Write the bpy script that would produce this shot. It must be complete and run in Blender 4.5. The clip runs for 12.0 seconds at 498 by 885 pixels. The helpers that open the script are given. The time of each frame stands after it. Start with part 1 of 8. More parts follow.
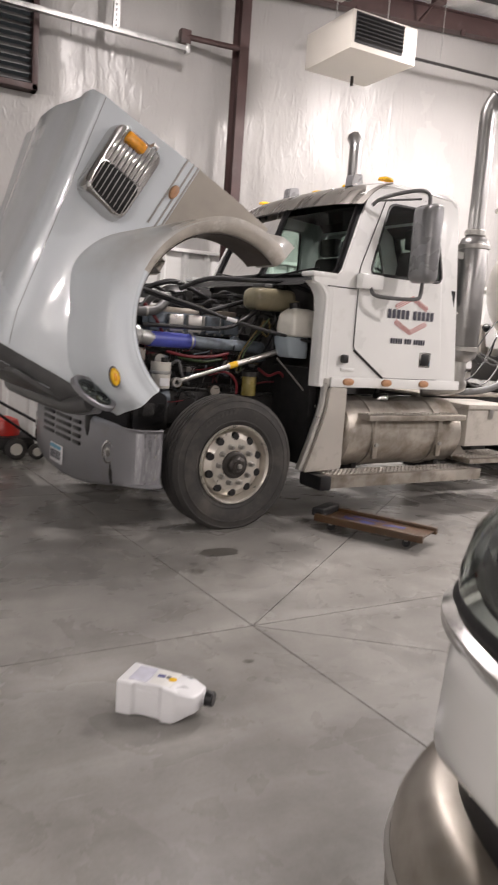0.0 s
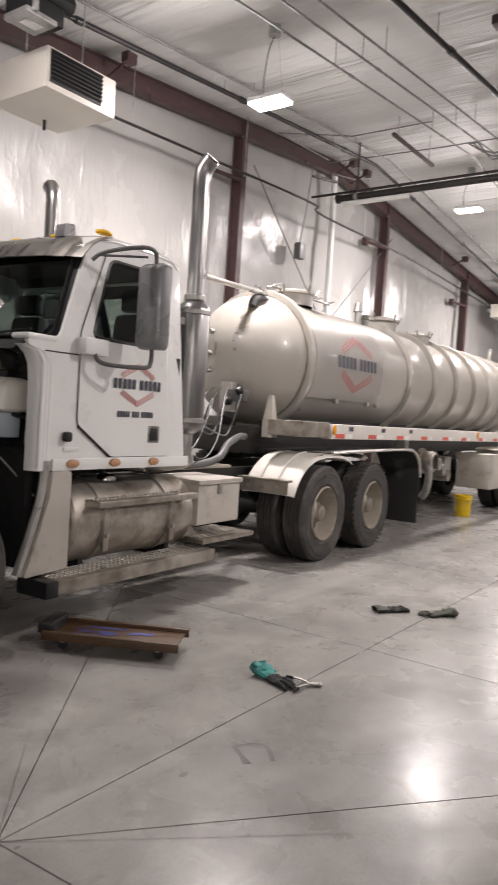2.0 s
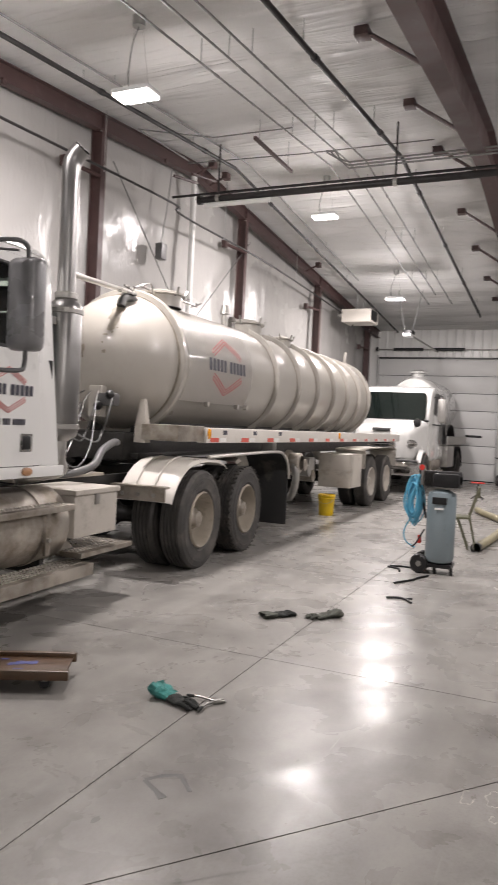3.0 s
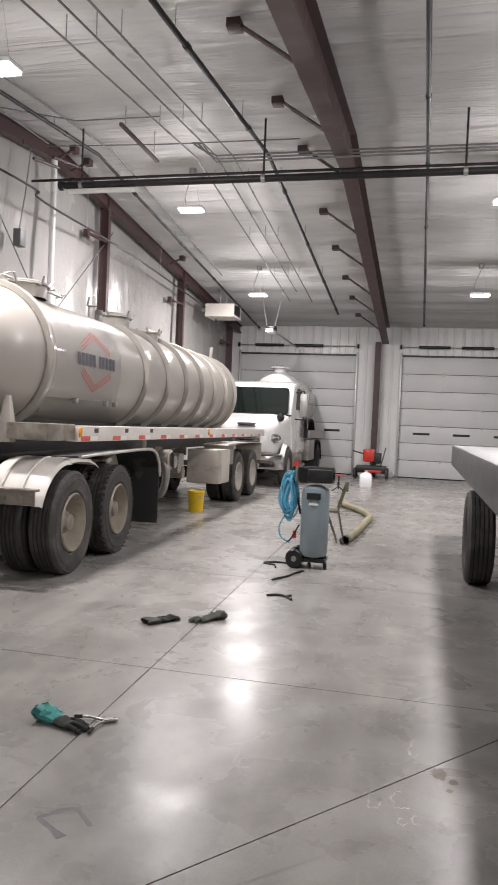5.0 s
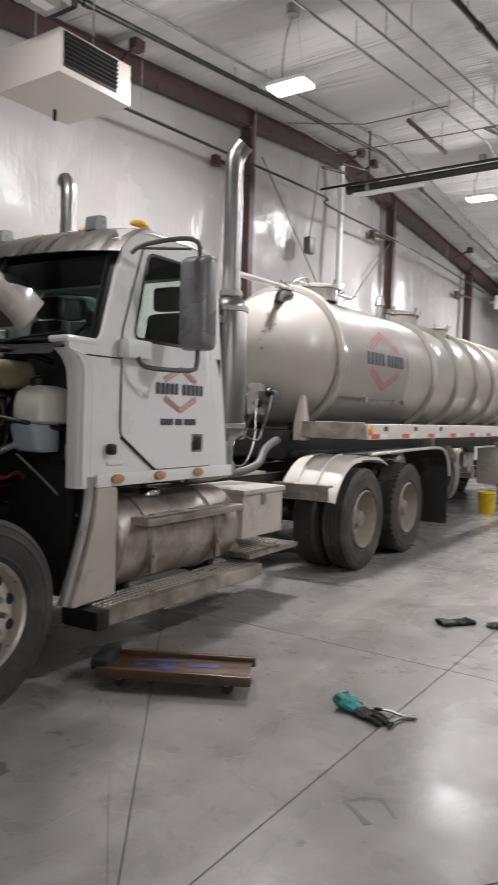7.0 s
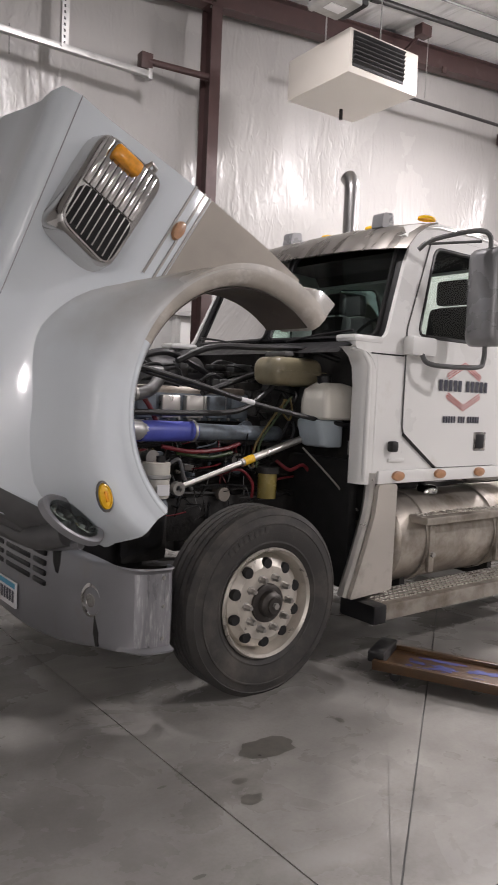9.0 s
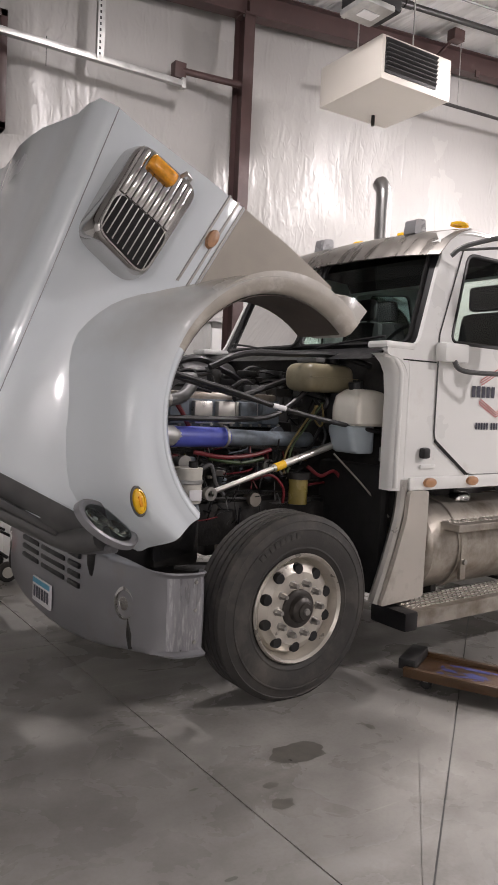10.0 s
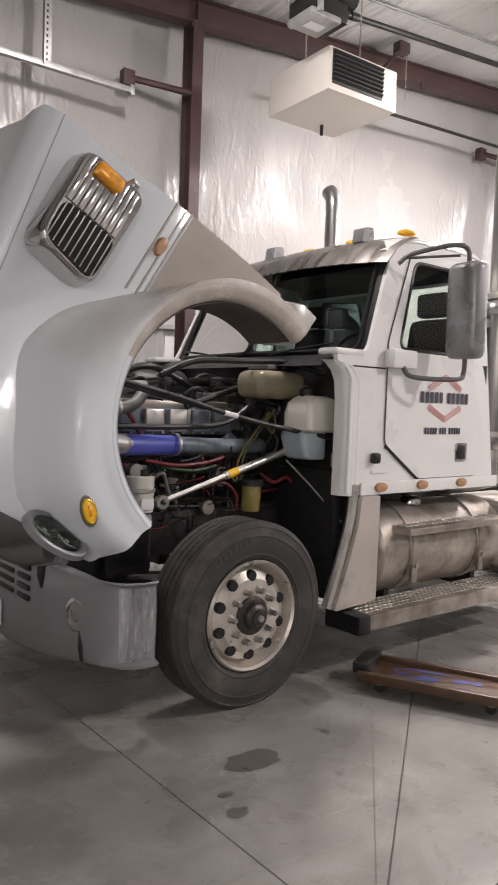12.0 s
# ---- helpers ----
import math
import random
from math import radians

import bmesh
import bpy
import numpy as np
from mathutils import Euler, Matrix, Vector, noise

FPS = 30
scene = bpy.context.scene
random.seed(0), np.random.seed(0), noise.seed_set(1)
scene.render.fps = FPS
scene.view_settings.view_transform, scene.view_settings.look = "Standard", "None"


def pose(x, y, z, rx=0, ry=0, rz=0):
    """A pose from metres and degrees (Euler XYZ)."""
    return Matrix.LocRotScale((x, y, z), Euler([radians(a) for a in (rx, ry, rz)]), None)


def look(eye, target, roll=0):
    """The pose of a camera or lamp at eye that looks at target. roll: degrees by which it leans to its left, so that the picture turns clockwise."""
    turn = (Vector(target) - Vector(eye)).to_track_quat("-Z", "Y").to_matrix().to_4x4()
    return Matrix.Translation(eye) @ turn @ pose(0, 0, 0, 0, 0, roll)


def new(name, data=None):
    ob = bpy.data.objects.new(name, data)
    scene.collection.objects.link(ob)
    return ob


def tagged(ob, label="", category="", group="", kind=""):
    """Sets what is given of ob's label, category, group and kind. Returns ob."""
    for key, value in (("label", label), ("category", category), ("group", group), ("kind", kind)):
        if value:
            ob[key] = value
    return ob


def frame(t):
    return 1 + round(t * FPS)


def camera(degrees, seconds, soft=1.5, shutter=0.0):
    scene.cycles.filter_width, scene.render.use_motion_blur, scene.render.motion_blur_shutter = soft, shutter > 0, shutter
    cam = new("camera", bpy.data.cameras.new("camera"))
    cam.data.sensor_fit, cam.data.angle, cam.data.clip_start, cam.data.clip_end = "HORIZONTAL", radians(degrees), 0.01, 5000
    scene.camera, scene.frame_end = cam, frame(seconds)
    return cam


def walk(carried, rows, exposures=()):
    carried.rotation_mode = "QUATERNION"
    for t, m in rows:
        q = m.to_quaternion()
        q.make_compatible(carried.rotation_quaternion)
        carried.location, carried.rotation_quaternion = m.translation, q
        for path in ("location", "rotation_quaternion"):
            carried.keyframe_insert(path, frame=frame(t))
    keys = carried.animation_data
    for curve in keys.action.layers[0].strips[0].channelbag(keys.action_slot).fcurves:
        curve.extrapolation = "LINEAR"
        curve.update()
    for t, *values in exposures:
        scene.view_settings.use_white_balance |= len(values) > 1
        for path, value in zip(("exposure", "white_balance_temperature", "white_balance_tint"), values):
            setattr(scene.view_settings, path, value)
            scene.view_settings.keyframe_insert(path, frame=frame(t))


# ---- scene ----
cam = camera(37.6, 12.0, soft=1.6, shutter=0.4)
PATH = [
    (0, (-0.273, 0.585, 1.491), (0.688, 2.314, 1.195), 4.07),
    (0.5, (-0.190, 0.847, 1.559), (0.922, 2.493, 1.333), 4.02),
    (1, (-0.195, 1.095, 1.585), (1.130, 2.585, 1.438), 3.93),
    (1.5, (-0.097, 1.314, 1.566), (1.368, 2.671, 1.459), 3.68),
    (2, (-0.026, 1.546, 1.574), (1.590, 2.721, 1.495), 3.67),
    (2.5, (-0.070, 1.744, 1.580), (1.667, 2.734, 1.520), 3.21),
    (3, (0.021, 1.877, 1.569), (1.842, 2.704, 1.521), 2.79),
    (3.5, (0.144, 1.980, 1.574), (2.043, 2.606, 1.531), 2.55),
    (3.7, (0.156, 2.009, 1.580), (2.079, 2.554, 1.538), 2.47),
    (4.5, (0.137, 2.075, 1.593), (2.090, 2.504, 1.546), 2.40),
    (5.3, (0.098, 2.125, 1.605), (2.025, 2.657, 1.554), 2.46),
    (5.5, (0.090, 2.126, 1.605), (1.996, 2.731, 1.551), 2.33),
    (6, (0.080, 2.143, 1.604), (1.919, 2.926, 1.545), 2.05),
    (6.5, (0.075, 2.170, 1.592), (1.832, 3.123, 1.527), 1.89),
    (7, (0.073, 2.197, 1.576), (1.709, 3.346, 1.500), 1.75),
    (7.5, (0.027, 2.242, 1.570), (1.495, 3.597, 1.477), 1.86),
    (7.7, (0.012, 2.256, 1.578), (1.429, 3.664, 1.477), 1.98),
    (9.3, (-0.049, 2.250, 1.639), (1.051, 3.914, 1.504), 2.53),
    (9.5, (-0.054, 2.246, 1.641), (1.035, 3.918, 1.509), 2.57),
    (10, (-0.070, 2.237, 1.644), (0.997, 3.924, 1.516), 2.59),
    (10.5, (-0.085, 2.235, 1.642), (0.972, 3.928, 1.522), 2.45),
    (11, (-0.080, 2.234, 1.645), (0.980, 3.926, 1.530), 2.27),
    (11.5, (-0.071, 2.232, 1.645), (1.027, 3.900, 1.535), 2.06),
    (12, (-0.046, 2.225, 1.646), (1.119, 3.847, 1.542), 2.04),
]
EXPOSURE = [(0, 0.58, 6750, 12), (1, 0.38, 6800, 13), (2, 0.16, 6750, 12), (3.7, 0.12, 6650, 11), (5.3, 0.05, 6450, 10), (6.5, -0.06, 6350, 9), (7.7, 0.0, 6400, 11), (9.3, 0.42, 6550, 12), (12, 0.49, 6700, 13)]
walk(cam, [(t, look(eye, target, roll)) for t, eye, target, roll in PATH], EXPOSURE)

# ---- world and lamps ----
LAMP_W = 250.0
world = bpy.data.worlds.new("world")
scene.world = world
world.use_nodes = True
world.node_tree.nodes["Background"].inputs[0].default_value = (0.6, 0.65, 0.7, 1)
world.node_tree.nodes["Background"].inputs[1].default_value = 0.02
LAMPS = [(6.82, 6.53, 5.12), (13.3, 6.55, 5.6), (19.15, 6.55, 5.07)]
# y 0.9 row is inferred; the other five are added unseen fill lights
LAMPS += [(2.7, 6.5, 5.2), (-4.9, 0.9, 4.4), (-4.9, -4.2, 4.4), (7.0, 0.9, 5.2), (13.3, 0.9, 5.6), (19.15, 0.9, 5.07), (5.0, -4.2, 5.0), (13.3, -4.5, 5.6)]
POWER = {(6.82, 6.53): 1.2, (13.3, 6.55): 1.25, (19.15, 6.55): 1.35, (2.7, 6.5): 0.36, (7.0, 0.9): 1.05, (13.3, 0.9): 1.05, (19.15, 0.9): 0.75, (5.0, -4.2): 0.4, (13.3, -4.5): 0.7, (-4.9, 0.9): 0.22, (-4.9, -4.2): 1.35}
for lx, ly, lz in LAMPS:
    watts = LAMP_W * POWER.get((lx, ly), 1.0)
    lamp = bpy.data.lights.new("lamp_down", "AREA")
    lamp.shape, lamp.size, lamp.size_y = "RECTANGLE", 0.25, 0.45
    lamp.energy, lamp.color = watts * 0.62, (1.0, 0.945, 0.955)
    new("lamp_down", lamp).matrix_world = pose(lx, ly, lz - 0.045)
    glow = bpy.data.lights.new("lamp_glow", "POINT")
    glow.shadow_soft_size = 0.1
    glow.energy, glow.color = watts * 0.47, (1.0, 0.945, 0.955)
    new("lamp_glow", glow).matrix_world = pose(lx, ly, lz - 0.16)


# ---- materials ----
def mat(name, col, rough=0.5, metal=0.0, var=0.12, scale=3.0, bump=0.0, bscale=80.0, coat=0.0, dirt=None, rvar=0.1, emit=0.0, trans=0.0, stretch=(1, 1, 1)):
    """A procedural surface: base colour with variation at two scales, optional dirt (colour, amount, scale) and fine relief."""
    m = bpy.data.materials.new(name)
    m.use_nodes = True
    nt = m.node_tree
    b = nt.nodes["Principled BSDF"]
    link = nt.links.new
    tc = nt.nodes.new("ShaderNodeTexCoord")
    mp = nt.nodes.new("ShaderNodeMapping")
    mp.inputs["Scale"].default_value = stretch
    link(tc.outputs["Object"], mp.inputs[0])
    n1 = nt.nodes.new("ShaderNodeTexNoise")
    n1.inputs["Scale"].default_value, n1.inputs["Detail"].default_value = scale, 6
    n2 = nt.nodes.new("ShaderNodeTexNoise")
    n2.inputs["Scale"].default_value, n2.inputs["Detail"].default_value = bscale, 3
    link(mp.outputs[0], n1.inputs["Vector"])
    link(mp.outputs[0], n2.inputs["Vector"])
    mx = nt.nodes.new("ShaderNodeMix")
    mx.data_type = "RGBA"
    mx.inputs[6].default_value = (*[c * (1 - var) for c in col], 1)
    mx.inputs[7].default_value = (*[min(1, c * (1 + var)) for c in col], 1)
    mr = nt.nodes.new("ShaderNodeMapRange")
    mr.inputs[1].default_value, mr.inputs[2].default_value = 0.3, 0.7
    link(n1.outputs[0], mr.inputs[0])
    link(mr.outputs[0], mx.inputs[0])
    out = mx.outputs[2]
    if dirt:
        n3 = nt.nodes.new("ShaderNodeTexNoise")
        n3.inputs["Scale"].default_value, n3.inputs["Detail"].default_value, n3.inputs["Roughness"].default_value = dirt[2], 8, 0.65
        link(mp.outputs[0], n3.inputs["Vector"])
        dr = nt.nodes.new("ShaderNodeMapRange")
        dr.inputs[1].default_value, dr.inputs[2].default_value = 0.66 - 0.35 * dirt[1], 0.86 - 0.3 * dirt[1]
        dr.inputs[4].default_value = min(1.0, 0.4 + dirt[1])
        link(n3.outputs[0], dr.inputs[0])
        dm = nt.nodes.new("ShaderNodeMix")
        dm.data_type = "RGBA"
        link(dr.outputs[0], dm.inputs[0])
        link(out, dm.inputs[6])
        dm.inputs[7].default_value = (*dirt[0], 1)
        out = dm.outputs[2]
    link(out, b.inputs["Base Color"])
    rr = nt.nodes.new("ShaderNodeMapRange")
    rr.inputs[1].default_value, rr.inputs[2].default_value = 0.25, 0.75
    rr.inputs[3].default_value, rr.inputs[4].default_value = max(0.02, rough - rvar), min(1, rough + rvar)
    link(n1.outputs[0], rr.inputs[0])
    link(rr.outputs[0], b.inputs["Roughness"])
    b.inputs["Metallic"].default_value = metal
    b.inputs["Coat Weight"].default_value = coat
    b.inputs["Coat Roughness"].default_value = 0.06
    b.inputs["Transmission Weight"].default_value = trans
    if emit:
        b.inputs["Emission Color"].default_value = (*col, 1)
        b.inputs["Emission Strength"].default_value = emit
    if bump:
        bp = nt.nodes.new("ShaderNodeBump")
        bp.inputs["Strength"].default_value, bp.inputs["Distance"].default_value = min(1, bump * 4), 0.01 * min(1, bump * 4)
        link(n2.outputs[0], bp.inputs["Height"])
        link(bp.outputs[0], b.inputs["Normal"])
    return m


def creased(m, *layers):
    """Sharp folds in a sheet: ridged noise relief, each layer with its stretch, scale and depth in metres."""
    nt = m.node_tree
    b = nt.nodes["Principled BSDF"]
    b.inputs["Specular IOR Level"].default_value = 0.22
    tc = nt.nodes.new("ShaderNodeTexCoord")
    last = None
    for stretch, scale, depth in layers:
        mp = nt.nodes.new("ShaderNodeMapping")
        mp.inputs["Scale"].default_value = stretch
        mp.inputs["Rotation"].default_value = (0, 0.35, 0)
        nt.links.new(tc.outputs["Object"], mp.inputs[0])
        n = nt.nodes.new("ShaderNodeTexNoise")
        n.noise_type = "RIDGED_MULTIFRACTAL"
        n.inputs["Scale"].default_value, n.inputs["Detail"].default_value, n.inputs["Distortion"].default_value = scale, 4, 0.8
        nt.links.new(mp.outputs[0], n.inputs["Vector"])
        bp = nt.nodes.new("ShaderNodeBump")
        bp.inputs["Strength"].default_value, bp.inputs["Distance"].default_value = 0.8, depth
        nt.links.new(n.outputs[0], bp.inputs["Height"])
        if last:
            nt.links.new(last.outputs[0], bp.inputs["Normal"])
        last = bp
    nt.links.new(last.outputs[0], b.inputs["Normal"])


def glass_mat(name, tint, gloss_rough=0.02):
    """A thin pane: tinted clear sheet with a mirror gloss that grows towards grazing view."""
    m = bpy.data.materials.new(name)
    m.use_nodes = True
    nt = m.node_tree
    nt.nodes.remove(nt.nodes["Principled BSDF"])
    tr = nt.nodes.new("ShaderNodeBsdfTransparent")
    tr.inputs[0].default_value = (*tint, 1)
    gl = nt.nodes.new("ShaderNodeBsdfGlossy")
    gl.inputs["Roughness"].default_value = gloss_rough
    fr = nt.nodes.new("ShaderNodeFresnel")
    fr.inputs[0].default_value = 1.5
    mx = nt.nodes.new("ShaderNodeMixShader")
    nt.links.new(fr.outputs[0], mx.inputs[0])
    nt.links.new(tr.outputs[0], mx.inputs[1])
    nt.links.new(gl.outputs[0], mx.inputs[2])
    nt.links.new(mx.outputs[0], nt.nodes["Material Output"].inputs[0])
    return m


DUST = (0.20, 0.17, 0.135)
PAINT = mat("white_truck_paint", (0.78, 0.78, 0.76), 0.3, var=0.03, scale=1.2, coat=0.6, dirt=((0.5, 0.46, 0.4), 0.12, 2.5), rvar=0.06)
HOODP = mat("white_hood_paint", (0.73, 0.785, 0.825), 0.26, var=0.02, scale=1.0, coat=0.8, rvar=0.04)
FENDW = mat("cream_white_fender_paint", (0.66, 0.63, 0.58), 0.4, var=0.05, scale=3, coat=0.2, dirt=((0.4, 0.35, 0.28), 0.15, 4))
STREAK = mat("stain_and_ring_shade", (0.20, 0.175, 0.14), 0.5, var=0.3, scale=12)
HOODD = HOODP.copy()
HOODD.name = "hood_paint_tan_rearwards"


def toned_along_x(m, tone, x0, x1, most):
    """A tone that strengthens along x, broken up by noise."""
    nt = m.node_tree
    b = nt.nodes["Principled BSDF"]
    src = b.inputs["Base Color"].links[0].from_socket
    tc = nt.nodes.new("ShaderNodeTexCoord")
    sp = nt.nodes.new("ShaderNodeSeparateXYZ")
    nt.links.new(tc.outputs["Object"], sp.inputs[0])
    n = nt.nodes.new("ShaderNodeTexNoise")
    n.inputs["Scale"].default_value, n.inputs["Detail"].default_value = 5.0, 6
    nt.links.new(tc.outputs["Object"], n.inputs["Vector"])
    ad = nt.nodes.new("ShaderNodeMath")
    ad.operation = "MULTIPLY_ADD"
    ad.inputs[1].default_value = 0.5
    nt.links.new(n.outputs[0], ad.inputs[0])
    nt.links.new(sp.outputs[0], ad.inputs[2])
    mr = nt.nodes.new("ShaderNodeMapRange")
    for k, v in enumerate((x0, x1, 0.0, most)):
        mr.inputs[k + 1].default_value = v
    nt.links.new(ad.outputs[0], mr.inputs[0])
    mx = nt.nodes.new("ShaderNodeMix")
    mx.data_type = "RGBA"
    mx.inputs[7].default_value = (*tone, 1)
    nt.links.new(mr.outputs[0], mx.inputs[0])
    nt.links.new(src, mx.inputs[6])
    nt.links.new(mx.outputs[2], b.inputs["Base Color"])


toned_along_x(HOODD, (0.40, 0.37, 0.32), 0.0, 0.75, 0.9)
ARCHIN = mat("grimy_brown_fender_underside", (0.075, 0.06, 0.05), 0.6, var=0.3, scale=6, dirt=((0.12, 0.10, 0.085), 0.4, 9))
FENDIN = mat("worn_fender_lip", (0.42, 0.385, 0.335), 0.42, var=0.2, scale=7, dirt=((0.64, 0.62, 0.58), 0.4, 9))
SKIRT = mat("dusty_white_paint", (0.45, 0.42, 0.375), 0.55, var=0.08, scale=2.5, dirt=(DUST, 0.35, 4.0), bump=0.03)
MIRRB = mat("grey_mirror_shell", (0.21, 0.21, 0.215), 0.3, 0.2, var=0.08, scale=5, coat=0.3)
STACK = mat("dulled_chrome", (0.33, 0.325, 0.32), 0.34, 1.0, var=0.1, scale=3, rvar=0.08, dirt=((0.25, 0.23, 0.21), 0.25, 4))
CHROME = mat("chrome", (0.58, 0.57, 0.56), 0.12, 1.0, var=0.04, scale=5, rvar=0.05, dirt=((0.4, 0.38, 0.35), 0.15, 6))
ALU = mat("dusty_aluminium", (0.42, 0.385, 0.34), 0.4, 0.7, var=0.18, scale=5, dirt=((0.17, 0.14, 0.105), 0.6, 3.2), bump=0.03)
ALU2 = mat("brushed_aluminium", (0.60, 0.58, 0.55), 0.33, 0.85, var=0.1, scale=6, dirt=((0.4, 0.36, 0.3), 0.25, 5), rvar=0.1)
STEEL = mat("bare_steel", (0.38, 0.37, 0.35), 0.4, 0.8, var=0.15, scale=9, dirt=(DUST, 0.2, 8))
RUBBER = mat("dusty_rubber", (0.036, 0.034, 0.032), 0.7, var=0.2, scale=6, bump=0.08, bscale=120, dirt=((0.10, 0.09, 0.078), 0.5, 3.5))
RIMALU = mat("dull_wheel_aluminium", (0.58, 0.545, 0.49), 0.33, 0.55, var=0.12, scale=8, dirt=((0.26, 0.22, 0.17), 0.3, 9))
VOID = mat("near_black_for_recess_shade", (0.003, 0.003, 0.003), 0.8, var=0.2, scale=10)
DGLASS = mat("dark_windshield_glass", (0.006, 0.009, 0.008), 0.06, var=0.1, scale=2, coat=0.5, rvar=0.02)
BLACK = mat("black_plastic", (0.007, 0.007, 0.008), 0.42, var=0.25, scale=14, bump=0.04, dirt=((0.02, 0.018, 0.016), 0.15, 6))
FLAP = mat("black_rubber_flap", (0.022, 0.022, 0.022), 0.7, var=0.2, scale=4, dirt=((0.14, 0.12, 0.1), 0.3, 3))
IRON = mat("greasy_dark_iron", (0.020, 0.019, 0.018), 0.5, 0.2, var=0.4, scale=16, bump=0.12, bscale=60, dirt=((0.055, 0.048, 0.04), 0.3, 10))
ENGINE = mat("engine_grey_paint", (0.155, 0.185, 0.215), 0.45, 0.2, var=0.3, scale=12, bump=0.06, dirt=((0.05, 0.045, 0.04), 0.4, 7))
BUMPERM = mat("grey_bumper_paint", (0.25, 0.25, 0.265), 0.36, 0.3, var=0.06, scale=3, coat=0.2, dirt=((0.24, 0.22, 0.2), 0.3, 5))
SCUFF = mat("scuffed_silver", (0.30, 0.30, 0.32), 0.32, 0.5, var=0.15, scale=10, dirt=((0.72, 0.72, 0.73), 0.42, 22), stretch=(3, 3, 0.35))
AMBER = mat("amber_lens", (0.82, 0.34, 0.02), 0.2, var=0.2, scale=40, coat=0.6)
AMBERD = mat("dull_amber_lens", (0.42, 0.22, 0.11), 0.35, var=0.15, scale=30, coat=0.3)
YELLOWL = mat("yellow_lens", (0.85, 0.50, 0.02), 0.25, var=0.1, scale=30, coat=0.4)
REDL = mat("red_reflector", (0.62, 0.10, 0.07), 0.35, var=0.12, scale=20)
WHITEL = mat("white_reflector", (0.75, 0.74, 0.71), 0.35, var=0.08, scale=20)
TANKP = mat("cream_tank_paint", (0.36, 0.34, 0.305), 0.34, var=0.05, scale=0.8, coat=0.45, dirt=((0.30, 0.27, 0.225), 0.22, 1.7), rvar=0.08)
PLACARD = mat("silver_placard", (0.60, 0.575, 0.535), 0.36, 0.0, var=0.05, scale=2, coat=0.3, dirt=((0.42, 0.39, 0.34), 0.2, 2))
LOGORED = mat("red_decal", (0.50, 0.17, 0.16), 0.4, var=0.12, scale=12)
LOGODARK = mat("dark_decal", (0.05, 0.05, 0.07), 0.4, var=0.1, scale=12)
TINT = glass_mat("tinted_glass", (0.50, 0.62, 0.57))
CLEARG = glass_mat("clear_glass", (0.84, 0.92, 0.88))
VISOR = mat("stainless_visor", (0.24, 0.225, 0.205), 0.3, 0.85, var=0.2, scale=3, stretch=(1, 4, 1), dirt=((0.3, 0.27, 0.23), 0.3, 4))
CABIN = mat("dark_cab_interior", (0.011, 0.011, 0.012), 0.75, var=0.2, scale=10, bump=0.04)
VINYL = mat("vinyl_insulation_facing", (0.385, 0.376, 0.362), 0.26, var=0.05, scale=0.7, coat=0.0, rvar=0.06, dirt=((0.62, 0.58, 0.53), 0.1, 1.1))
creased(VINYL, ((1.5, 1.0, 0.45), 1.3, 0.016), ((2.6, 1.0, 0.6), 3.2, 0.012), ((1.6, 1.0, 0.9), 9.0, 0.006))
CEILV = mat("ceiling_insulation_facing", (0.95, 0.94, 0.925), 0.5, var=0.03, scale=0.9, rvar=0.1, dirt=((0.66, 0.63, 0.58), 0.15, 1.3))
creased(CEILV, ((1.6, 0.14, 1.0), 2.6, 0.08), ((2.4, 0.3, 1.0), 4.5, 0.03), ((1.0, 0.5, 1.0), 9.0, 0.008))
LINER = mat("white_liner_metal", (0.72, 0.72, 0.70), 0.35, 0.0, var=0.04, scale=1.0, dirt=((0.5, 0.47, 0.42), 0.2, 1.6))
BROWN = mat("red_brown_steel_primer", (0.060, 0.032, 0.030), 0.5, var=0.2, scale=4, bump=0.03, dirt=((0.11, 0.08, 0.075), 0.25, 5))
HUBM = mat("greasy_hub_metal", (0.06, 0.054, 0.05), 0.38, 0.5, var=0.25, scale=9, dirt=((0.05, 0.045, 0.04), 0.4, 7))
GALV = mat("galvanised_steel", (0.44, 0.44, 0.43), 0.4, 0.75, var=0.15, scale=14, rvar=0.12)
PIPEK = mat("black_iron_pipe", (0.028, 0.026, 0.026), 0.45, 0.4, var=0.25, scale=9)
CONDUIT = mat("grey_conduit", (0.21, 0.21, 0.205), 0.55, 0.25, var=0.1, scale=7)
HEATP = mat("beige_heater_enamel", (0.62, 0.585, 0.53), 0.45, var=0.03, scale=2, dirt=((0.4, 0.36, 0.3), 0.1, 3))
DOORP = mat("white_door_enamel", (0.62, 0.62, 0.61), 0.4, var=0.03, scale=1.5, dirt=((0.42, 0.4, 0.36), 0.15, 1.5))
GREYP = mat("grey_joint_rubber", (0.14, 0.14, 0.14), 0.7, var=0.1, scale=6)
NATPL = mat("natural_plastic", (0.62, 0.60, 0.54), 0.4, var=0.06, scale=6, dirt=((0.45, 0.4, 0.3), 0.25, 6))
YELPL = mat("yellowed_plastic", (0.24, 0.21, 0.135), 0.4, var=0.12, scale=7, dirt=((0.18, 0.14, 0.07), 0.35, 8))
WHITEPL = mat("white_plastic", (0.78, 0.78, 0.79), 0.35, var=0.03, scale=5, dirt=((0.6, 0.58, 0.55), 0.1, 6))
BLUE = mat("blue_silicone_hose", (0.07, 0.09, 0.42), 0.45, var=0.15, scale=8, bump=0.04)
BLUEL = mat("light_blue_hose", (0.10, 0.38, 0.55), 0.4, var=0.15, scale=9)
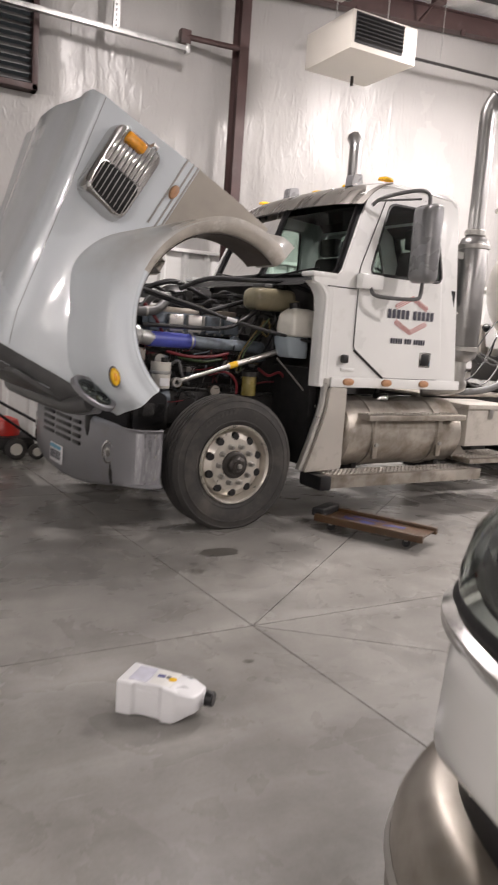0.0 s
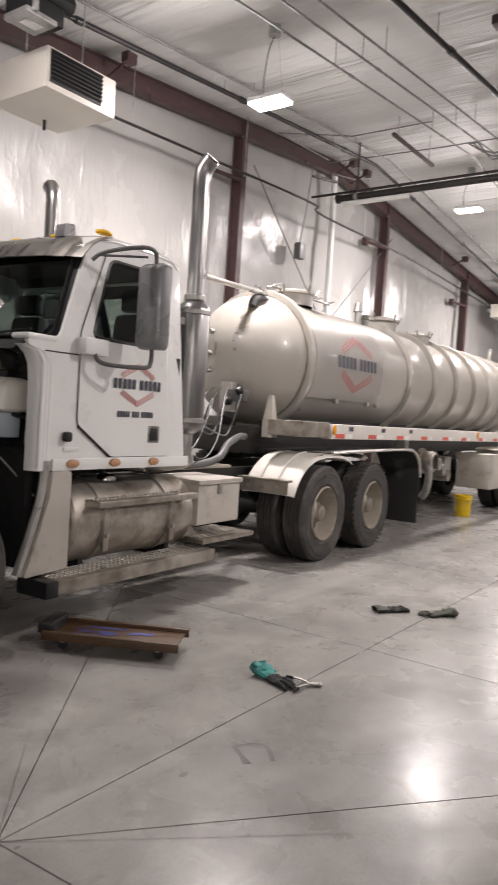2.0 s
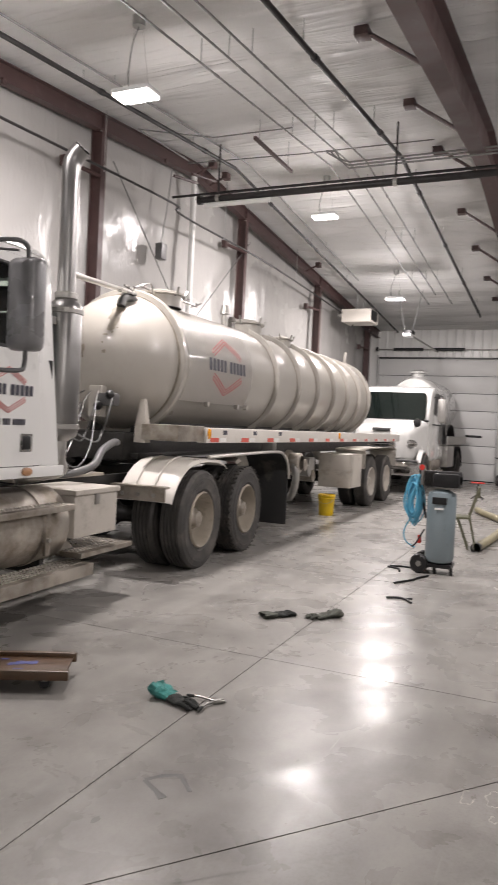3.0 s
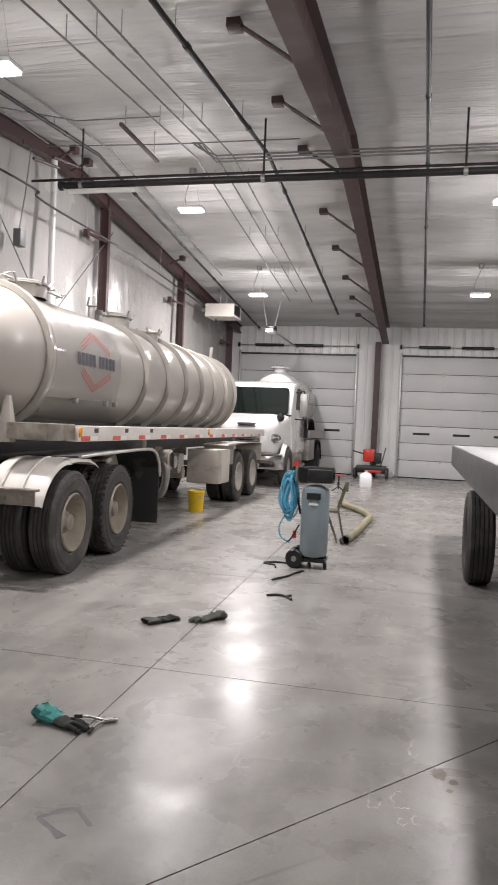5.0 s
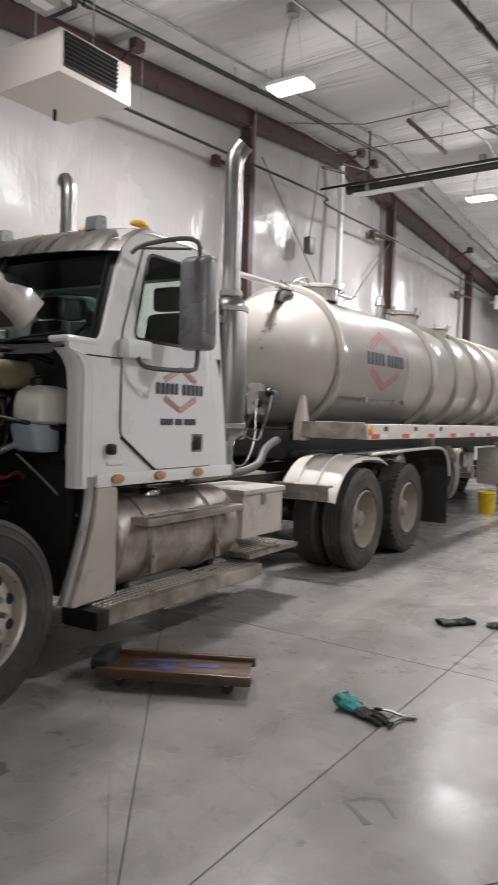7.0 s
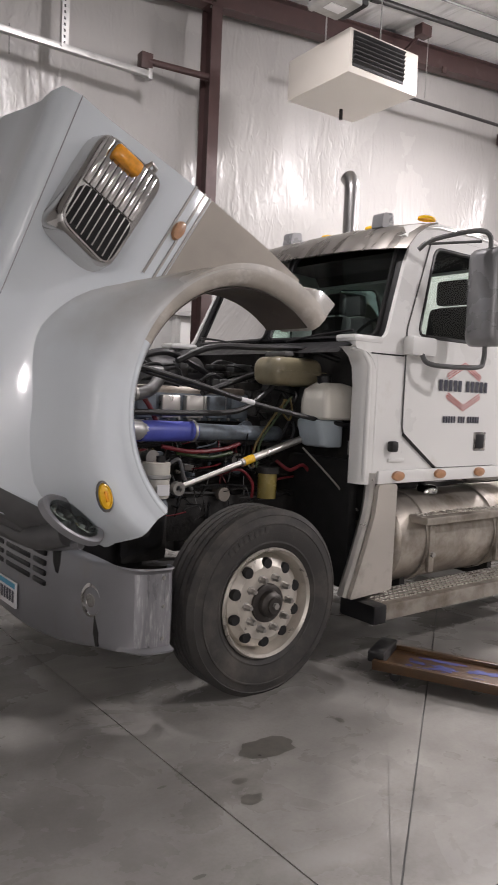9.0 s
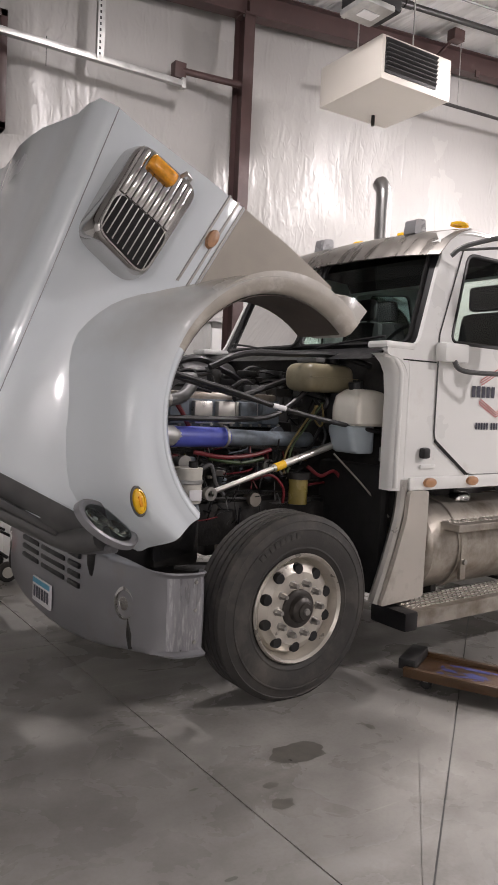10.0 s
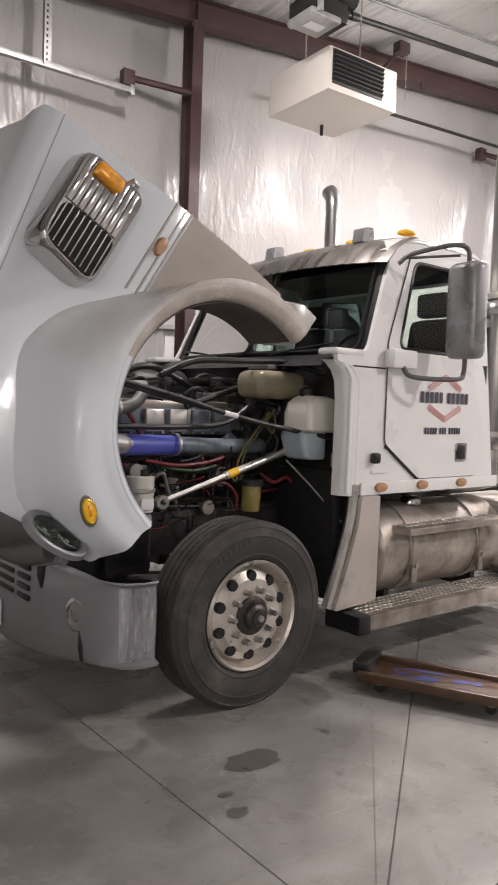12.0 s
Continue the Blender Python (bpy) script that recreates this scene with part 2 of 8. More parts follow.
TEAL = mat("teal_glove_cloth", (0.04, 0.22, 0.20), 0.85, var=0.35, scale=25, bump=0.15, bscale=200, dirt=((0.35, 0.42, 0.4), 0.3, 16))
BLKCL = mat("black_glove_cloth", (0.022, 0.024, 0.022), 0.9, var=0.3, scale=30, bump=0.2, bscale=220)
OLIVE = mat("grey_olive_glove_cloth", (0.075, 0.08, 0.065), 0.9, var=0.3, scale=30, bump=0.2, bscale=220)
WOODB = mat("oily_brown_wood", (0.075, 0.038, 0.015), 0.36, var=0.35, scale=5, stretch=(1, 9, 1), bump=0.05, bscale=30, dirt=((0.05, 0.035, 0.03), 0.4, 3))
BLUEPT = mat("worn_blue_paint", (0.05, 0.06, 0.22), 0.5, var=0.3, scale=14)
REDP = mat("red_enamel", (0.55, 0.03, 0.02), 0.35, var=0.1, scale=8, coat=0.3)
GREYBL = mat("grey_blue_enamel", (0.19, 0.235, 0.255), 0.4, var=0.05, scale=4, coat=0.3, dirt=((0.08, 0.08, 0.08), 0.15, 6))
YELP = mat("yellow_pail_plastic", (0.70, 0.47, 0.01), 0.4, var=0.08, scale=6, dirt=((0.25, 0.18, 0.05), 0.3, 7))
HOSEG = mat("dirty_tan_hose", (0.26, 0.23, 0.14), 0.6, var=0.2, scale=8, dirt=((0.1, 0.09, 0.06), 0.3, 7))
CHAIRG = mat("olive_drab_steel", (0.10, 0.10, 0.06), 0.55, var=0.15, scale=8)
PICKUP = mat("pearl_white_body_paint", (0.62, 0.62, 0.60), 0.25, var=0.03, scale=1, coat=0.9, dirt=((0.4, 0.37, 0.33), 0.15, 3))
DARKPL = mat("dark_grey_plastic", (0.10, 0.10, 0.10), 0.45, var=0.15, scale=9)
LED = mat("lit_diffuser", (1.0, 0.97, 0.93), 0.4, var=0.0, emit=9.0)
CANYEL = mat("amber_filter_bowl", (0.25, 0.20, 0.06), 0.25, var=0.2, scale=10, coat=0.4)
WIRER = mat("red_wire_sheath", (0.16, 0.014, 0.02), 0.45, var=0.2, scale=9)
WIREG = mat("green_wire_sheath", (0.035, 0.06, 0.02), 0.45, var=0.2, scale=9)
WIREY = mat("yellow_wire_sheath", (0.12, 0.085, 0.02), 0.45, var=0.2, scale=9)


def concrete():
    """Sealed, trowelled concrete: cloudy mottling, fine grain, scuffs and oil spots."""
    m = bpy.data.materials.new("sealed_concrete")
    m.use_nodes = True
    nt = m.node_tree
    b = nt.nodes["Principled BSDF"]
    link = nt.links.new
    tc = nt.nodes.new("ShaderNodeTexCoord")

    def tex(scale, detail=6, rough=0.55, distort=0.0):
        n = nt.nodes.new("ShaderNodeTexNoise")
        n.inputs["Scale"].default_value, n.inputs["Detail"].default_value = scale, detail
        n.inputs["Roughness"].default_value, n.inputs["Distortion"].default_value = rough, distort
        link(tc.outputs["Object"], n.inputs["Vector"])
        return n.outputs[0]

    def ramp(src, lo, hi, a=0.0, z=1.0):
        n = nt.nodes.new("ShaderNodeMapRange")
        for i, v in enumerate((lo, hi, a, z)):
            n.inputs[i + 1].default_value = v
        link(src, n.inputs[0])
        return n.outputs[0]

    def mix(f, a, z):
        n = nt.nodes.new("ShaderNodeMix")
        n.data_type = "RGBA"
        link(f, n.inputs[0])
        for i, v in ((6, a), (7, z)):
            if isinstance(v, tuple):
                n.inputs[i].default_value = (*v, 1)
            else:
                link(v, n.inputs[i])
        return n.outputs[2]

    base = mix(ramp(tex(0.7, 3, 0.5, 0.3), 0.25, 0.75), (0.19, 0.183, 0.171), (0.345, 0.333, 0.311))
    base = mix(ramp(tex(6.5, 6, 0.7, 0.6), 0.45, 0.85, 0, 0.3), base, (0.40, 0.385, 0.355))
    base = mix(ramp(tex(60, 2), 0.45, 0.8, 0, 0.25), base, (0.15, 0.14, 0.125))
    base = mix(ramp(tex(2.3, 6, 0.65, 0.2), 0.42, 0.72, 0, 0.6), base, (0.12, 0.11, 0.10))
    base = mix(ramp(tex(9.0, 4, 0.6), 0.66, 0.86, 0, 0.4), base, (0.09, 0.085, 0.08))
    mp = nt.nodes.new("ShaderNodeMapping")
    mp.inputs["Rotation"].default_value, mp.inputs["Scale"].default_value = (0, 0, -0.45), (0.3, 2.6, 1)
    link(tc.outputs["Object"], mp.inputs[0])
    st = nt.nodes.new("ShaderNodeTexNoise")
    st.inputs["Scale"].default_value, st.inputs["Detail"].default_value, st.inputs["Distortion"].default_value = 0.9, 5, 0.7
    link(mp.outputs[0], st.inputs["Vector"])
    streak = ramp(st.outputs[0], 0.52, 0.74, 0, 0.32)
    base = mix(streak, base, (0.44, 0.425, 0.395))
    # wheel tracks and mop lines along the length of the hall
    mt = nt.nodes.new("ShaderNodeMapping")
    mt.inputs["Rotation"].default_value, mt.inputs["Scale"].default_value = (0, 0, -0.06), (0.16, 4.2, 1)
    link(tc.outputs["Object"], mt.inputs[0])
    tr = nt.nodes.new("ShaderNodeTexNoise")
    tr.inputs["Scale"].default_value, tr.inputs["Detail"].default_value, tr.inputs["Distortion"].default_value = 1.0, 5, 0.35
    link(mt.outputs[0], tr.inputs["Vector"])
    base = mix(ramp(tr.outputs[0], 0.55, 0.72, 0, 0.18), base, (0.43, 0.42, 0.395))
    base = mix(ramp(tr.outputs[0], 0.44, 0.3, 0, 0.15), base, (0.15, 0.145, 0.135))
    # arcs left by the power trowel, their gloss also painted pale, and fine pale scratches
    ma = nt.nodes.new("ShaderNodeMapping")
    ma.inputs["Location"].default_value = (-2.2, -0.2, 0)
    link(tc.outputs["Object"], ma.inputs[0])
    wv = nt.nodes.new("ShaderNodeTexWave")
    wv.wave_type, wv.rings_direction = "RINGS", "Z"
    wv.inputs["Scale"].default_value, wv.inputs["Distortion"].default_value = 0.75, 7.0
    wv.inputs["Detail"].default_value, wv.inputs["Detail Scale"].default_value = 5, 0.6
    link(ma.outputs[0], wv.inputs["Vector"])
    both = nt.nodes.new("ShaderNodeMath")
    both.operation = "MULTIPLY"
    link(ramp(wv.outputs[1], 0.6, 1.0), both.inputs[0])
    link(ramp(tex(0.8, 4, 0.6, 0.6), 0.48, 0.68), both.inputs[1])
    arc = ramp(both.outputs[0], 0.0, 1.0, 0, 0.35)
    base = mix(arc, base, (0.42, 0.41, 0.385))
    ms = nt.nodes.new("ShaderNodeMapping")
    ms.inputs["Rotation"].default_value, ms.inputs["Scale"].default_value = (0, 0, 0.9), (0.7, 16, 1)
    link(tc.outputs["Object"], ms.inputs[0])
    sc = nt.nodes.new("ShaderNodeTexNoise")
    sc.inputs["Scale"].default_value, sc.inputs["Detail"].default_value, sc.inputs["Distortion"].default_value = 1.3, 3, 0.5
    link(ms.outputs[0], sc.inputs["Vector"])
    base = mix(ramp(sc.outputs[0], 0.7, 0.8, 0, 0.5), base, (0.5, 0.485, 0.46))
    link(base, b.inputs["Base Color"])
    worn = nt.nodes.new("ShaderNodeMath")
    worn.operation = "MULTIPLY_ADD"
    link(streak, worn.inputs[0])
    worn.inputs[1].default_value = -0.06
    wear = nt.nodes.new("ShaderNodeMath")
    wear.operation = "MULTIPLY_ADD"
    link(arc, wear.inputs[0])
    wear.inputs[1].default_value = -0.13
    link(ramp(tex(2.1, 6, 0.6, 0.5), 0.3, 0.7, 0.22, 0.36), wear.inputs[2])
    link(wear.outputs[0], worn.inputs[2])
    link(worn.outputs[0], b.inputs["Roughness"])
    bp = nt.nodes.new("ShaderNodeBump")
    bp.inputs["Strength"].default_value, bp.inputs["Distance"].default_value = 0.12, 0.006
    link(tex(7, 5, 0.6), bp.inputs["Height"])
    link(bp.outputs[0], b.inputs["Normal"])
    b.inputs["Specular IOR Level"].default_value = 0.2
    return m


CONC = concrete()


# ---- mesh helpers ----
def part(name, bm, material, parent=None, label="", sharp=38):
    """Link a bmesh as one mesh object, smooth but for edges sharper than the angle given."""
    bm.normal_update()
    lim = math.radians(sharp)
    for f in bm.faces:
        f.smooth = True
    for e in bm.edges:
        e.smooth = len(e.link_faces) == 2 and e.calc_face_angle(3.2) < lim
    me = bpy.data.meshes.new(name)
    bm.to_mesh(me)
    bm.free()
    me.materials.append(material)
    ob = new(name, me)
    if parent is not None:
        ob.parent = parent
    if label:
        ob["label"] = label
    return ob


def thing(name, m, label, category, group="", kind=""):
    ob = new(name)
    ob.empty_display_size = 0.1
    ob.matrix_world = m
    return tagged(ob, label, category, group, kind)


def box(x0, x1, y0, y1, z0, z1, bev=0.0, bm=None, seg=2):
    bm = bm or bmesh.new()
    vs = bmesh.ops.create_cube(bm, size=1)["verts"]
    for v in vs:
        v.co = Vector(((x0 + x1) / 2 + v.co.x * (x1 - x0), (y0 + y1) / 2 + v.co.y * (y1 - y0), (z0 + z1) / 2 + v.co.z * (z1 - z0)))
    if bev:
        es = {e for v in vs for e in v.link_edges}
        bmesh.ops.bevel(bm, geom=list(es), offset=bev, segments=seg, affect="EDGES", profile=0.6)
    return bm


def tube(pts, r, n=10, bm=None, caps=True, closed=False):
    """A round bar or hose along points; r is a radius or one for each point."""
    bm = bm or bmesh.new()
    pts = [Vector(p) for p in pts]
    rs = r if isinstance(r, (list, tuple)) else [r] * len(pts)
    rings, side = [], None
    for i, p in enumerate(pts):
        a, b = (pts[i - 1], pts[(i + 1) % len(pts)]) if closed else (pts[max(i - 1, 0)], pts[min(i + 1, len(pts) - 1)])
        d = (b - a).normalized()
        if side is None or abs(side.dot(d)) > 0.95:
            side = d.orthogonal().normalized()
        side = (side - d * side.dot(d)).normalized()
        up = d.cross(side)
        rings.append([bm.verts.new(p + rs[i] * (math.cos(q) * side + math.sin(q) * up)) for q in (2 * math.pi * k / n for k in range(n))])
    for i in range(len(rings) - (0 if closed else 1)):
        a, b = rings[i], rings[(i + 1) % len(rings)]
        for k in range(n):
            bm.faces.new((a[k], a[(k + 1) % n], b[(k + 1) % n], b[k]))
    if caps and not closed:
        bm.faces.new(rings[0][::-1])
        bm.faces.new(rings[-1])
    return bm


def curve(pts, n=6):
    """Points of a smooth line through the given ones."""
    p = [Vector(q) for q in pts]
    p = [2 * p[0] - p[1], *p, 2 * p[-1] - p[-2]]
    out = []
    for i in range(1, len(p) - 2):
        for k in range(n):
            t = k / n
            out.append(0.5 * (2 * p[i] + (p[i + 1] - p[i - 1]) * t + (2 * p[i - 1] - 5 * p[i] + 4 * p[i + 1] - p[i + 2]) * t * t + (3 * p[i] - p[i - 1] - 3 * p[i + 1] + p[i + 2]) * t**3))
    return out + [p[-2]]


def hose(pts, r, n=8, bm=None, k=6):
    return tube(curve(pts, k), r, n, bm)


def lathe(profile, n=32, axis="y", at=(0, 0, 0), bm=None, closed=False):
    """Turn (radius, height) pairs round an axis through a point."""
    bm = bm or bmesh.new()
    at, rings = Vector(at), []
    for r, h in profile:
        ring = []
        for k in range(n if r > 1e-6 else 1):
            c, s = r * math.cos(2 * math.pi * k / n), r * math.sin(2 * math.pi * k / n)
            ring.append(bm.verts.new(at + Vector({"x": (h, c, s), "y": (c, h, s), "z": (c, s, h)}[axis])))
        rings.append(ring)
    pairs = list(zip(rings, rings[1:])) + ([(rings[-1], rings[0])] if closed else [])
    for a, b in pairs:
        for k in range(n):
            q = (a[k % len(a)], a[(k + 1) % len(a)], b[(k + 1) % len(b)], b[k % len(b)])
            q = list(dict.fromkeys(q))
            if len(q) > 2:
                bm.faces.new(q)
    bmesh.ops.recalc_face_normals(bm, faces=bm.faces)
    return bm


def loft(sections, bm=None, caps=False, ring=False):
    """Skin over lists of points of equal length."""
    bm = bm or bmesh.new()
    rows = [[bm.verts.new(Vector(p)) for p in s] for s in sections]
    for a, b in zip(rows, rows[1:]):
        m = len(a)
        for k in range(m if ring else m - 1):
            bm.faces.new((a[k], a[(k + 1) % m], b[(k + 1) % m], b[k]))
    if caps:
        bm.faces.new(rows[0][::-1])
        bm.faces.new(rows[-1])
    bmesh.ops.recalc_face_normals(bm, faces=bm.faces)
    return bm


def thick(bm, t):
    bmesh.ops.solidify(bm, geom=bm.faces[:] + bm.edges[:] + bm.verts[:], thickness=t)
    bmesh.ops.recalc_face_normals(bm, faces=bm.faces)
    return bm


def plate(outer, holes, to3d, t):
    """A flat sheet with openings: 2D loops, a map into space, and a thickness."""
    bm = bmesh.new()
    es = []
    for lp in (outer, *holes):
        vs = [bm.verts.new(Vector(to3d(*p))) for p in lp]
        es += [bm.edges.new((vs[i], vs[(i + 1) % len(vs)])) for i in range(len(vs))]
    bmesh.ops.triangle_fill(bm, edges=es, use_beauty=True)
    bmesh.ops.recalc_face_normals(bm, faces=bm.faces)
    return thick(bm, t) if t else bm


def rounded(pts, r, n=4):
    """A polygon with its corners rounded."""
    out = []
    for i, p in enumerate(pts):
        p, a, b = Vector(p), Vector(pts[i - 1]), Vector(pts[(i + 1) % len(pts)])
        ra = min(r, (a - p).length * 0.45, (b - p).length * 0.45)
        s, e = p + (a - p).normalized() * ra, p + (b - p).normalized() * ra
        out += [tuple((1 - k / n) ** 2 * s + 2 * (1 - k / n) * (k / n) * p + (k / n) ** 2 * e) for k in range(n + 1)]
    return out


def grid_sheet(us, vs, to3d, keep=lambda u, v: True):
    bm = bmesh.new()
    rows = [[bm.verts.new(Vector(to3d(u, v))) for v in vs] for u in us]
    for i in range(len(us) - 1):
        for j in range(len(vs) - 1):
            if keep((us[i] + us[i + 1]) / 2, (vs[j] + vs[j + 1]) / 2):
                bm.faces.new((rows[i][j], rows[i + 1][j], rows[i + 1][j + 1], rows[i][j + 1]))
    return bm


def steps(a, b, d):
    n = max(1, round((b - a) / d))
    return [a + (b - a) * i / n for i in range(n + 1)]


def hsec(x, y, z, w, h, t=0.012, depth=0.2):
    """Corner points of an I section's outline in its own plane: flange width w, depth h."""
    return [(-w / 2, 0), (w / 2, 0), (w / 2, t), (t / 2, t), (t / 2, h - t), (w / 2, h - t), (w / 2, h), (-w / 2, h), (-w / 2, h - t), (-t / 2, h - t), (-t / 2, t), (-w / 2, t)]


# ---- the building ----
RIDGE, TOPZ, SLOPE = 12.2, 6.45, 0.0905
X0, X1, Y0, Y1 = -6.6, 26.1, -7.2, 9.0


def roof_z(x):
    return TOPZ - SLOPE * abs(x - RIDGE)


def wrinkle(a, b, c, s):
    return noise.fractal(Vector((a * s, b * s, c)), 0.9, 2.1, 4)


def building():
    # floor slabs, with open joints down to a dark base
    base = tagged(part("floor", box(X0, X1, Y0, Y1, -0.3, -0.012), GREYP), "sealed grey concrete slab floor with sawn joints", "floor", kind="structure")
    cells = []
    xs = [X0, 1.56, 4.56, 7.59, 10.64, 13.69, 16.74, 19.79, 22.84, X1]
    ys = [Y0, -5.45, -2.4, 0.65, 3.7, 6.75, Y1]
    for xa, xb in zip(xs, xs[1:]):
        for ya, yb in zip(ys, ys[1:]):
            cells.append([(1.55 - 0.06 * (y - 3.7) if x == 1.56 else x, 3.685 + 0.024 * (x - 1.56) if y == 3.7 else y) for x, y in ((xa, ya), (xb, ya), (xb, yb), (xa, yb))])

    def cut(cell, p, d):
        """Cut a cell in two along a line."""
        n = Vector((-d[1], d[0]))
        sides = ([], [])
        for i, a in enumerate(cell):
            b = cell[(i + 1) % len(cell)]
            da, db = n.dot(Vector(a) - Vector(p)), n.dot(Vector(b) - Vector(p))
            for k, s in ((0, 1), (1, -1)):
                if s * da >= -1e-6:
                    sides[k].append(a)
                if da * db < -1e-9:
                    q = Vector(a).lerp(Vector(b), da / (da - db))
                    sides[k].append(tuple(q))
        return [list(dict.fromkeys(s)) for s in sides if len(s) > 2]

    out = []
    for c in cells:
        (cx, cy) = (c[0][0] + c[2][0]) / 2, (c[0][1] + c[2][1]) / 2
        if 1.5 < cx < 4.5 and 3.7 < cy < 6.7:
            out += cut(c, (1.551, 3.685), (0.775, 0.632))
        elif 1.5 < cx < 4.5 and 0.65 < cy < 3.7:
            out += cut(c, (1.551, 3.685), (0.787, -0.617))
        else:
            out.append(c)
    for c in out:
        ctr = sum((Vector(p) for p in c), Vector((0, 0))) / len(c)
        top = []
        for i, p in enumerate(c):
            a, b = Vector(c[i - 1]) - Vector(p), Vector(c[(i + 1) % len(c)]) - Vector(p)
            a.normalize(), b.normalize()
            q = Vector(p) + (a + b) * 0.0035 / max(0.2, abs(a.x * b.y - a.y * b.x))
            top.append((q.x, q.y))
        bm = bmesh.new()
        f = bm.faces.new([bm.verts.new((x, y, 0)) for x, y in top])
        low = bmesh.ops.extrude_face_region(bm, geom=[f])
        for v in low["geom"]:
            if isinstance(v, bmesh.types.BMVert):
                v.co.z = -0.03
        bmesh.ops.recalc_face_normals(bm, faces=bm.faces)
        part("slab", bm, CONC, base)
    # north wall: insulation facing that billows between the girts, with a louvred opening
    win = (0.62, 1.52, 3.86, 4.86)
    us = sorted(set(steps(X0, X1, 0.14) + [win[0], win[1]]))
    vs = sorted(set(steps(2.3, 6.6, 0.13) + [win[2], win[3]]))

    def face(u, v):
        bay = (u - 3.95) / 5.44
        bay -= math.floor(bay)
        puff = 0.08 * math.sin(math.pi * bay) ** 0.5 * (0.6 + 0.4 * math.sin(math.pi * (v - 2.3) / 2.1) ** 2)
        edge = 0 if win[0] - 0.05 < u < win[1] + 0.05 and win[2] - 0.05 < v < win[3] + 0.05 else 1
        crease = 0.035 * wrinkle(u, v * 0.55, 3.0, 1.3) + 0.012 * wrinkle(u + 0.5 * v, v * 0.3, 8.0, 4.5)
        return (u, Y1 + 0.09 - edge * (puff - crease), min(v, roof_z(u) + 0.05))

    wall = part("wall_north", grid_sheet(us, vs, face, lambda u, v: not (win[0] < u < win[1] and win[2] < v < win[3])), VINYL, sharp=80)
    tagged(wall, "white vinyl-faced insulation wall between brown steel columns", "wall", kind="structure")
    bm = box(X0, win[0], Y1 + 0.12, Y1 + 0.3, 0, 6.6)
    box(win[1], X1, Y1 + 0.12, Y1 + 0.3, 0, 6.6, bm=bm)
    box(win[0], win[1], Y1 + 0.12, Y1 + 0.3, 0, win[2], bm=bm)
    box(win[0], win[1], Y1 + 0.12, Y1 + 0.3, win[3], 6.6, bm=bm)
    part("outer_skin", bm, LINER, wall)

    def ribs(a, b, period=0.3):
        """Plan line of ribbed liner metal."""
        line = []
        for i in range(int((b - a) / period) + 1):
            s = a + i * period
            line += [(s, 0), (s + 0.03, 0.028), (s + 0.075, 0.028), (s + 0.105, 0)]
        return [p for p in line if p[0] < b] + [(b, 0)]

    line = ribs(X0, X1)
    bm = loft([[(s, Y1 + 0.03 - d, z) for s, d in line] for z in (0.0, 2.4)])
    part("liner_panel", bm, LINER, wall, "white ribbed metal liner panel", sharp=10)
    part("liner_cap", box(X0, X1, Y1 - 0.03, Y1 + 0.05, 2.4, 2.44), LINER, wall)
    # louvre in the opening
    lv = thing("wall_louver", pose((win[0] + win[1]) / 2, Y1 + 0.02, win[2]), "dark framed exhaust louver set high in the wall", "louver")
    w, h = win[1] - win[0], win[3] - win[2]
    for a, b, c, d in ((-w / 2, -w / 2 + 0.06, 0, h), (w / 2 - 0.06, w / 2, 0, h), (-w / 2, w / 2, 0, 0.06), (-w / 2, w / 2, h - 0.06, h)):
        part("frame", box(a, b, -0.08, 0.1, c, d, 0.004), BROWN, lv)
    for i in range(11):
        z = 0.08 + i * (h - 0.16) / 11
        bm = box(-w / 2 + 0.05, w / 2 - 0.05, -0.03, 0.05, z, z + 0.012)
        for v in bm.verts:
            v.co.z += (v.co.y + 0.03) * 0.7
        part("slat", bm, DARKPL, lv)
    # east wall with two overhead doors
    doors = [(4.52, 8.70), (-1.25, 2.93)]
    dz = 4.22
    bm = bmesh.new()
    spans = [(Y0, doors[1][0]), (doors[1][1], doors[0][0]), (doors[0][1], Y1 + 0.1)]
    for a, b in spans:
        box(X1 + 0.04, X1 + 0.2, a, b, 0, 5.6, bm=bm)
    for a, b in doors:
        box(X1 + 0.04, X1 + 0.2, a, b, dz, 5.6, bm=bm)
    east = tagged(part("wall_east", bm, LINER), "white ribbed metal end wall with overhead doors", "wall", kind="structure")
    for a, b in spans:
        part("liner_panel", loft([[(X1 + 0.03 - d, s, z) for s, d in ribs(a, b)] for z in (0.0, 5.4)]), LINER, east, sharp=10)
    for a, b in doors:
        part("liner_panel", loft([[(X1 + 0.03 - d, s, z) for s, d in ribs(a, b)] for z in (dz + 0.02, 5.4)]), LINER, east, sharp=10)
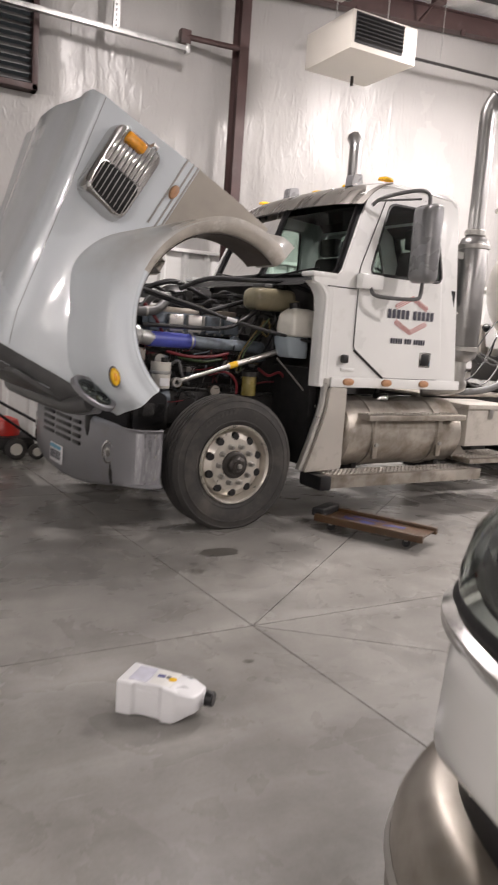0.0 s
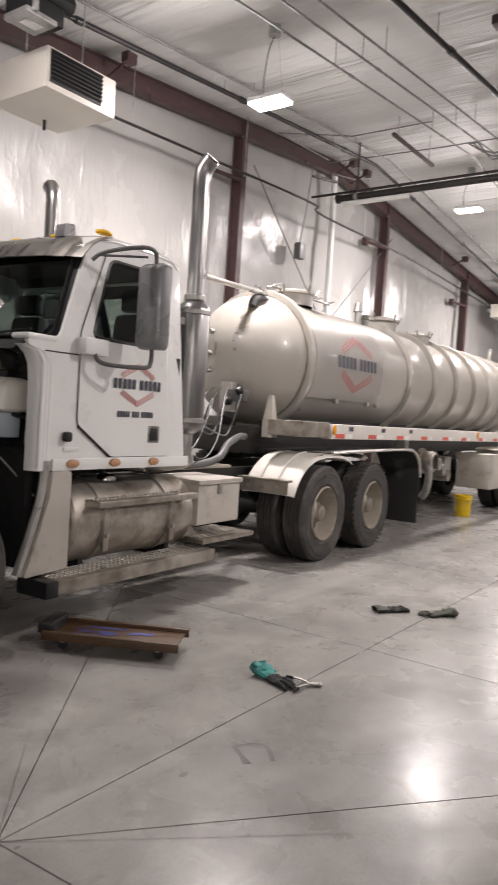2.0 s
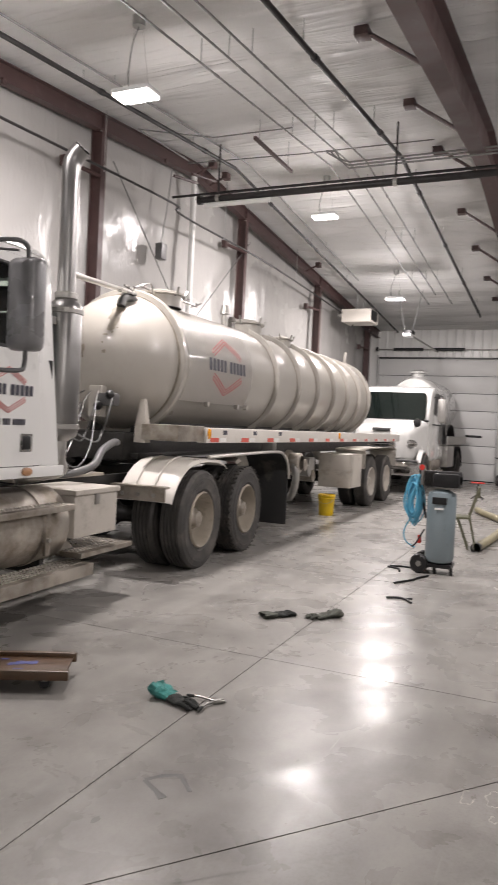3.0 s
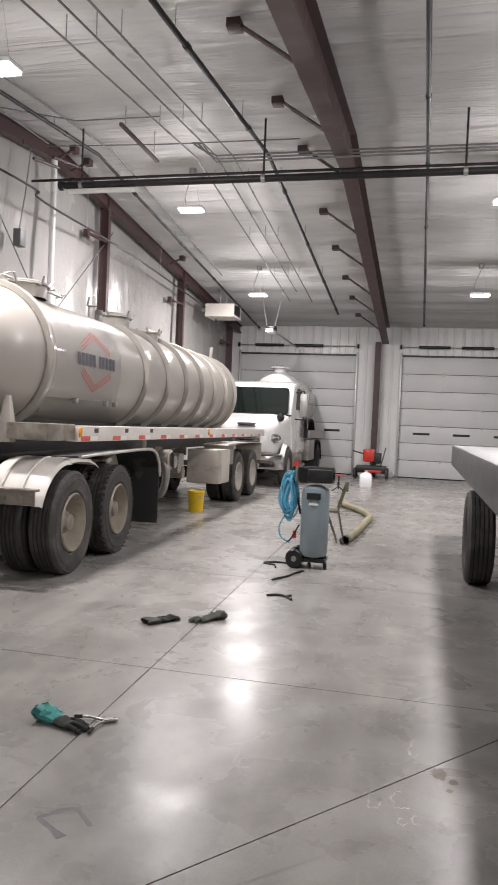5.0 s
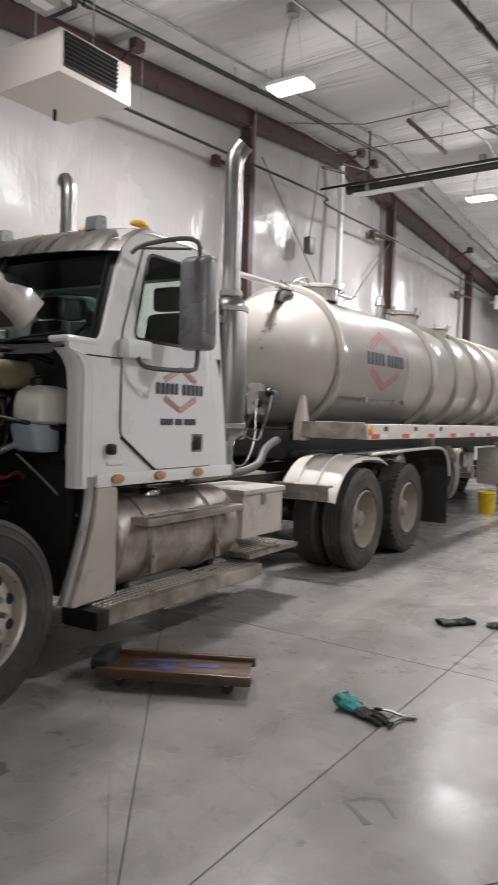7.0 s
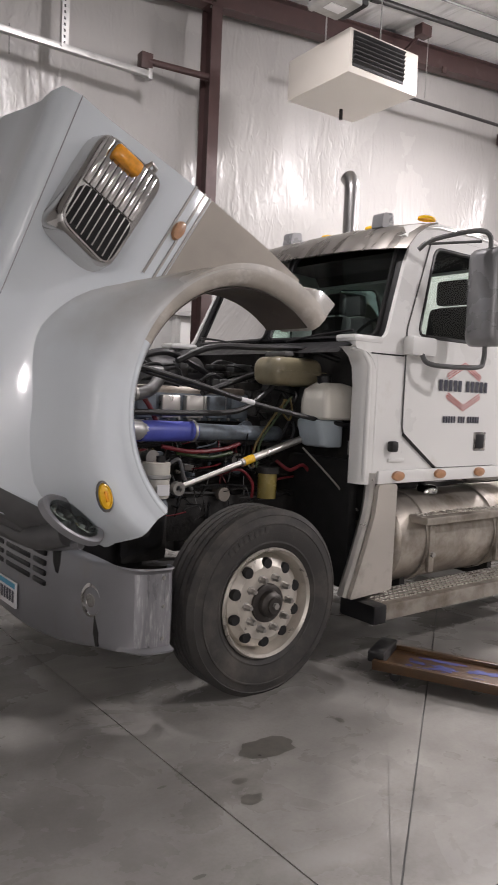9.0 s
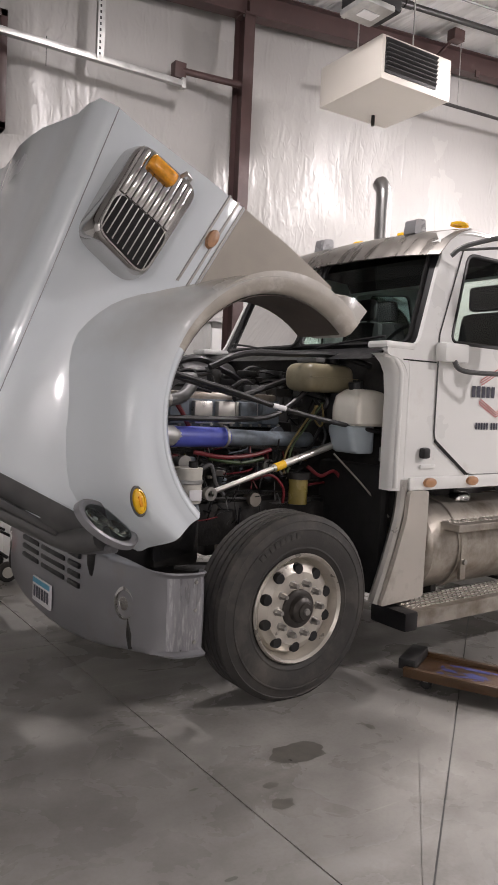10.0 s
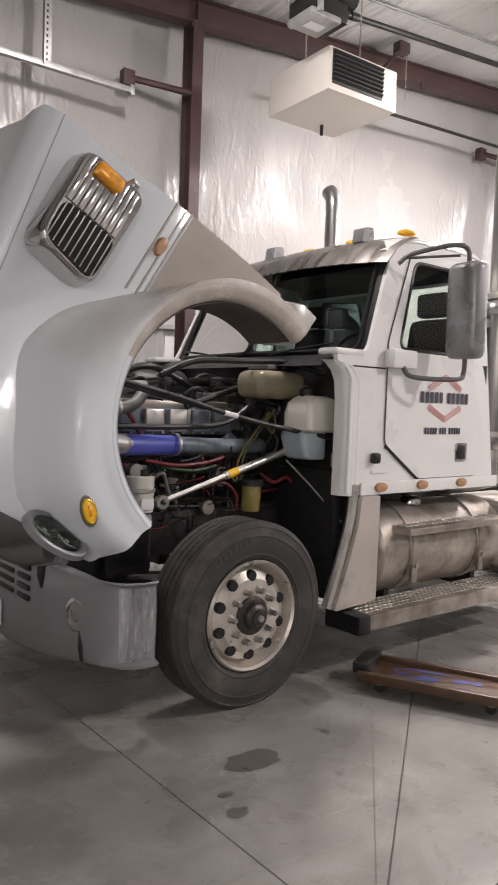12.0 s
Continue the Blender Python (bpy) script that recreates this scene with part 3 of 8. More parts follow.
    for i, (a, b) in enumerate(doors):
        d = thing("door_%d" % (i + 1), pose(X1 + 0.06, (a + b) / 2, 0), "closed white sectional overhead door with horizontal panels", "overhead door", "overhead doors", "structure")
        w = b - a
        for k in range(7):
            z = 0.03 + k * 0.598
            bm = box(-0.025, 0.02, -w / 2 + 0.01, w / 2 - 0.01, z, z + 0.575, 0.008)
            p = part("panel", bm, DOORP, d)
            part("joint_strip", box(-0.012, 0.0, -w / 2 + 0.01, w / 2 - 0.01, z + 0.575, z + 0.598), GREYP, p)
            for s in (-0.46, -0.16, 0.16, 0.46):
                part("hinge", box(-0.045, -0.024, s * w - 0.025, s * w + 0.025, z + 0.53, z + 0.64, 0.004), GALV, p)
            if k == 2:
                for s in (-0.32, 0.0, 0.32):
                    part("window_slot", box(-0.032, -0.022, s * w - 0.28, s * w + 0.28, z + 0.28, z + 0.36, 0.004), BLACK, p)
        for s in (-1, 1):
            part("track", box(-0.16, -0.06, s * (w / 2 + 0.03) - 0.025, s * (w / 2 + 0.03) + 0.025, 0.0, dz + 0.1, 0.006), GALV, d)
        part("spring_shaft", tube([(-0.2, -w / 2 - 0.1, dz + 0.3), (-0.2, w / 2 + 0.1, dz + 0.3)], 0.016), STEEL, d)
        for s in (-0.22, 0.12):
            part("torsion_spring", tube([(-0.2, s * w, dz + 0.3), (-0.2, s * w + 1.05, dz + 0.3)], 0.05, 12), BLACK, d)
        for s in (-1, 1):
            part("cable_drum", lathe([(0.0, -0.03), (0.08, -0.03), (0.08, 0.03), (0.0, 0.03)], 16, "y", (-0.2, s * (w / 2 + 0.06), dz + 0.3)), BLACK, d)
        part("top_rail", box(-0.1, -0.04, -w / 2, w / 2, dz - 0.02, dz + 0.03), BLACK, d)
    # plain walls that close the place
    tagged(part("wall_west", box(X0 - 0.2, X0, Y0, Y1 + 0.1, 0, 5.6), LINER), "plain white end wall behind the camera", "wall", kind="structure")
    tagged(part("wall_south", box(X0, X1, Y0 - 0.2, Y0, 0, 6.6), VINYL), "plain white insulated side wall", "wall", kind="structure")
    # ceiling
    us, vs = steps(X0, X1, 0.12), steps(Y0, Y1 + 0.05, 0.26)

    def sag(u, v):
        q = (u - RIDGE) / 1.22
        q -= math.floor(q)
        s = 0.085 * math.sin(math.pi * q) ** 0.55
        return (u, v, roof_z(u) + 0.10 - s + 0.03 * wrinkle(u, v * 0.35, 5.0, 1.6) + 0.012 * wrinkle(u * 1.2, v * 0.25, 9.0, 5.0))

    tagged(part("ceiling", thick(grid_sheet(us, vs, sag), 0.04), CEILV, sharp=80), "white draped insulation facing under the roof purlins", "ceiling", kind="structure")


building()


# ---- steel frame, pipes, heaters, lights ----
COLS = [-1.45, 3.81, 9.22, 14.41, 19.42, 24.7]


def i_beam(sections, bm=None):
    return loft(sections, bm, caps=True, ring=True)


def column(x, y, top, w, d, label):
    """An upright I section whose web runs along y."""
    prof = hsec(0, 0, 0, w, d)
    bm = i_beam([[(x + a, y + b, z) for a, b in prof] for z in (0.0, top)])
    ob = part("steel_column", bm, BROWN)
    part("base_plate", box(x - w / 2 - 0.04, x + w / 2 + 0.04, y - 0.04, y + d + 0.04, 0, 0.016, 0.003), BROWN, ob)
    return tagged(ob, label, "column", "steel columns")


def steel():
    for x in COLS[1:]:
        c = column(x, 8.70, roof_z(x) - 0.24, 0.12, 0.2, "red-brown steel column standing against the insulated wall")
        if x < 25:
            z = roof_z(x) - 0.95
            bm = tube([(x - 0.03, 8.74, z), (x - 0.66, 8.86, z + 0.02)], 0.034, 8)
            part("flange_brace", bm, BROWN, c)
            part("brace_clip", box(x - 0.74, x - 0.62, 8.83, 8.93, z - 0.06, z + 0.09, 0.005), BROWN, c)
    for a, b in ((X0, RIDGE), (RIDGE, X1)):
        prof = hsec(0, 0, 0, 0.15, 0.25)
        bm = i_beam([[(x, 8.78 + p, roof_z(x) - 0.26 + q) for p, q in prof] for x in (a, b)])
        raf = tagged(part("wall_rafter", bm, BROWN), "red-brown steel rafter along the top of the wall", "rafter", "steel rafters")
        for x in COLS[1:]:
            if a < x < b:
                z = roof_z(x) - 0.26
                part("stiffener", box(x - 0.006, x + 0.006, 8.715, 8.765, z + 0.015, z + 0.235), BROWN, raf)
                part("end_plate", box(x - 0.09, x + 0.09, 8.70, 8.86, z - 0.014, z - 0.001, 0.002), BROWN, raf)
                for k in (-0.055, 0.055):
                    part("bolt", lathe([(0.014, -0.03), (0.014, -0.014), (0, -0.014)], 6, "z", (x + k, 8.725, z)), STEEL, raf)
        for x in (6.35, 12.1, 12.65, 18.15, 24.0):
            if a < x < b:
                z = roof_z(x)
                br = part("flange_brace", tube([(x, 8.73, z - 0.24), (x, 8.38, z - 0.09)], 0.022, 6), BROWN, raf)
                part("brace_clip", box(x - 0.08, x + 0.08, 8.31, 8.43, z - 0.15, z - 0.03, 0.005), BROWN, br)
        for x in (5.35, 7.1, 11.0, 12.9, 16.2, 18.0, 21.2, 23.1):
            if a < x < b:
                z = roof_z(x) - 0.26
                part("hanger_clip", box(x - 0.035, x + 0.035, 8.69, 8.71, z - 0.05, z + 0.03, 0.003), BROWN, raf)
    for a, b in ((X0 + 0.2, RIDGE), (RIDGE, X1 - 0.2)):
        prof = hsec(0, 0, 0, 0.24, 0.58, 0.016)
        bm = i_beam([[(x, 3.52 + p, roof_z(x) - 0.60 + q) for p, q in prof] for x in (a, b)])
        raf = tagged(part("roof_rafter", bm, BROWN), "deep red-brown steel roof rafter with flange braces", "rafter", "steel rafters")
        for x in (5.6, 7.97, 10.38, 12.56, 15.3, 17.54, 19.9, 21.9, 24.0):
            if a < x < b:
                z = roof_z(x)
                part("flange_brace", tube([(x, 3.6, z - 0.56), (x, 4.32, z - 0.06)], 0.026, 6), BROWN, raf)
                part("brace_clip", box(x - 0.09, x + 0.09, 4.26, 4.42, z - 0.13, z - 0.03, 0.006), BROWN, raf)
    prof = hsec(0, 0, 0, 0.19, 0.32, 0.016)
    bm = i_beam([[(25.7 + q, 3.76 + p, z) for p, q in prof] for z in (0.0, 4.65)])
    tagged(part("steel_column", bm, BROWN), "red-brown steel frame column between the overhead doors", "column", "steel columns")
    # diagonal wall bracing rods
    for xa, za, xb, zb in ((9.6, 5.6, 13.0, 2.5), (14.8, 5.6, 11.2, 2.5)):
        tagged(part("bracing_rod", tube([(xa, 8.8, za), (xb, 8.8, zb)], 0.011, 6), DARKPL), "thin dark diagonal wind bracing rod", "bracing rod", "bracing rods")


steel()


def ceiling_pipe(y, x0, x1, r, m, label, drop=0.3, group="ceiling pipes"):
    pts = [(x, y, roof_z(x) - drop) for x in (x0, *(q for q in (RIDGE,) if x0 < q < x1), x1)]
    ob = tagged(part("ceiling_pipe", tube(pts, r, 10), m), label, "pipe", group)
    x = x0 + 0.7
    while x < x1:
        z = roof_z(x)
        part("hanger", tube([(x, y, z - drop), (x, y, z - 0.02)], 0.006, 6), GALV, ob)
        part("coupling", tube([(x + 0.35, y, roof_z(x + 0.35) - drop), (x + 0.45, y, roof_z(x + 0.45) - drop)], r * 1.35, 10), m, ob)
        x += 2.9
    return ob


def pipes():
    ceiling_pipe(7.95, 1.2, 25.2, 0.03, PIPEK, "black iron gas pipe hung below the ceiling", 0.17)
    ceiling_pipe(6.12, 1.0, 21.5, 0.013, CONDUIT, "thin grey conduit hung below the ceiling")
    ceiling_pipe(5.76, 1.0, 20.5, 0.013, CONDUIT, "thin grey conduit hung below the ceiling")
    ceiling_pipe(5.47, 1.0, 21.5, 0.013, CONDUIT, "thin grey conduit hung below the ceiling")
    ceiling_pipe(4.86, 1.0, 23.0, 0.033, PIPEK, "black iron pipe hung below the ceiling")
    ceiling_pipe(2.25, 3.0, 24.2, 0.03, PIPEK, "dark iron pipe hung below the ceiling")
    ceiling_pipe(7.68, 1.5, 19.5, 0.014, CONDUIT, "thin grey conduit beside the black gas pipe", 0.12)
    # thin conduits crossing under the ceiling from the wall
    for pts in ([(10.58, 6.2), (10.56, 7.55), (9.75, 8.45), (11.6, 8.6)], [(11.75, 8.7), (11.85, 7.6), (11.95, 6.6), (12.0, 4.3)]):
        tagged(part("conduit_run", tube([(x, y, roof_z(x) - 0.12) for x, y in pts], 0.011, 8), CONDUIT), "thin grey conduit crossing under the ceiling", "conduit", "conduits")
    # pale insulated line under the end of the cross pipe
    tagged(part("vent_pipe", tube([(11.0, 7.9, 5.245), (11.0, 6.7, 5.245)], 0.042, 12), LINER), "white pipe stub under the heavy cross pipe", "pipe")
    # gas line along the wall
    ob = tagged(part("wall_pipe", hose([(5.2, 8.45, 5.05), (8.0, 8.5, 5.2), (11.0, 8.5, 5.32), (11.4, 8.5, 5.2), (16.0, 8.6, 5.25), (24.5, 8.6, 4.9)], 0.02), PIPEK), "black gas pipe along the insulated wall", "pipe")
    for x in (6.6, 9.0, 13.0, 17.0):
        part("hanger", tube([(x, 8.52, 5.2), (x, 8.52, roof_z(x) - 0.05)], 0.006, 6), GALV, ob)
    # heavy cross pipe with its hangers
    zc = roof_z(11.0) - 1.0
    cp = thing("cross_pipe", pose(11.0, 8.0, zc), "heavy black pipe crossing the room on hanger rods", "pipe")
    part("main_run", tube([(0, 0, 0), (0, -15, 0)], 0.055, 14), PIPEK, cp)
    part("upper_run", tube([(0.1, 0.6, 0.13), (0.1, -15, 0.13)], 0.022, 8), PIPEK, cp)
    part("end_flange", tube([(0, 0.03, 0), (0, -0.05, 0)], 0.078, 14), PIPEK, cp)
    for y in (-0.35, -3.35, -6.3, -9.3):
        part("hanger_rod", tube([(0, y, 0), (0, y, 0.9)], 0.016, 6), PIPEK, cp)
        part("clamp", tube([(0, y - 0.03, 0), (0, y + 0.03, 0)], 0.066, 14), STEEL, cp)
    for y in (0.35, 0.0):
        part("wall_bracket", tube([(-0.3, y, 0.35), (0.35, y - 0.1, 0.42)], 0.024, 6), BROWN, cp)
    for k, (dy, dz) in enumerate(((0, 0), (0.07, 0.05), (0.14, 0.1))):
        z = roof_z(11.3) - 0.62 + dz
        pts = [(11.35, 5.9, roof_z(11.3) - 0.3), (11.35, 5.75 + dy, roof_z(11.3) - 0.32), (11.35, 5.6 + dy, z + 0.1), (11.35, 5.5, z), (11.35, -7.0, z)]
        tagged(part("conduit_run", tube(pts, 0.014, 8), CONDUIT), "grey electrical conduit crossing under the roof", "conduit", "conduits")
    ob = part("strut_channel", box(10.23, 11.79, 6.64, 6.69, 5.93, 5.98, 0.006), BROWN)
    for x in (10.4, 11.6):
        part("hanger_rod", tube([(x, 6.665, 5.97), (x, 6.665, roof_z(x))], 0.006, 6), GALV, ob)
    tagged(ob, "short dark steel channel hung under the ceiling", "steel channel")
    tagged(part("junction_box", box(11.02, 11.19, 8.72, 8.86, 4.4, 4.68, 0.008), DARKPL), "small dark electrical box on the wall", "electrical box")
    tagged(part("wall_conduit", tube([(11.105, 8.8, 4.68), (11.25, 8.8, 5.3), (11.4, 8.8, 6.2)], 0.012, 6), CONDUIT), "thin conduit rising from the electrical box", "conduit", "conduits")
    tagged(part("vent_pipe", tube([(12.1, 8.75, 2.4), (12.1, 8.75, 6.2)], 0.055, 12), LINER), "white vertical vent pipe on the wall", "pipe")


pipes()


def unit_heater(x, y, z, s, label):
    """A suspended gas unit heater; its louvred face looks along -y."""
    h = thing("unit_heater", pose(x, y, z), label, "heater", "unit heaters")
    w, d, t = 0.86 * s, 0.88 * s, 0.38 * s
    part("cabinet", box(-w / 2, w / 2, -d / 2, d / 2, 0, t, 0.012), HEATP, h)
    part("louver_recess", box(-w / 2 + 0.04, w / 2 - 0.19, -d / 2 - 0.006, -d / 2 + 0.05, 0.06 * s, t - 0.02), BLACK, h)
    for i in range(7):
        zz = 0.08 * s + i * (t - 0.11) / 7
        bm = box(-w / 2 + 0.045, w / 2 - 0.195, -d / 2 - 0.03, -d / 2 + 0.0, zz, zz + 0.008)
        for v in bm.verts:
            v.co.z += (v.co.y + d / 2) * -0.9
        part("louver_blade", bm, BLACK, h)
    for sx in (-0.4, 0.4):
        part("hanger_rod", tube([(sx * w, 0, t), (sx * w, 0, roof_z(x) - z - 0.02)], 0.008, 6), GALV, h)
    part("gas_drip_leg", tube([(0.1 * s, 0.25 * s, 0.02), (0.1 * s, 0.25 * s, -0.1)], 0.018, 8), PIPEK, h)
    part("vent_flue", tube([(-0.1, d / 2, t * 0.7), (-0.1, d / 2 + 0.2, t * 0.7)], 0.075, 14), GALV, h)
    return h


unit_heater(4.75, 7.73, 4.48, 1.0, "beige suspended unit heater with a dark louvered face")
unit_heater(21.3, 8.1, 4.75, 1.0, "distant beige suspended unit heater near the far corner")


def door_opener():
    o = thing("door_opener", pose(4.1, 7.2, 4.92), "grey and black overhead door operator hung on perforated angles", "door opener")
    part("housing", box(-0.2, 0.2, -0.16, 0.16, 0, 0.17, 0.02), BLACK, o)
    part("cover", box(-0.21, 0.12, -0.165, 0.165, -0.02, 0.03, 0.012), GALV, o, "light grey metal cover")
    part("label_plate", box(-0.12, 0.05, -0.05, 0.06, -0.026, -0.021), WHITEPL, o)
    part("motor", tube([(0.02, -0.1, 0.25), (0.3, -0.1, 0.25)], 0.085, 16), BLACK, o)
    for y in (-0.19, 0.19):
        part("hanger_angle", box(-0.16, -0.12, y - 0.02, y + 0.02, 0, roof_z(4.1) - 4.94, 0.003), GALV, o)
    for k in range(3):
        part("cable", hose([(0.1 + k * 0.05, 0.1, 0.15), (0.2 + k * 0.06, 0.16, 0.35), (0.1, 0.1 - k * 0.05, 0.6), (0.05, 0, 0.85)], 0.008), DARKPL if k else CONDUIT, o)


door_opener()


def far_opener():
    o = thing("door_opener", pose(21.0, 6.56, 4.30) @ Matrix.Diagonal((1, 0.5, 0.62, 1)), "white and black door operator hung before the far door", "door opener")
    part("housing", box(-0.25, 0.2, -0.22, 0.22, 0, 0.16, 0.03), WHITEPL, o, "white operator housing")
    part("motor", box(-0.15, 0.3, -0.26, 0.26, 0.16, 0.32, 0.03), BLACK, o)
    part("rail", box(0.2, 4.8, -0.04, 0.04, 0.14, 0.2, 0.006), STEEL, o, "steel drive rail to the door")
    for y in (-1, 1):
        part("hanger_angle", tube([(0, y * 0.2, 0.2), (0, y * 0.7, (roof_z(21.0) - 4.32) / 0.62)], 0.02, 6), GALV, o)


far_opener()


def door_track():
    o = thing("door_track", pose(3.1, 8.72, 4.55), "galvanised overhead door track hung on a perforated angle", "door track")
    part("rail", box(-4.6, 0, -0.03, 0.03, 0, 0.055, 0.006), GALV, o)
    part("end_bracket", box(-0.02, 0.02, -0.035, 0.035, -0.02, 0.075, 0.004), GALV, o)
    bm = box(-0.87, -0.79, -0.005, 0.0, 0.02, 0.95)
    box(-0.87, -0.862, -0.05, 0.0, 0.02, 0.95, bm=bm)
    a = part("hanger_angle", bm, GALV, o)
    for i in range(15):
        part("slot", box(-0.838, -0.822, -0.0065, -0.004, 0.06 + i * 0.052, 0.085 + i * 0.052), BLACK, a)
    part("wire", tube([(-1.3, 0.02, 0.1), (-1.3, 0.02, -0.15)], 0.004, 6), DARKPL, o)


door_track()


def high_bay(x, y, z):
    o = thing("ceiling_light", pose(x, y, z), "lit white rectangular high-bay light hanging on a cord, in a set partly added unseen", "ceiling light", "high-bay lights")
    part("housing", box(-0.135, 0.135, -0.24, 0.24, 0.0, 0.05, 0.015), WHITEPL, o)
    part("diffuser", box(-0.125, 0.125, -0.225, 0.225, -0.03, -0.0, 0.012), LED, o)
    top = roof_z(x) - z - 0.1
    for s in (-0.16, 0.16):
        part("suspension_wire", tube([(0, s, 0.06), (0, s * 0.3, top)], 0.0014, 5), STEEL, o)
    part("power_cord", hose([(0, 0.1, 0.06), (0.04, 0.14, top * 0.4), (-0.03, 0.05, top * 0.75), (0, 0.0, top)], 0.006), CONDUIT, o)
    part("ceiling_box", lathe([(0, 0), (0.07, 0), (0.07, 0.11), (0, 0.11)], 14, "z", (0, 0, top)), GALV, o)


# the added fill lights get the same fixture, out of view
for q in LAMPS:
    high_bay(*q)


# ---- wheels ----
RIMD = mat("dirty_tan_wheel_paint", (0.30, 0.265, 0.215), 0.55, 0.2, var=0.15, scale=6, dirt=((0.13, 0.11, 0.085), 0.4, 7))
def tyre_profile(R, r, w, tread):
    h = w / 2
    pr = [(r, -h * 0.72), (r + 0.02, -h * 0.86), (r + 0.035, -h * 0.90), (r + 0.038, -h * 0.93), (r + 0.044, -h * 0.93), (r + 0.047, -h * 0.92), (r + (R - r) * 0.45, -h), (r + (R - r) * 0.62, -h * 0.985), (r + (R - r) * 0.63, -h * 1.005), (r + (R - r) * 0.66, -h * 1.005), (r + (R - r) * 0.67, -h * 0.975), (R - 0.05, -h * 0.93), (R - 0.034, -h * 0.91), (R - 0.03, -h * 0.93), (R - 0.012, -h * 0.82)]
    if tread:
        n = 5
        for i in range(n):
            a = -h * 0.78 + i * h * 1.56 / n
            b = a + h * 1.56 / n
            pr += [(R, a + 0.006), (R, b - 0.006), (R - 0.013, b - 0.004), (R - 0.013, b + 0.004)][: 4 if i < n - 1 else 2]
    else:
        pr += [(R, -h * 0.7), (R, h * 0.7)]
    return pr + [(R - 0.012, h * 0.82), (R - 0.03, h * 0.93), (R - 0.034, h * 0.91), (R - 0.05, h * 0.93), (r + (R - r) * 0.67, h * 0.975), (r + (R - r) * 0.66, h * 1.005), (r + (R - r) * 0.63, h * 1.005), (r + (R - r) * 0.62, h * 0.985), (r + (R - r) * 0.45, h), (r + 0.047, h * 0.92), (r + 0.044, h * 0.93), (r + 0.038, h * 0.93), (r + 0.035, h * 0.90), (r + 0.02, h * 0.86), (r, h * 0.72)]


def tyre(name, at, R, w, parent, r=0.295, tread=True, lugs=0, n=56):
    bm = lathe(tyre_profile(R, r, w, tread), n, "y", at)
    if lugs:
        for k in range(lugs):
            a = 2 * math.pi * k / lugs
            for s in (-1, 1):
                c = Vector(at) + Vector((math.cos(a) * (R - 0.003), s * w * 0.33, math.sin(a) * (R - 0.003)))
                q = bmesh.ops.create_cube(bm, size=1)["verts"]
                m = Matrix.Translation(c) @ Matrix.Rotation(-a, 4, "Y") @ Matrix.Diagonal((0.012, w * 0.26, 0.03, 1))
                for v in q:
                    v.co = m @ v.co
    ty = part(name, bm, RUBBER, parent)
    if tread and n > 50 and not lugs:
        sd = 1 if at[1] > 0 else -1
        for k in range(8):
            a = math.radians(96 + 5.2 * k)
            mk = part("sidewall_mark", box(-0.013, 0.013, -0.0015, 0.0015, -0.017, 0.017, 0.001), RUBBER, ty)
            mk.matrix_basis = Matrix.Translation((at[0] + math.cos(a) * 0.41, at[1] + sd * w * 0.5, at[2] + math.sin(a) * 0.41)) @ Matrix.Rotation(math.pi / 2 - a, 4, "Y")
    return ty


def steer_wheel(parent, side):
    """Front wheel with a ten-hole aluminium disc and a protruding hub; side is -1 for the near side."""
    y = side * 1.06
    s = side
    rim = lathe([(0.305, y + s * 0.125), (0.295, y + s * 0.14), (0.282, y + s * 0.125), (0.275, y + s * 0.07), (0.262, y + s * 0.05), (0.245, y + s * 0.085), (0.20, y + s * 0.115), (0.10, y + s * 0.115), (0.10, y), (0.29, y - s * 0.1), (0.30, y - s * 0.13)], 60, "y", (0, 0, 0.5))
    w = part("wheel", rim, RIMALU, parent, "aluminium disc wheel with ten hand holes", 30)
    tyre("tyre", (0, y, 0.5), 0.515, 0.29, w)
    for k in range(10):
        a = 2 * math.pi * (k + 0.5) / 10
        c = (math.cos(a) * 0.215, y + s * 0.1075, 0.5 + math.sin(a) * 0.215)
        part("hand_hole", lathe([(0, s * 0.008), (0.027, s * 0.008), (0.031, s * 0.002), (0.033, -s * 0.02)], 18, "y", c), BLACK, w)
        a = 2 * math.pi * k / 10
        c = (math.cos(a) * 0.142, y + s * 0.11, 0.5 + math.sin(a) * 0.142)
        part("lug_nut", lathe([(0.024, 0.0), (0.024, s * 0.01), (0.019, s * 0.012), (0.017, s * 0.045), (0.012, s * 0.055), (0, s * 0.056)], 6, "y", c), STEEL, w)
    part("hub", lathe([(0.108, y + s * 0.11), (0.105, y + s * 0.128), (0.09, y + s * 0.135), (0.075, y + s * 0.137), (0.07, y + s * 0.165), (0.055, y + s * 0.178), (0.046, y + s * 0.18), (0.043, y + s * 0.19), (0, y + s * 0.19)], 24, "y", (0, 0, 0.5)), HUBM, w, "greasy dark hub with an oil cap")
    part("oil_plug", lathe([(0.02, y + s * 0.188), (0.018, y + s * 0.205), (0, y + s * 0.205)], 6, "y", (0, 0, 0.5)), STEEL, w)


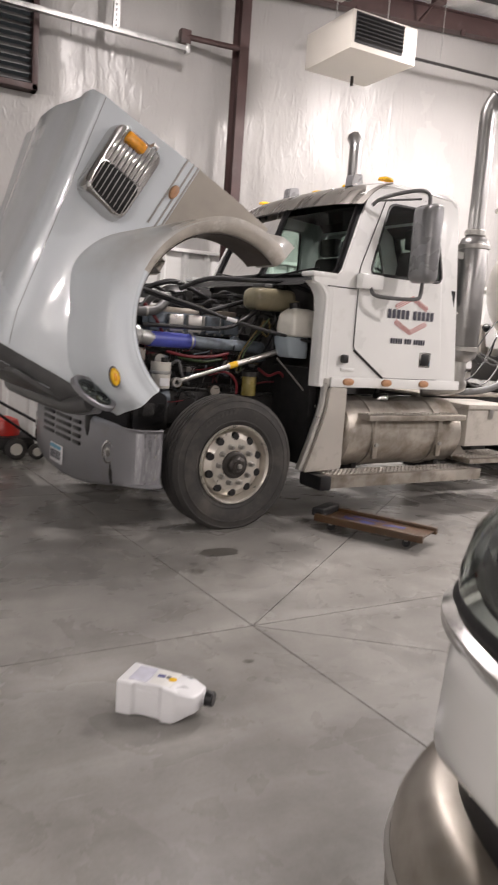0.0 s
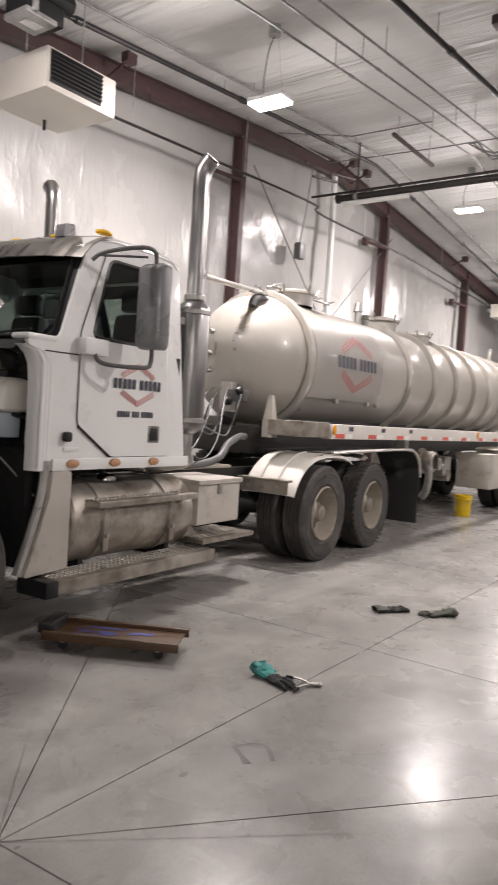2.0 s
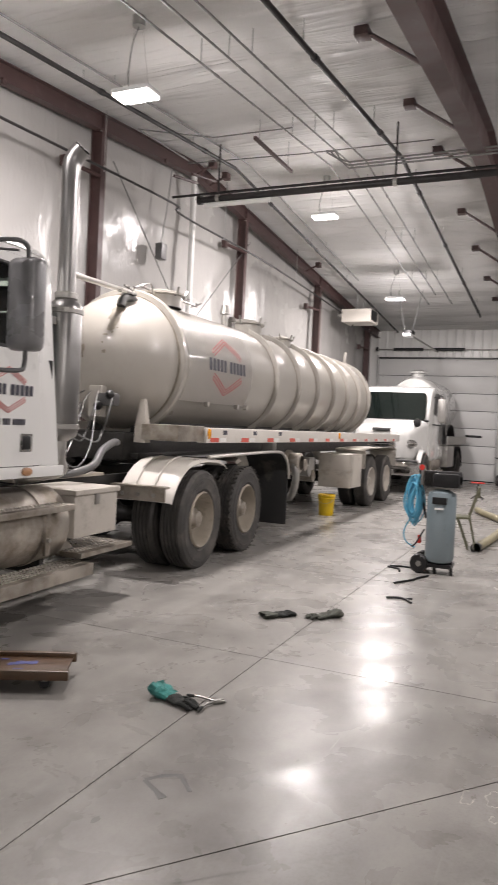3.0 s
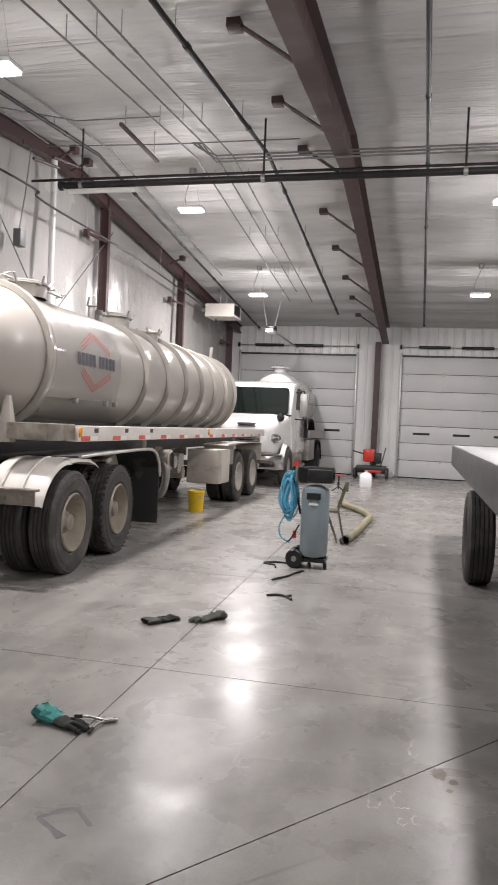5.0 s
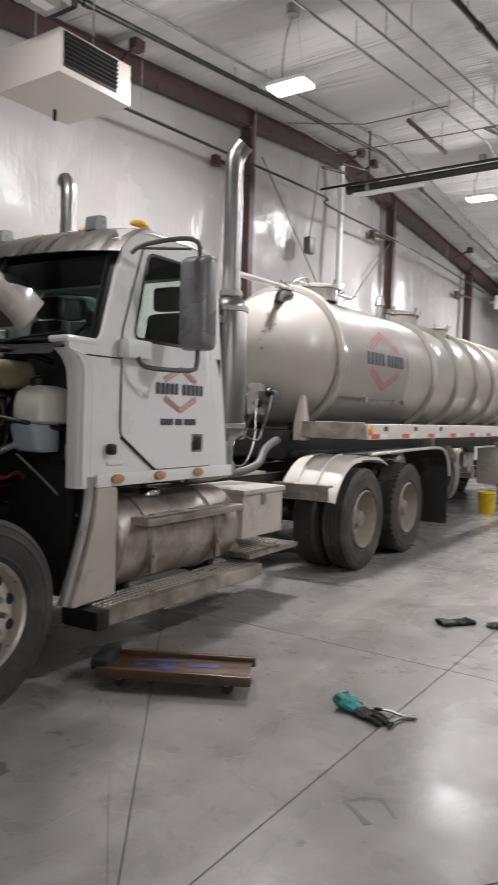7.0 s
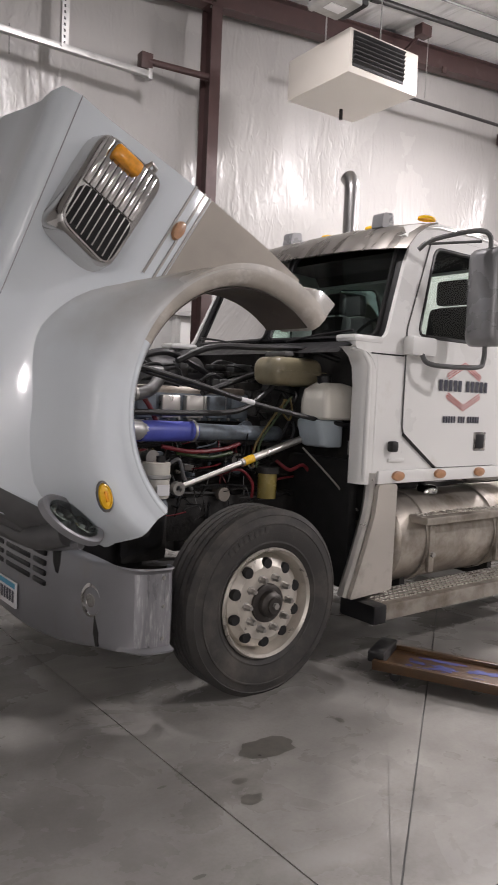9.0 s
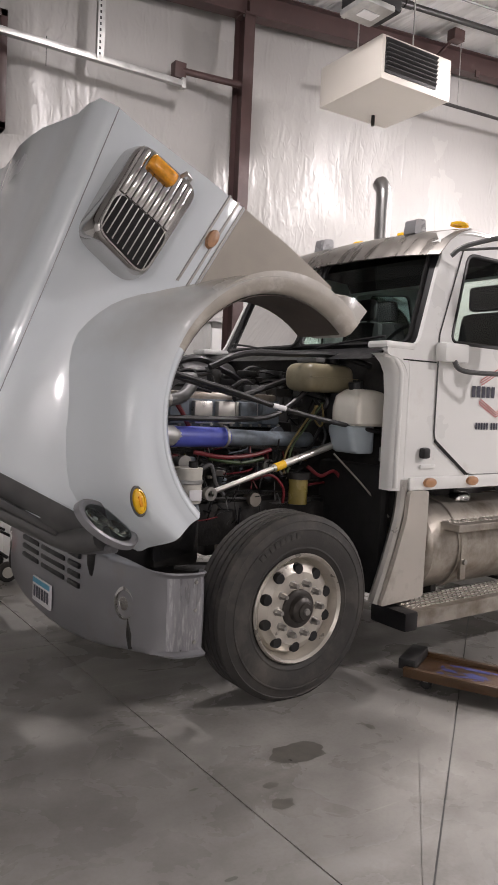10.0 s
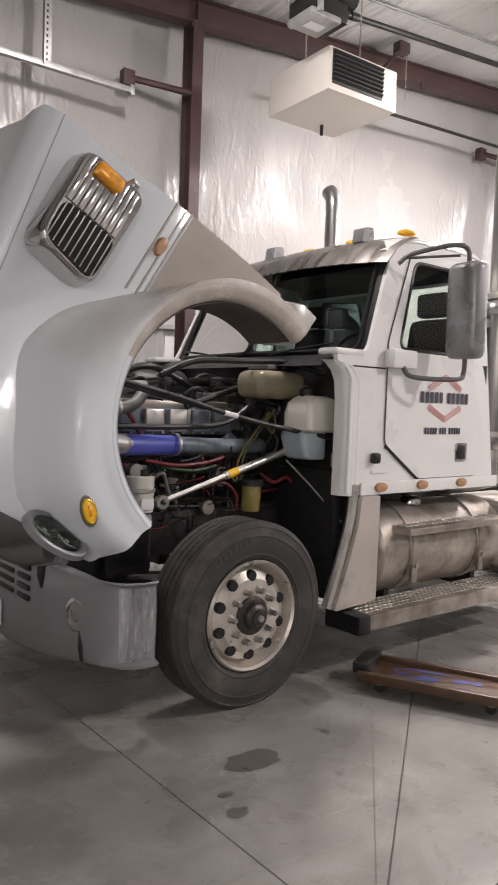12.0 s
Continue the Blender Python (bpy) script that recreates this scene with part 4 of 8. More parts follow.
def dual_wheel(parent, x, side, rimm=None, lugs=0, out=1.08, R=0.515):
    """A pair of tyres with the outer disc dished inwards."""
    y, s = side * out, side
    rim = lathe([(0.305, y + s * 0.12), (0.29, y + s * 0.135), (0.275, y + s * 0.11), (0.262, y - s * 0.02), (0.235, y - s * 0.06), (0.16, y - s * 0.075), (0.145, y - s * 0.06), (0.0, y - s * 0.06)], 48, "y", (x, 0, R))
    w = part("wheel", rim, rimm or RIMD, parent, "dished dusty disc wheel", 30)
    tyre("outer_tyre", (x, y, R), R + 0.005, 0.27, w, lugs=lugs)
    tyre("inner_tyre", (x, y - s * 0.33, R), R + 0.005, 0.27, w, n=40)
    part("axle_hub", lathe([(0.12, y - s * 0.07), (0.115, y + s * 0.03), (0.095, y + s * 0.05), (0.085, y + s * 0.085), (0.05, y + s * 0.1), (0, y + s * 0.1)], 24, "y", (x, 0, R)), ALU, w)
    for k in range(10):
        a = 2 * math.pi * k / 10
        part("lug_nut", lathe([(0.022, 0.0), (0.02, s * 0.03), (0.0, s * 0.035)], 6, "y", (x + math.cos(a) * 0.145, y - s * 0.07, R + math.sin(a) * 0.145)), STEEL, w)
        a += 0.3
        part("hand_hole", lathe([(0, s * 0.002), (0.024, s * 0.006), (0.027, 0)], 12, "y", (x + math.cos(a) * 0.205, y - s * 0.062, R + math.sin(a) * 0.205)), BLACK, w)


# ---- the tractor; x runs rearwards from the steer axle, y to the far side ----
TRUCK = pose(2.215, 6.563, 0, 0, 0, 3.4)
tractor = thing("semi_truck", TRUCK, "white day-cab semi truck with its hood tilted open", "truck")
HINGE = Matrix.Translation((-0.975, 0, 0.85)) @ Matrix.Rotation(math.radians(-60), 4, "Y") @ Matrix.Translation((0.975, 0, -0.85))


def smooth(a, b, x):
    t = min(1, max(0, (x - a) / (b - a)))
    return t * t * (3 - 2 * t)


def lerp_table(table, x):
    for (xa, *va), (xb, *vb) in zip(table, table[1:]):
        if x <= xb:
            t = max(0, (x - xa) / (xb - xa))
            return [p + (q - p) * t for p, q in zip(va, vb)]
    return table[-1][1:]


HOOD = [(-1.03, 1.52, 0.60, 0.72, 0.80), (-1.0, 1.62, 0.64, 0.78, 0.90), (-0.92, 1.70, 0.67, 0.82, 0.97), (-0.67, 1.79, 0.70, 0.88, 1.02), (0.06, 1.92, 0.77, 0.96, 1.04), (0.5, 2.01, 0.84, 1.0, 1.06), (0.84, 2.08, 0.90, 1.03, 1.08)]


TANGREY = mat("tan_grey_hood_side", (0.40, 0.365, 0.315), 0.42, var=0.1, scale=4, coat=0.15, dirt=((0.5, 0.47, 0.42), 0.3, 5))


def hood_half(x, z):
    """Half-width of the hood's side at a station and height."""
    top, sh, mid, low = lerp_table(HOOD, x)
    return sh + (mid - sh) * (1 - smooth(1.2, top - 0.12, z)) + (low - mid) * smooth(1.3, 0.75, z)


def hood():
    """The hood, modelled closed in the truck's frame and swung forward about its front hinge."""
    # station x: top height, shoulder half-width, half-width at the trim line, bottom half-width
    tab = HOOD
    xs = [-1.03, -1.022, -1.01] + steps(-1.0, 0.84, 0.05)
    secs = []
    for x in xs:
        top, sh, mid, low = lerp_table(tab, x)
        arch = 0.52 + math.sqrt(max(0, 0.70**2 - x * x)) if abs(x) < 0.70 else 0
        bot = max(arch, 0.55 if x > 0.3 else 0.80 + 0.15 * smooth(-0.7, -1.03, x))
        q = smooth(-0.7, 0.7, x)
        half = [(0, top + 0.01 * q), (sh * 0.22, top + 0.005 * q), (sh * 0.45, top - 0.003 - 0.02 * q), (sh * 0.65, top - 0.008 - 0.034 * q), (sh * 0.8, top - 0.012 - 0.022 * q), (sh * 0.94, top - 0.045), (sh, top - 0.12)]
        z1 = top - 0.12
        for k in range(1, 9):
            z = z1 + (bot - z1) * k / 8
            half.append((sh + (mid - sh) * (1 - smooth(1.2, z1, z)) + (low - mid) * smooth(1.3, 0.75, z), z))
        secs.append([(x, -y, z) for y, z in half[::-1]] + [(x, y, z) for y, z in half[1:]])
    h = part("hood", thick(loft(secs), 0.012), HOODP, tractor, "glossy white tilted hood", 50)
    h.matrix_basis = HINGE
    fan = [(-14, 0.845), (-6, 0.83), (4, 0.755), (26, 0.735), (50, 0.745), (77, 0.80), (100, 0.93), (124, 1.0), (141, 1.05), (155, 0.99), (166, 0.93)]
    for s in (-1, 1):
        # wheel arch fender, swept round the axle, fuller towards the headlight
        rows = []
        for k in range(49):
            d = -14 + k * 180 / 48
            a = math.radians(d)
            (out,) = lerp_table(fan, d)
            front = smooth(95, 160, d)
            rear = smooth(28, -12, d)
            w = out - 0.72
            pr = [(0.655, 0.90), (0.650, 1.12), (0.654, 1.155), (0.668, 1.178), (0.69, 1.186), (0.72, 1.188 - 0.02 * front)]
            crown = 1.188 - 0.02 * front
            for q in (0.12, 0.25, 0.38, 0.5, 0.62, 0.75, 0.88, 1.0):
                r = 0.72 + (w + 0.10 * smooth(60, 90, d) * (1 - smooth(95, 122, d))) * q
                base = hood_half(r * math.cos(a), 0.52 + r * math.sin(a)) - 0.004
                bold = smooth(92, 125, d)
                fall = (smooth(0.0, 1.0, q) * (1 - bold) + smooth(0.4, 1.0, q) * bold) * (1 - rear) + rear * 0.1 * q
                pr.append((r, crown + (min(base, crown) - crown) * fall))
            pr.append((pr[-1][0] + 0.012, min(0.95, pr[-1][1] - 0.03) if rear < 0.5 else pr[-1][1] - 0.12))
            rows.append([(max(r * math.cos(a), -1.02 - 0.01 * (1.2 - y)), s * y, 0.52 + r * math.sin(a)) for r, y in pr])
        fd = part("fender", thick(loft(rows), 0.01 * s), HOODD, h, "flared wheel-arch fender with a tan-grey, worn rear", 60)
        tip = bmesh.new()
        tip.faces.new([tip.verts.new(p) for p in rows[0]])
        part("end_flange", thick(tip, 0.008), FENDIN, fd, "flat scuffed end of the fender")
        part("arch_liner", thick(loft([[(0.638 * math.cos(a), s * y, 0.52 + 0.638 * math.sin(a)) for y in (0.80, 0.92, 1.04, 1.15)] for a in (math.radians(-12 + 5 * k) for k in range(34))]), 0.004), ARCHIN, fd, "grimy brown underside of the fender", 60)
        for d0, d1, lipm, lab in ((-14.3, 92, FENDIN, "scuffed grey-tan arch lip"), (92, 166.3, HOODP, "white front arch lip")):
            rows2 = []
            for k in range(29):
                d = d0 + k * (d1 - d0) / 28
                a = math.radians(d)
                rear = smooth(120, 10, d)
                rows2.append([(r * math.cos(a), s * y, 0.52 + r * math.sin(a)) for r, y in ((0.645, 0.92), (0.642, 1.12), (0.646, 1.172), (0.672, 1.197), (0.684 + 0.04 * rear, 1.199), (0.69 + 0.075 * rear, 1.1925))])
            part("arch_lip", loft(rows2), lipm, h, lab, 60)
    for s in (-1, 1):
        def slab(a, b, m, base=0.98):
            lo, hi = sorted((s * (base + a), s * (base + b)))
            return lo, hi

        secs = []
        for dy, g in ((0.86, 0.02), (0.95, 0.014), (1.0, 0.008), (1.02, 0.0), (1.025, -0.008)):
            q = rounded([(0.19 - g, 1.47 - g), (0.74 + g, 1.45 - g), (0.735 + g, 1.81 + g), (0.23 - g, 1.79 + g)], 0.09, 5)
            secs.append([(x, s * dy, z) for x, z in q])
        part("intake_surround", loft(secs, caps=True, ring=True), CHROME, h, "raised bright intake surround", 50)
        q = rounded([(0.197, 1.477), (0.733, 1.457), (0.728, 1.803), (0.237, 1.783)], 0.075, 5)
        fr = part("intake_grille", loft([[(x, s * d, z) for x, z in q] for d in (1.02, 1.034)], caps=True, ring=True), CHROME, h, "chrome side intake grille", 40)
        part("intake_void", loft([[(x, s * d, z) for x, z in rounded([(0.207, 1.488), (0.452, 1.478), (0.452, 1.785), (0.246, 1.772)], 0.06, 4)] for d in (1.03, 1.037)], caps=True, ring=True), VOID, fr, "black open louver slots")
        for k in range(9):
            z = 1.497 + k * 0.033
            lo, hi = slab(0.052, 0.064, 0)
            part("bar", box(0.222 + 0.004 * k, 0.448, *sorted((s * 1.036, s * 1.039)), z, z + 0.006, 0.001), STEEL, fr)
            part("chrome_fin", box(0.455, 0.722 - 0.002 * abs(k - 4), lo, hi + 0.004, z - 0.008, z + 0.0235, 0.006), CHROME, fr)
        tl = part("turn_lamp", box(-0.036, 0.036, 0, 0.05, -0.078, 0.078, 0.022, seg=3), AMBER, fr, "amber turn lamp")
        tl.matrix_basis = Matrix.Translation((0.67, s * 1.03, 1.665)) @ Matrix.Diagonal((1, s, 1, 1))
        part("lamp_stay", tube([(0.70, s * 1.0, 1.58), (0.745, s * 1.06, 1.56), (0.76, s * 1.02, 1.52), (0.72, s * 1.0, 1.52)], 0.012, 8), STEEL, fr)
        for z in (1.20, 1.235, 1.29):
            rows = [[(x, s * (hood_half(x, z + dz) + d), z + dz) for dz, d in ((0, -0.004), (0.002, 0.006), (0.012, 0.006), (0.014, -0.004))] for x in steps(0.32, 0.845, 0.05)]
            part("trim_strip", loft(rows), STEEL, h, "thin metal trim strip")
        mk = part("side_marker", lathe([(0.05, 0), (0.045, 0.02), (0, 0.028)], 20, "y"), AMBERD, h, "amber side marker")
        mk.matrix_basis = Matrix.Translation((0.60, s * (hood_half(0.6, 1.262) + 0.002), 1.262)) @ Matrix.Diagonal((1.1, s, 0.62, 1))
        mk = part("fender_marker", lathe([(0.062, 0), (0.058, 0.016), (0.05, 0.018), (0.048, 0.012), (0, 0.02)], 24, "y"), YELLOWL, h, "yellow oval fender marker lamp")
        mk.matrix_basis = Matrix.Translation((-0.735, s * 1.18, 1.005)) @ Matrix.Rotation(-s * math.radians(8), 4, "Z") @ Matrix.Rotation(math.radians(-42), 4, "Y") @ Matrix.Diagonal((1.0, s, 0.54, 1))
        part("marker_slot", box(-0.026, 0.026, 0.016, 0.024, -0.014, 0.014, 0.004), AMBER, mk)
        part("marker_bezel", lathe([(0.075, -0.004), (0.074, 0.006), (0.066, 0.008), (0.062, 0.004)], 24, "y"), DARKPL, mk)
        hl = part("headlight", lathe([(0.17, -0.06), (0.165, 0.0), (0.15, 0.012), (0.128, -0.006), (0.122, -0.1), (0, -0.1)], 32, "y"), BUMPERM, h, "oval headlight with a bright reflector in a dark grey housing")
        hl.matrix_basis = Matrix.Translation((-0.875, s * 1.05, 1.02)) @ Matrix.Rotation(-s * math.radians(52), 4, "Z") @ Matrix.Diagonal((0.7, 0.5 * s, 1.08, 1))
        for dz in (-0.058, 0.06):
            cup = part("bulb_cup", lathe([(0.064, -0.09), (0.064, -0.01), (0.058, -0.004), (0.052, -0.02), (0.03, -0.07), (0, -0.08)], 24, "y", (0, 0, dz)), CHROME, hl, "bright reflector cup")
            part("bulb", lathe([(0.012, -0.08), (0.012, -0.03), (0, -0.022)], 12, "y", (0, 0, dz)), WHITEPL, cup)
        part("lens", lathe([(0.13, 0.0), (0.09, 0.014), (0.0, 0.02)], 32, "y"), CLEARG, hl)
        part("hood_seam", tube([(x, s * (lerp_table(tab, x)[1] + 0.003), lerp_table(tab, x)[0] - 0.13) for x in steps(-0.95, 0.84, 0.1)], 0.0024, 5), BUMPERM, h, "thin panel seam")
    rows = []
    for x in (-1.042, -1.036, -1.025, -1.01, -0.98, -0.94, -0.90):
        top, sh, mid, low = lerp_table(tab, max(x, -1.03))
        half = [(0, top), (sh * 0.45, top - 0.003), (sh * 0.8, top - 0.012), (sh * 0.94, top - 0.045), (sh, top - 0.12)]
        half += [(hood_half(max(x, -1.03), z), z) for z in (top - 0.2, top - 0.3, 1.2, 1.1, 1.02, 0.96)]
        half = [(y * 1.008 + (0.004 if y else 0), z + 0.007) for y, z in half]
        rows.append([(x, -y, z) for y, z in half[::-1]] + [(x, y, z) for y, z in half[1:]])
    part("nose_surround", loft(rows), DARKPL, h, "dark grey grille surround along the nose", 60)
    for s in (-1, 1):
        # tan-grey lower side behind the wheel arch
        cols = []
        for x in steps(0.33, 0.843, 0.04):
            low = 0.53 + math.sqrt(max(0.0, 0.735**2 - x * x))
            low = min(low, 1.19)
            cols.append([(x, s * (hood_half(x, z) + 0.003), z) for z in (1.196 + (low - 1.196) * k / 5 for k in range(6))])
        part("lower_side", loft(cols), TANGREY, h, "tan-grey lower hood side behind the arch", 60)
    part("nose_panel", box(-1.045, -1.0, -0.78, 0.78, 0.98, 1.50, 0.03), DARKPL, h, "dark front grille panel")
    part("nose_trim", tube([(-0.97, -1.06, 0.93), (-1.04, -0.84, 0.96), (-1.06, -0.5, 0.99), (-1.06, 0, 1.0), (-1.06, 0.5, 0.99), (-1.04, 0.84, 0.96), (-0.97, 1.06, 0.93)], 0.022, 8), BUMPERM, h, "grey trim along the nose")
    part("nose_band", hose([(-0.95, -1.0, 0.99), (-1.02, -0.84, 1.03), (-1.035, -0.5, 1.05), (-1.04, 0, 1.06), (-1.035, 0.5, 1.05), (-1.02, 0.84, 1.03), (-0.95, 1.0, 0.99)], 0.062, 14), DARKPL, h, "dark grey rounded band under the nose")


hood()


def bumper():
    plan = [(-0.95, 0.0), (-0.945, -0.35), (-0.93, -0.62), (-0.90, -0.84), (-0.855, -1.01), (-0.79, -1.115), (-0.71, -1.155), (-0.63, -1.162), (-0.607, -1.15), (-0.60, -1.10)]
    plan = [tuple(p) for p in curve([(x, y, 0) for x, y in plan], 4)]
    full = [(x, -y) for x, y, _ in plan[::-1]][:-1] + [(x, y) for x, y, _ in plan]
    zs = [(0.355, -0.05), (0.365, -0.01), (0.38, 0.0), (0.50, 0.006), (0.62, 0.006), (0.74, 0.0), (0.765, -0.012), (0.77, -0.03)]

    def low(y, z):
        return z + (0.03 if z > 0.6 else -0.11 * (0.62 - z) / 0.26) * (1 - min(1, abs(y)) ** 2)

    bm = loft([[(x - d * (1 - smooth(0.8, 1.15, abs(y))), y + math.copysign(d, y) * smooth(0.8, 1.15, abs(y)), low(y, z)) for x, y in full] for z, d in zs])
    b = part("bumper", thick(bm, 0.01), BUMPERM, tractor, "grey-painted steel front bumper", 50)
    mid = [(x, y) for x, y in full if abs(y) < 0.52]
    part("centre_panel", loft([[(x - d - 0.008, y, low(y, z)) for x, y in mid] for z, d in zs[1:-1]]), DARKPL, b, "darker bumper centre panel with cooling slots")
    for s in (-1, 1):
        pts = [(x, s * abs(y)) for x, y, _ in plan if abs(y) > 1.1]
        part("end_cap", loft([[(x - 0.004, y + s * (d + 0.016), z) for x, y in pts] for z, d in zs[2:-2]]), SCUFF, b, "scuffed bright bumper end")
        fl = part("fog_lamp", lathe([(0.075, -0.012), (0.07, 0.004), (0.055, 0.012), (0.05, 0.0), (0, 0.016)], 24, "x"), CHROME, b, "round fog lamp in a dented recess")
        part("lamp_bowl", lathe([(0.095, -0.004), (0.09, 0.006), (0.075, -0.002), (0.06, -0.02), (0, -0.02)], 24, "x"), BUMPERM, b, "dented bowl round the fog lamp").matrix_basis = Matrix.Translation((-0.886, s * 0.90, 0.585)) @ Matrix.Rotation(-s * math.radians(20), 4, "Z") @ Matrix.Diagonal((-1.0, 1.0, 1.35, 1))
        fl.matrix_basis = Matrix.Translation((-0.893, s * 0.90, 0.57)) @ Matrix.Rotation(-s * math.radians(20), 4, "Z") @ Matrix.Diagonal((-1.2, 1.15, 1.3, 1))
        part("oil_run", tube([(-0.892, s * 0.925, 0.50), (-0.885, s * 0.935, 0.42), (-0.88, s * 0.94, 0.35)], [0.006, 0.02, 0.014], 6), IRON, b)
        for z in (0.42, 0.58, 0.72):
            part("bolt", lathe([(0.011, 0), (0.009, s * 0.006), (0, s * 0.007)], 8, "y", (-0.66, s * 1.182, z)), STEEL, b)
    for r in range(4):
        for p, q in ((-0.46, -0.30), (-0.25, 0.12), (0.17, 0.46)):
            part("slot", box(-0.972, -0.945, p, q, 0.545 + r * 0.055, 0.575 + r * 0.055, 0.01), BLACK, b)
    part("license_plate", box(-0.985, -0.972, -0.09, 0.21, 0.325, 0.475, 0.004), WHITEPL, b, "white license plate with dark marks")
    part("plate_band", box(-0.987, -0.985, -0.08, 0.20, 0.44, 0.47), BLUEL, b)
    for k in range(6):
        part("plate_mark", box(-0.987, -0.985, -0.065 + k * 0.044, -0.035 + k * 0.044, 0.355, 0.425), LOGODARK, b)


bumper()


def chassis():
    for s in (-1, 1):
        part("frame_rail", box(-0.9, 7.7, s * 0.43 - 0.04, s * 0.43 + 0.04, 0.72, 0.98, 0.006), IRON, tractor, "dark steel frame rail")
        steer_wheel(tractor, s)
        for x in (4.70, 6.02):
            dual_wheel(tractor, x, s, lugs=44 if x > 5 else 0, out=1.17, R=0.525)
        part("leaf_spring", hose([(-0.75, s * 0.43, 0.66), (0, s * 0.43, 0.56), (0.75, s * 0.43, 0.68)], 0.045), IRON, tractor)
    part("front_axle", hose([(0, -0.95, 0.5), (0, -0.55, 0.45), (0, 0.55, 0.45), (0, 0.95, 0.5)], 0.065), IRON, tractor)
    for x in (4.70, 6.02):
        part("drive_axle", lathe([(0.08, -0.9), (0.09, -0.3), (0.2, -0.15), (0.2, 0.15), (0.09, 0.3), (0.08, 0.9)], 20, "y", (x, 0, 0.51)), IRON, tractor)
    part("fifth_wheel", box(4.85, 5.75, -0.48, 0.48, 1.06, 1.14, 0.03), IRON, tractor, "greasy black fifth wheel plate")
    part("deck_plate", box(2.5, 3.9, -0.55, 0.55, 0.99, 1.02, 0.004), ALU, tractor, "dusty deck plate behind the cab")
    for x in (1.2, 3.6):
        part("cross_member", box(x, x + 0.15, -0.4, 0.4, 0.75, 0.95), IRON, tractor)


chassis()


def side_y(z, s, off=0.0):
    """Half-width of the cab at a height: upright below the belt, leaning in above it."""
    return s * (1.10 + off - 0.11 * max(0.0, z - 2.0) / 0.8)


def shape_mark(parent, scale, to3d):
    """Six-sided red mark of nested chevrons with a dark word bar across it, laid on a surface."""
    def strip(a, b, w):
        d = (Vector(b) - Vector(a)).normalized()
        n = Vector((-d[1], d[0])) * w / 2
        return [Vector(a) + n, Vector(b) + n, Vector(b) - n, Vector(a) - n]

    for sgn in (1, -1):
        for k in range(3):
            w, r = (0.34 - 0.008 * k) * scale, (0.30 - 0.03 * k) * scale
            pts = [(-w, sgn * (r - 0.155 * scale)), (0, sgn * r), (w, sgn * (r - 0.155 * scale))]
            pts = [(-w, sgn * 0.11 * scale)] + pts + [(w, sgn * 0.11 * scale)] if k == 0 else pts
            bm = bmesh.new()
            for a, b in zip(pts, pts[1:]):
                q = strip(a, b, 0.014 * scale)
                n = 4
                top = [to3d(*(q[0].lerp(q[1], i / n))) for i in range(n + 1)]
                low = [to3d(*(q[3].lerp(q[2], i / n))) for i in range(n + 1)]
                loft([top, low], bm)
            part("decal_chevron", bm, LOGORED, parent)


def word_bar(parent, u0, u1, v, h, groups, to3d, name="decal_bar"):
    """A line of writing as plain dark bars, one a character."""
    n = sum(groups) + 0.7 * (len(groups) - 1)
    w = (u1 - u0) / n
    u = u0
    for g in groups:
        for _ in range(g):
            q = [(u + w * 0.1, v - h / 2), (u + w * 0.8, v - h / 2), (u + w * 0.8, v + h / 2), (u + w * 0.1, v + h / 2)]
            bm = bmesh.new()
            bm.faces.new([bm.verts.new(to3d(*p)) for p in q])
            part(name, bm, LOGODARK, parent)
            u += w
        u += w * 0.7


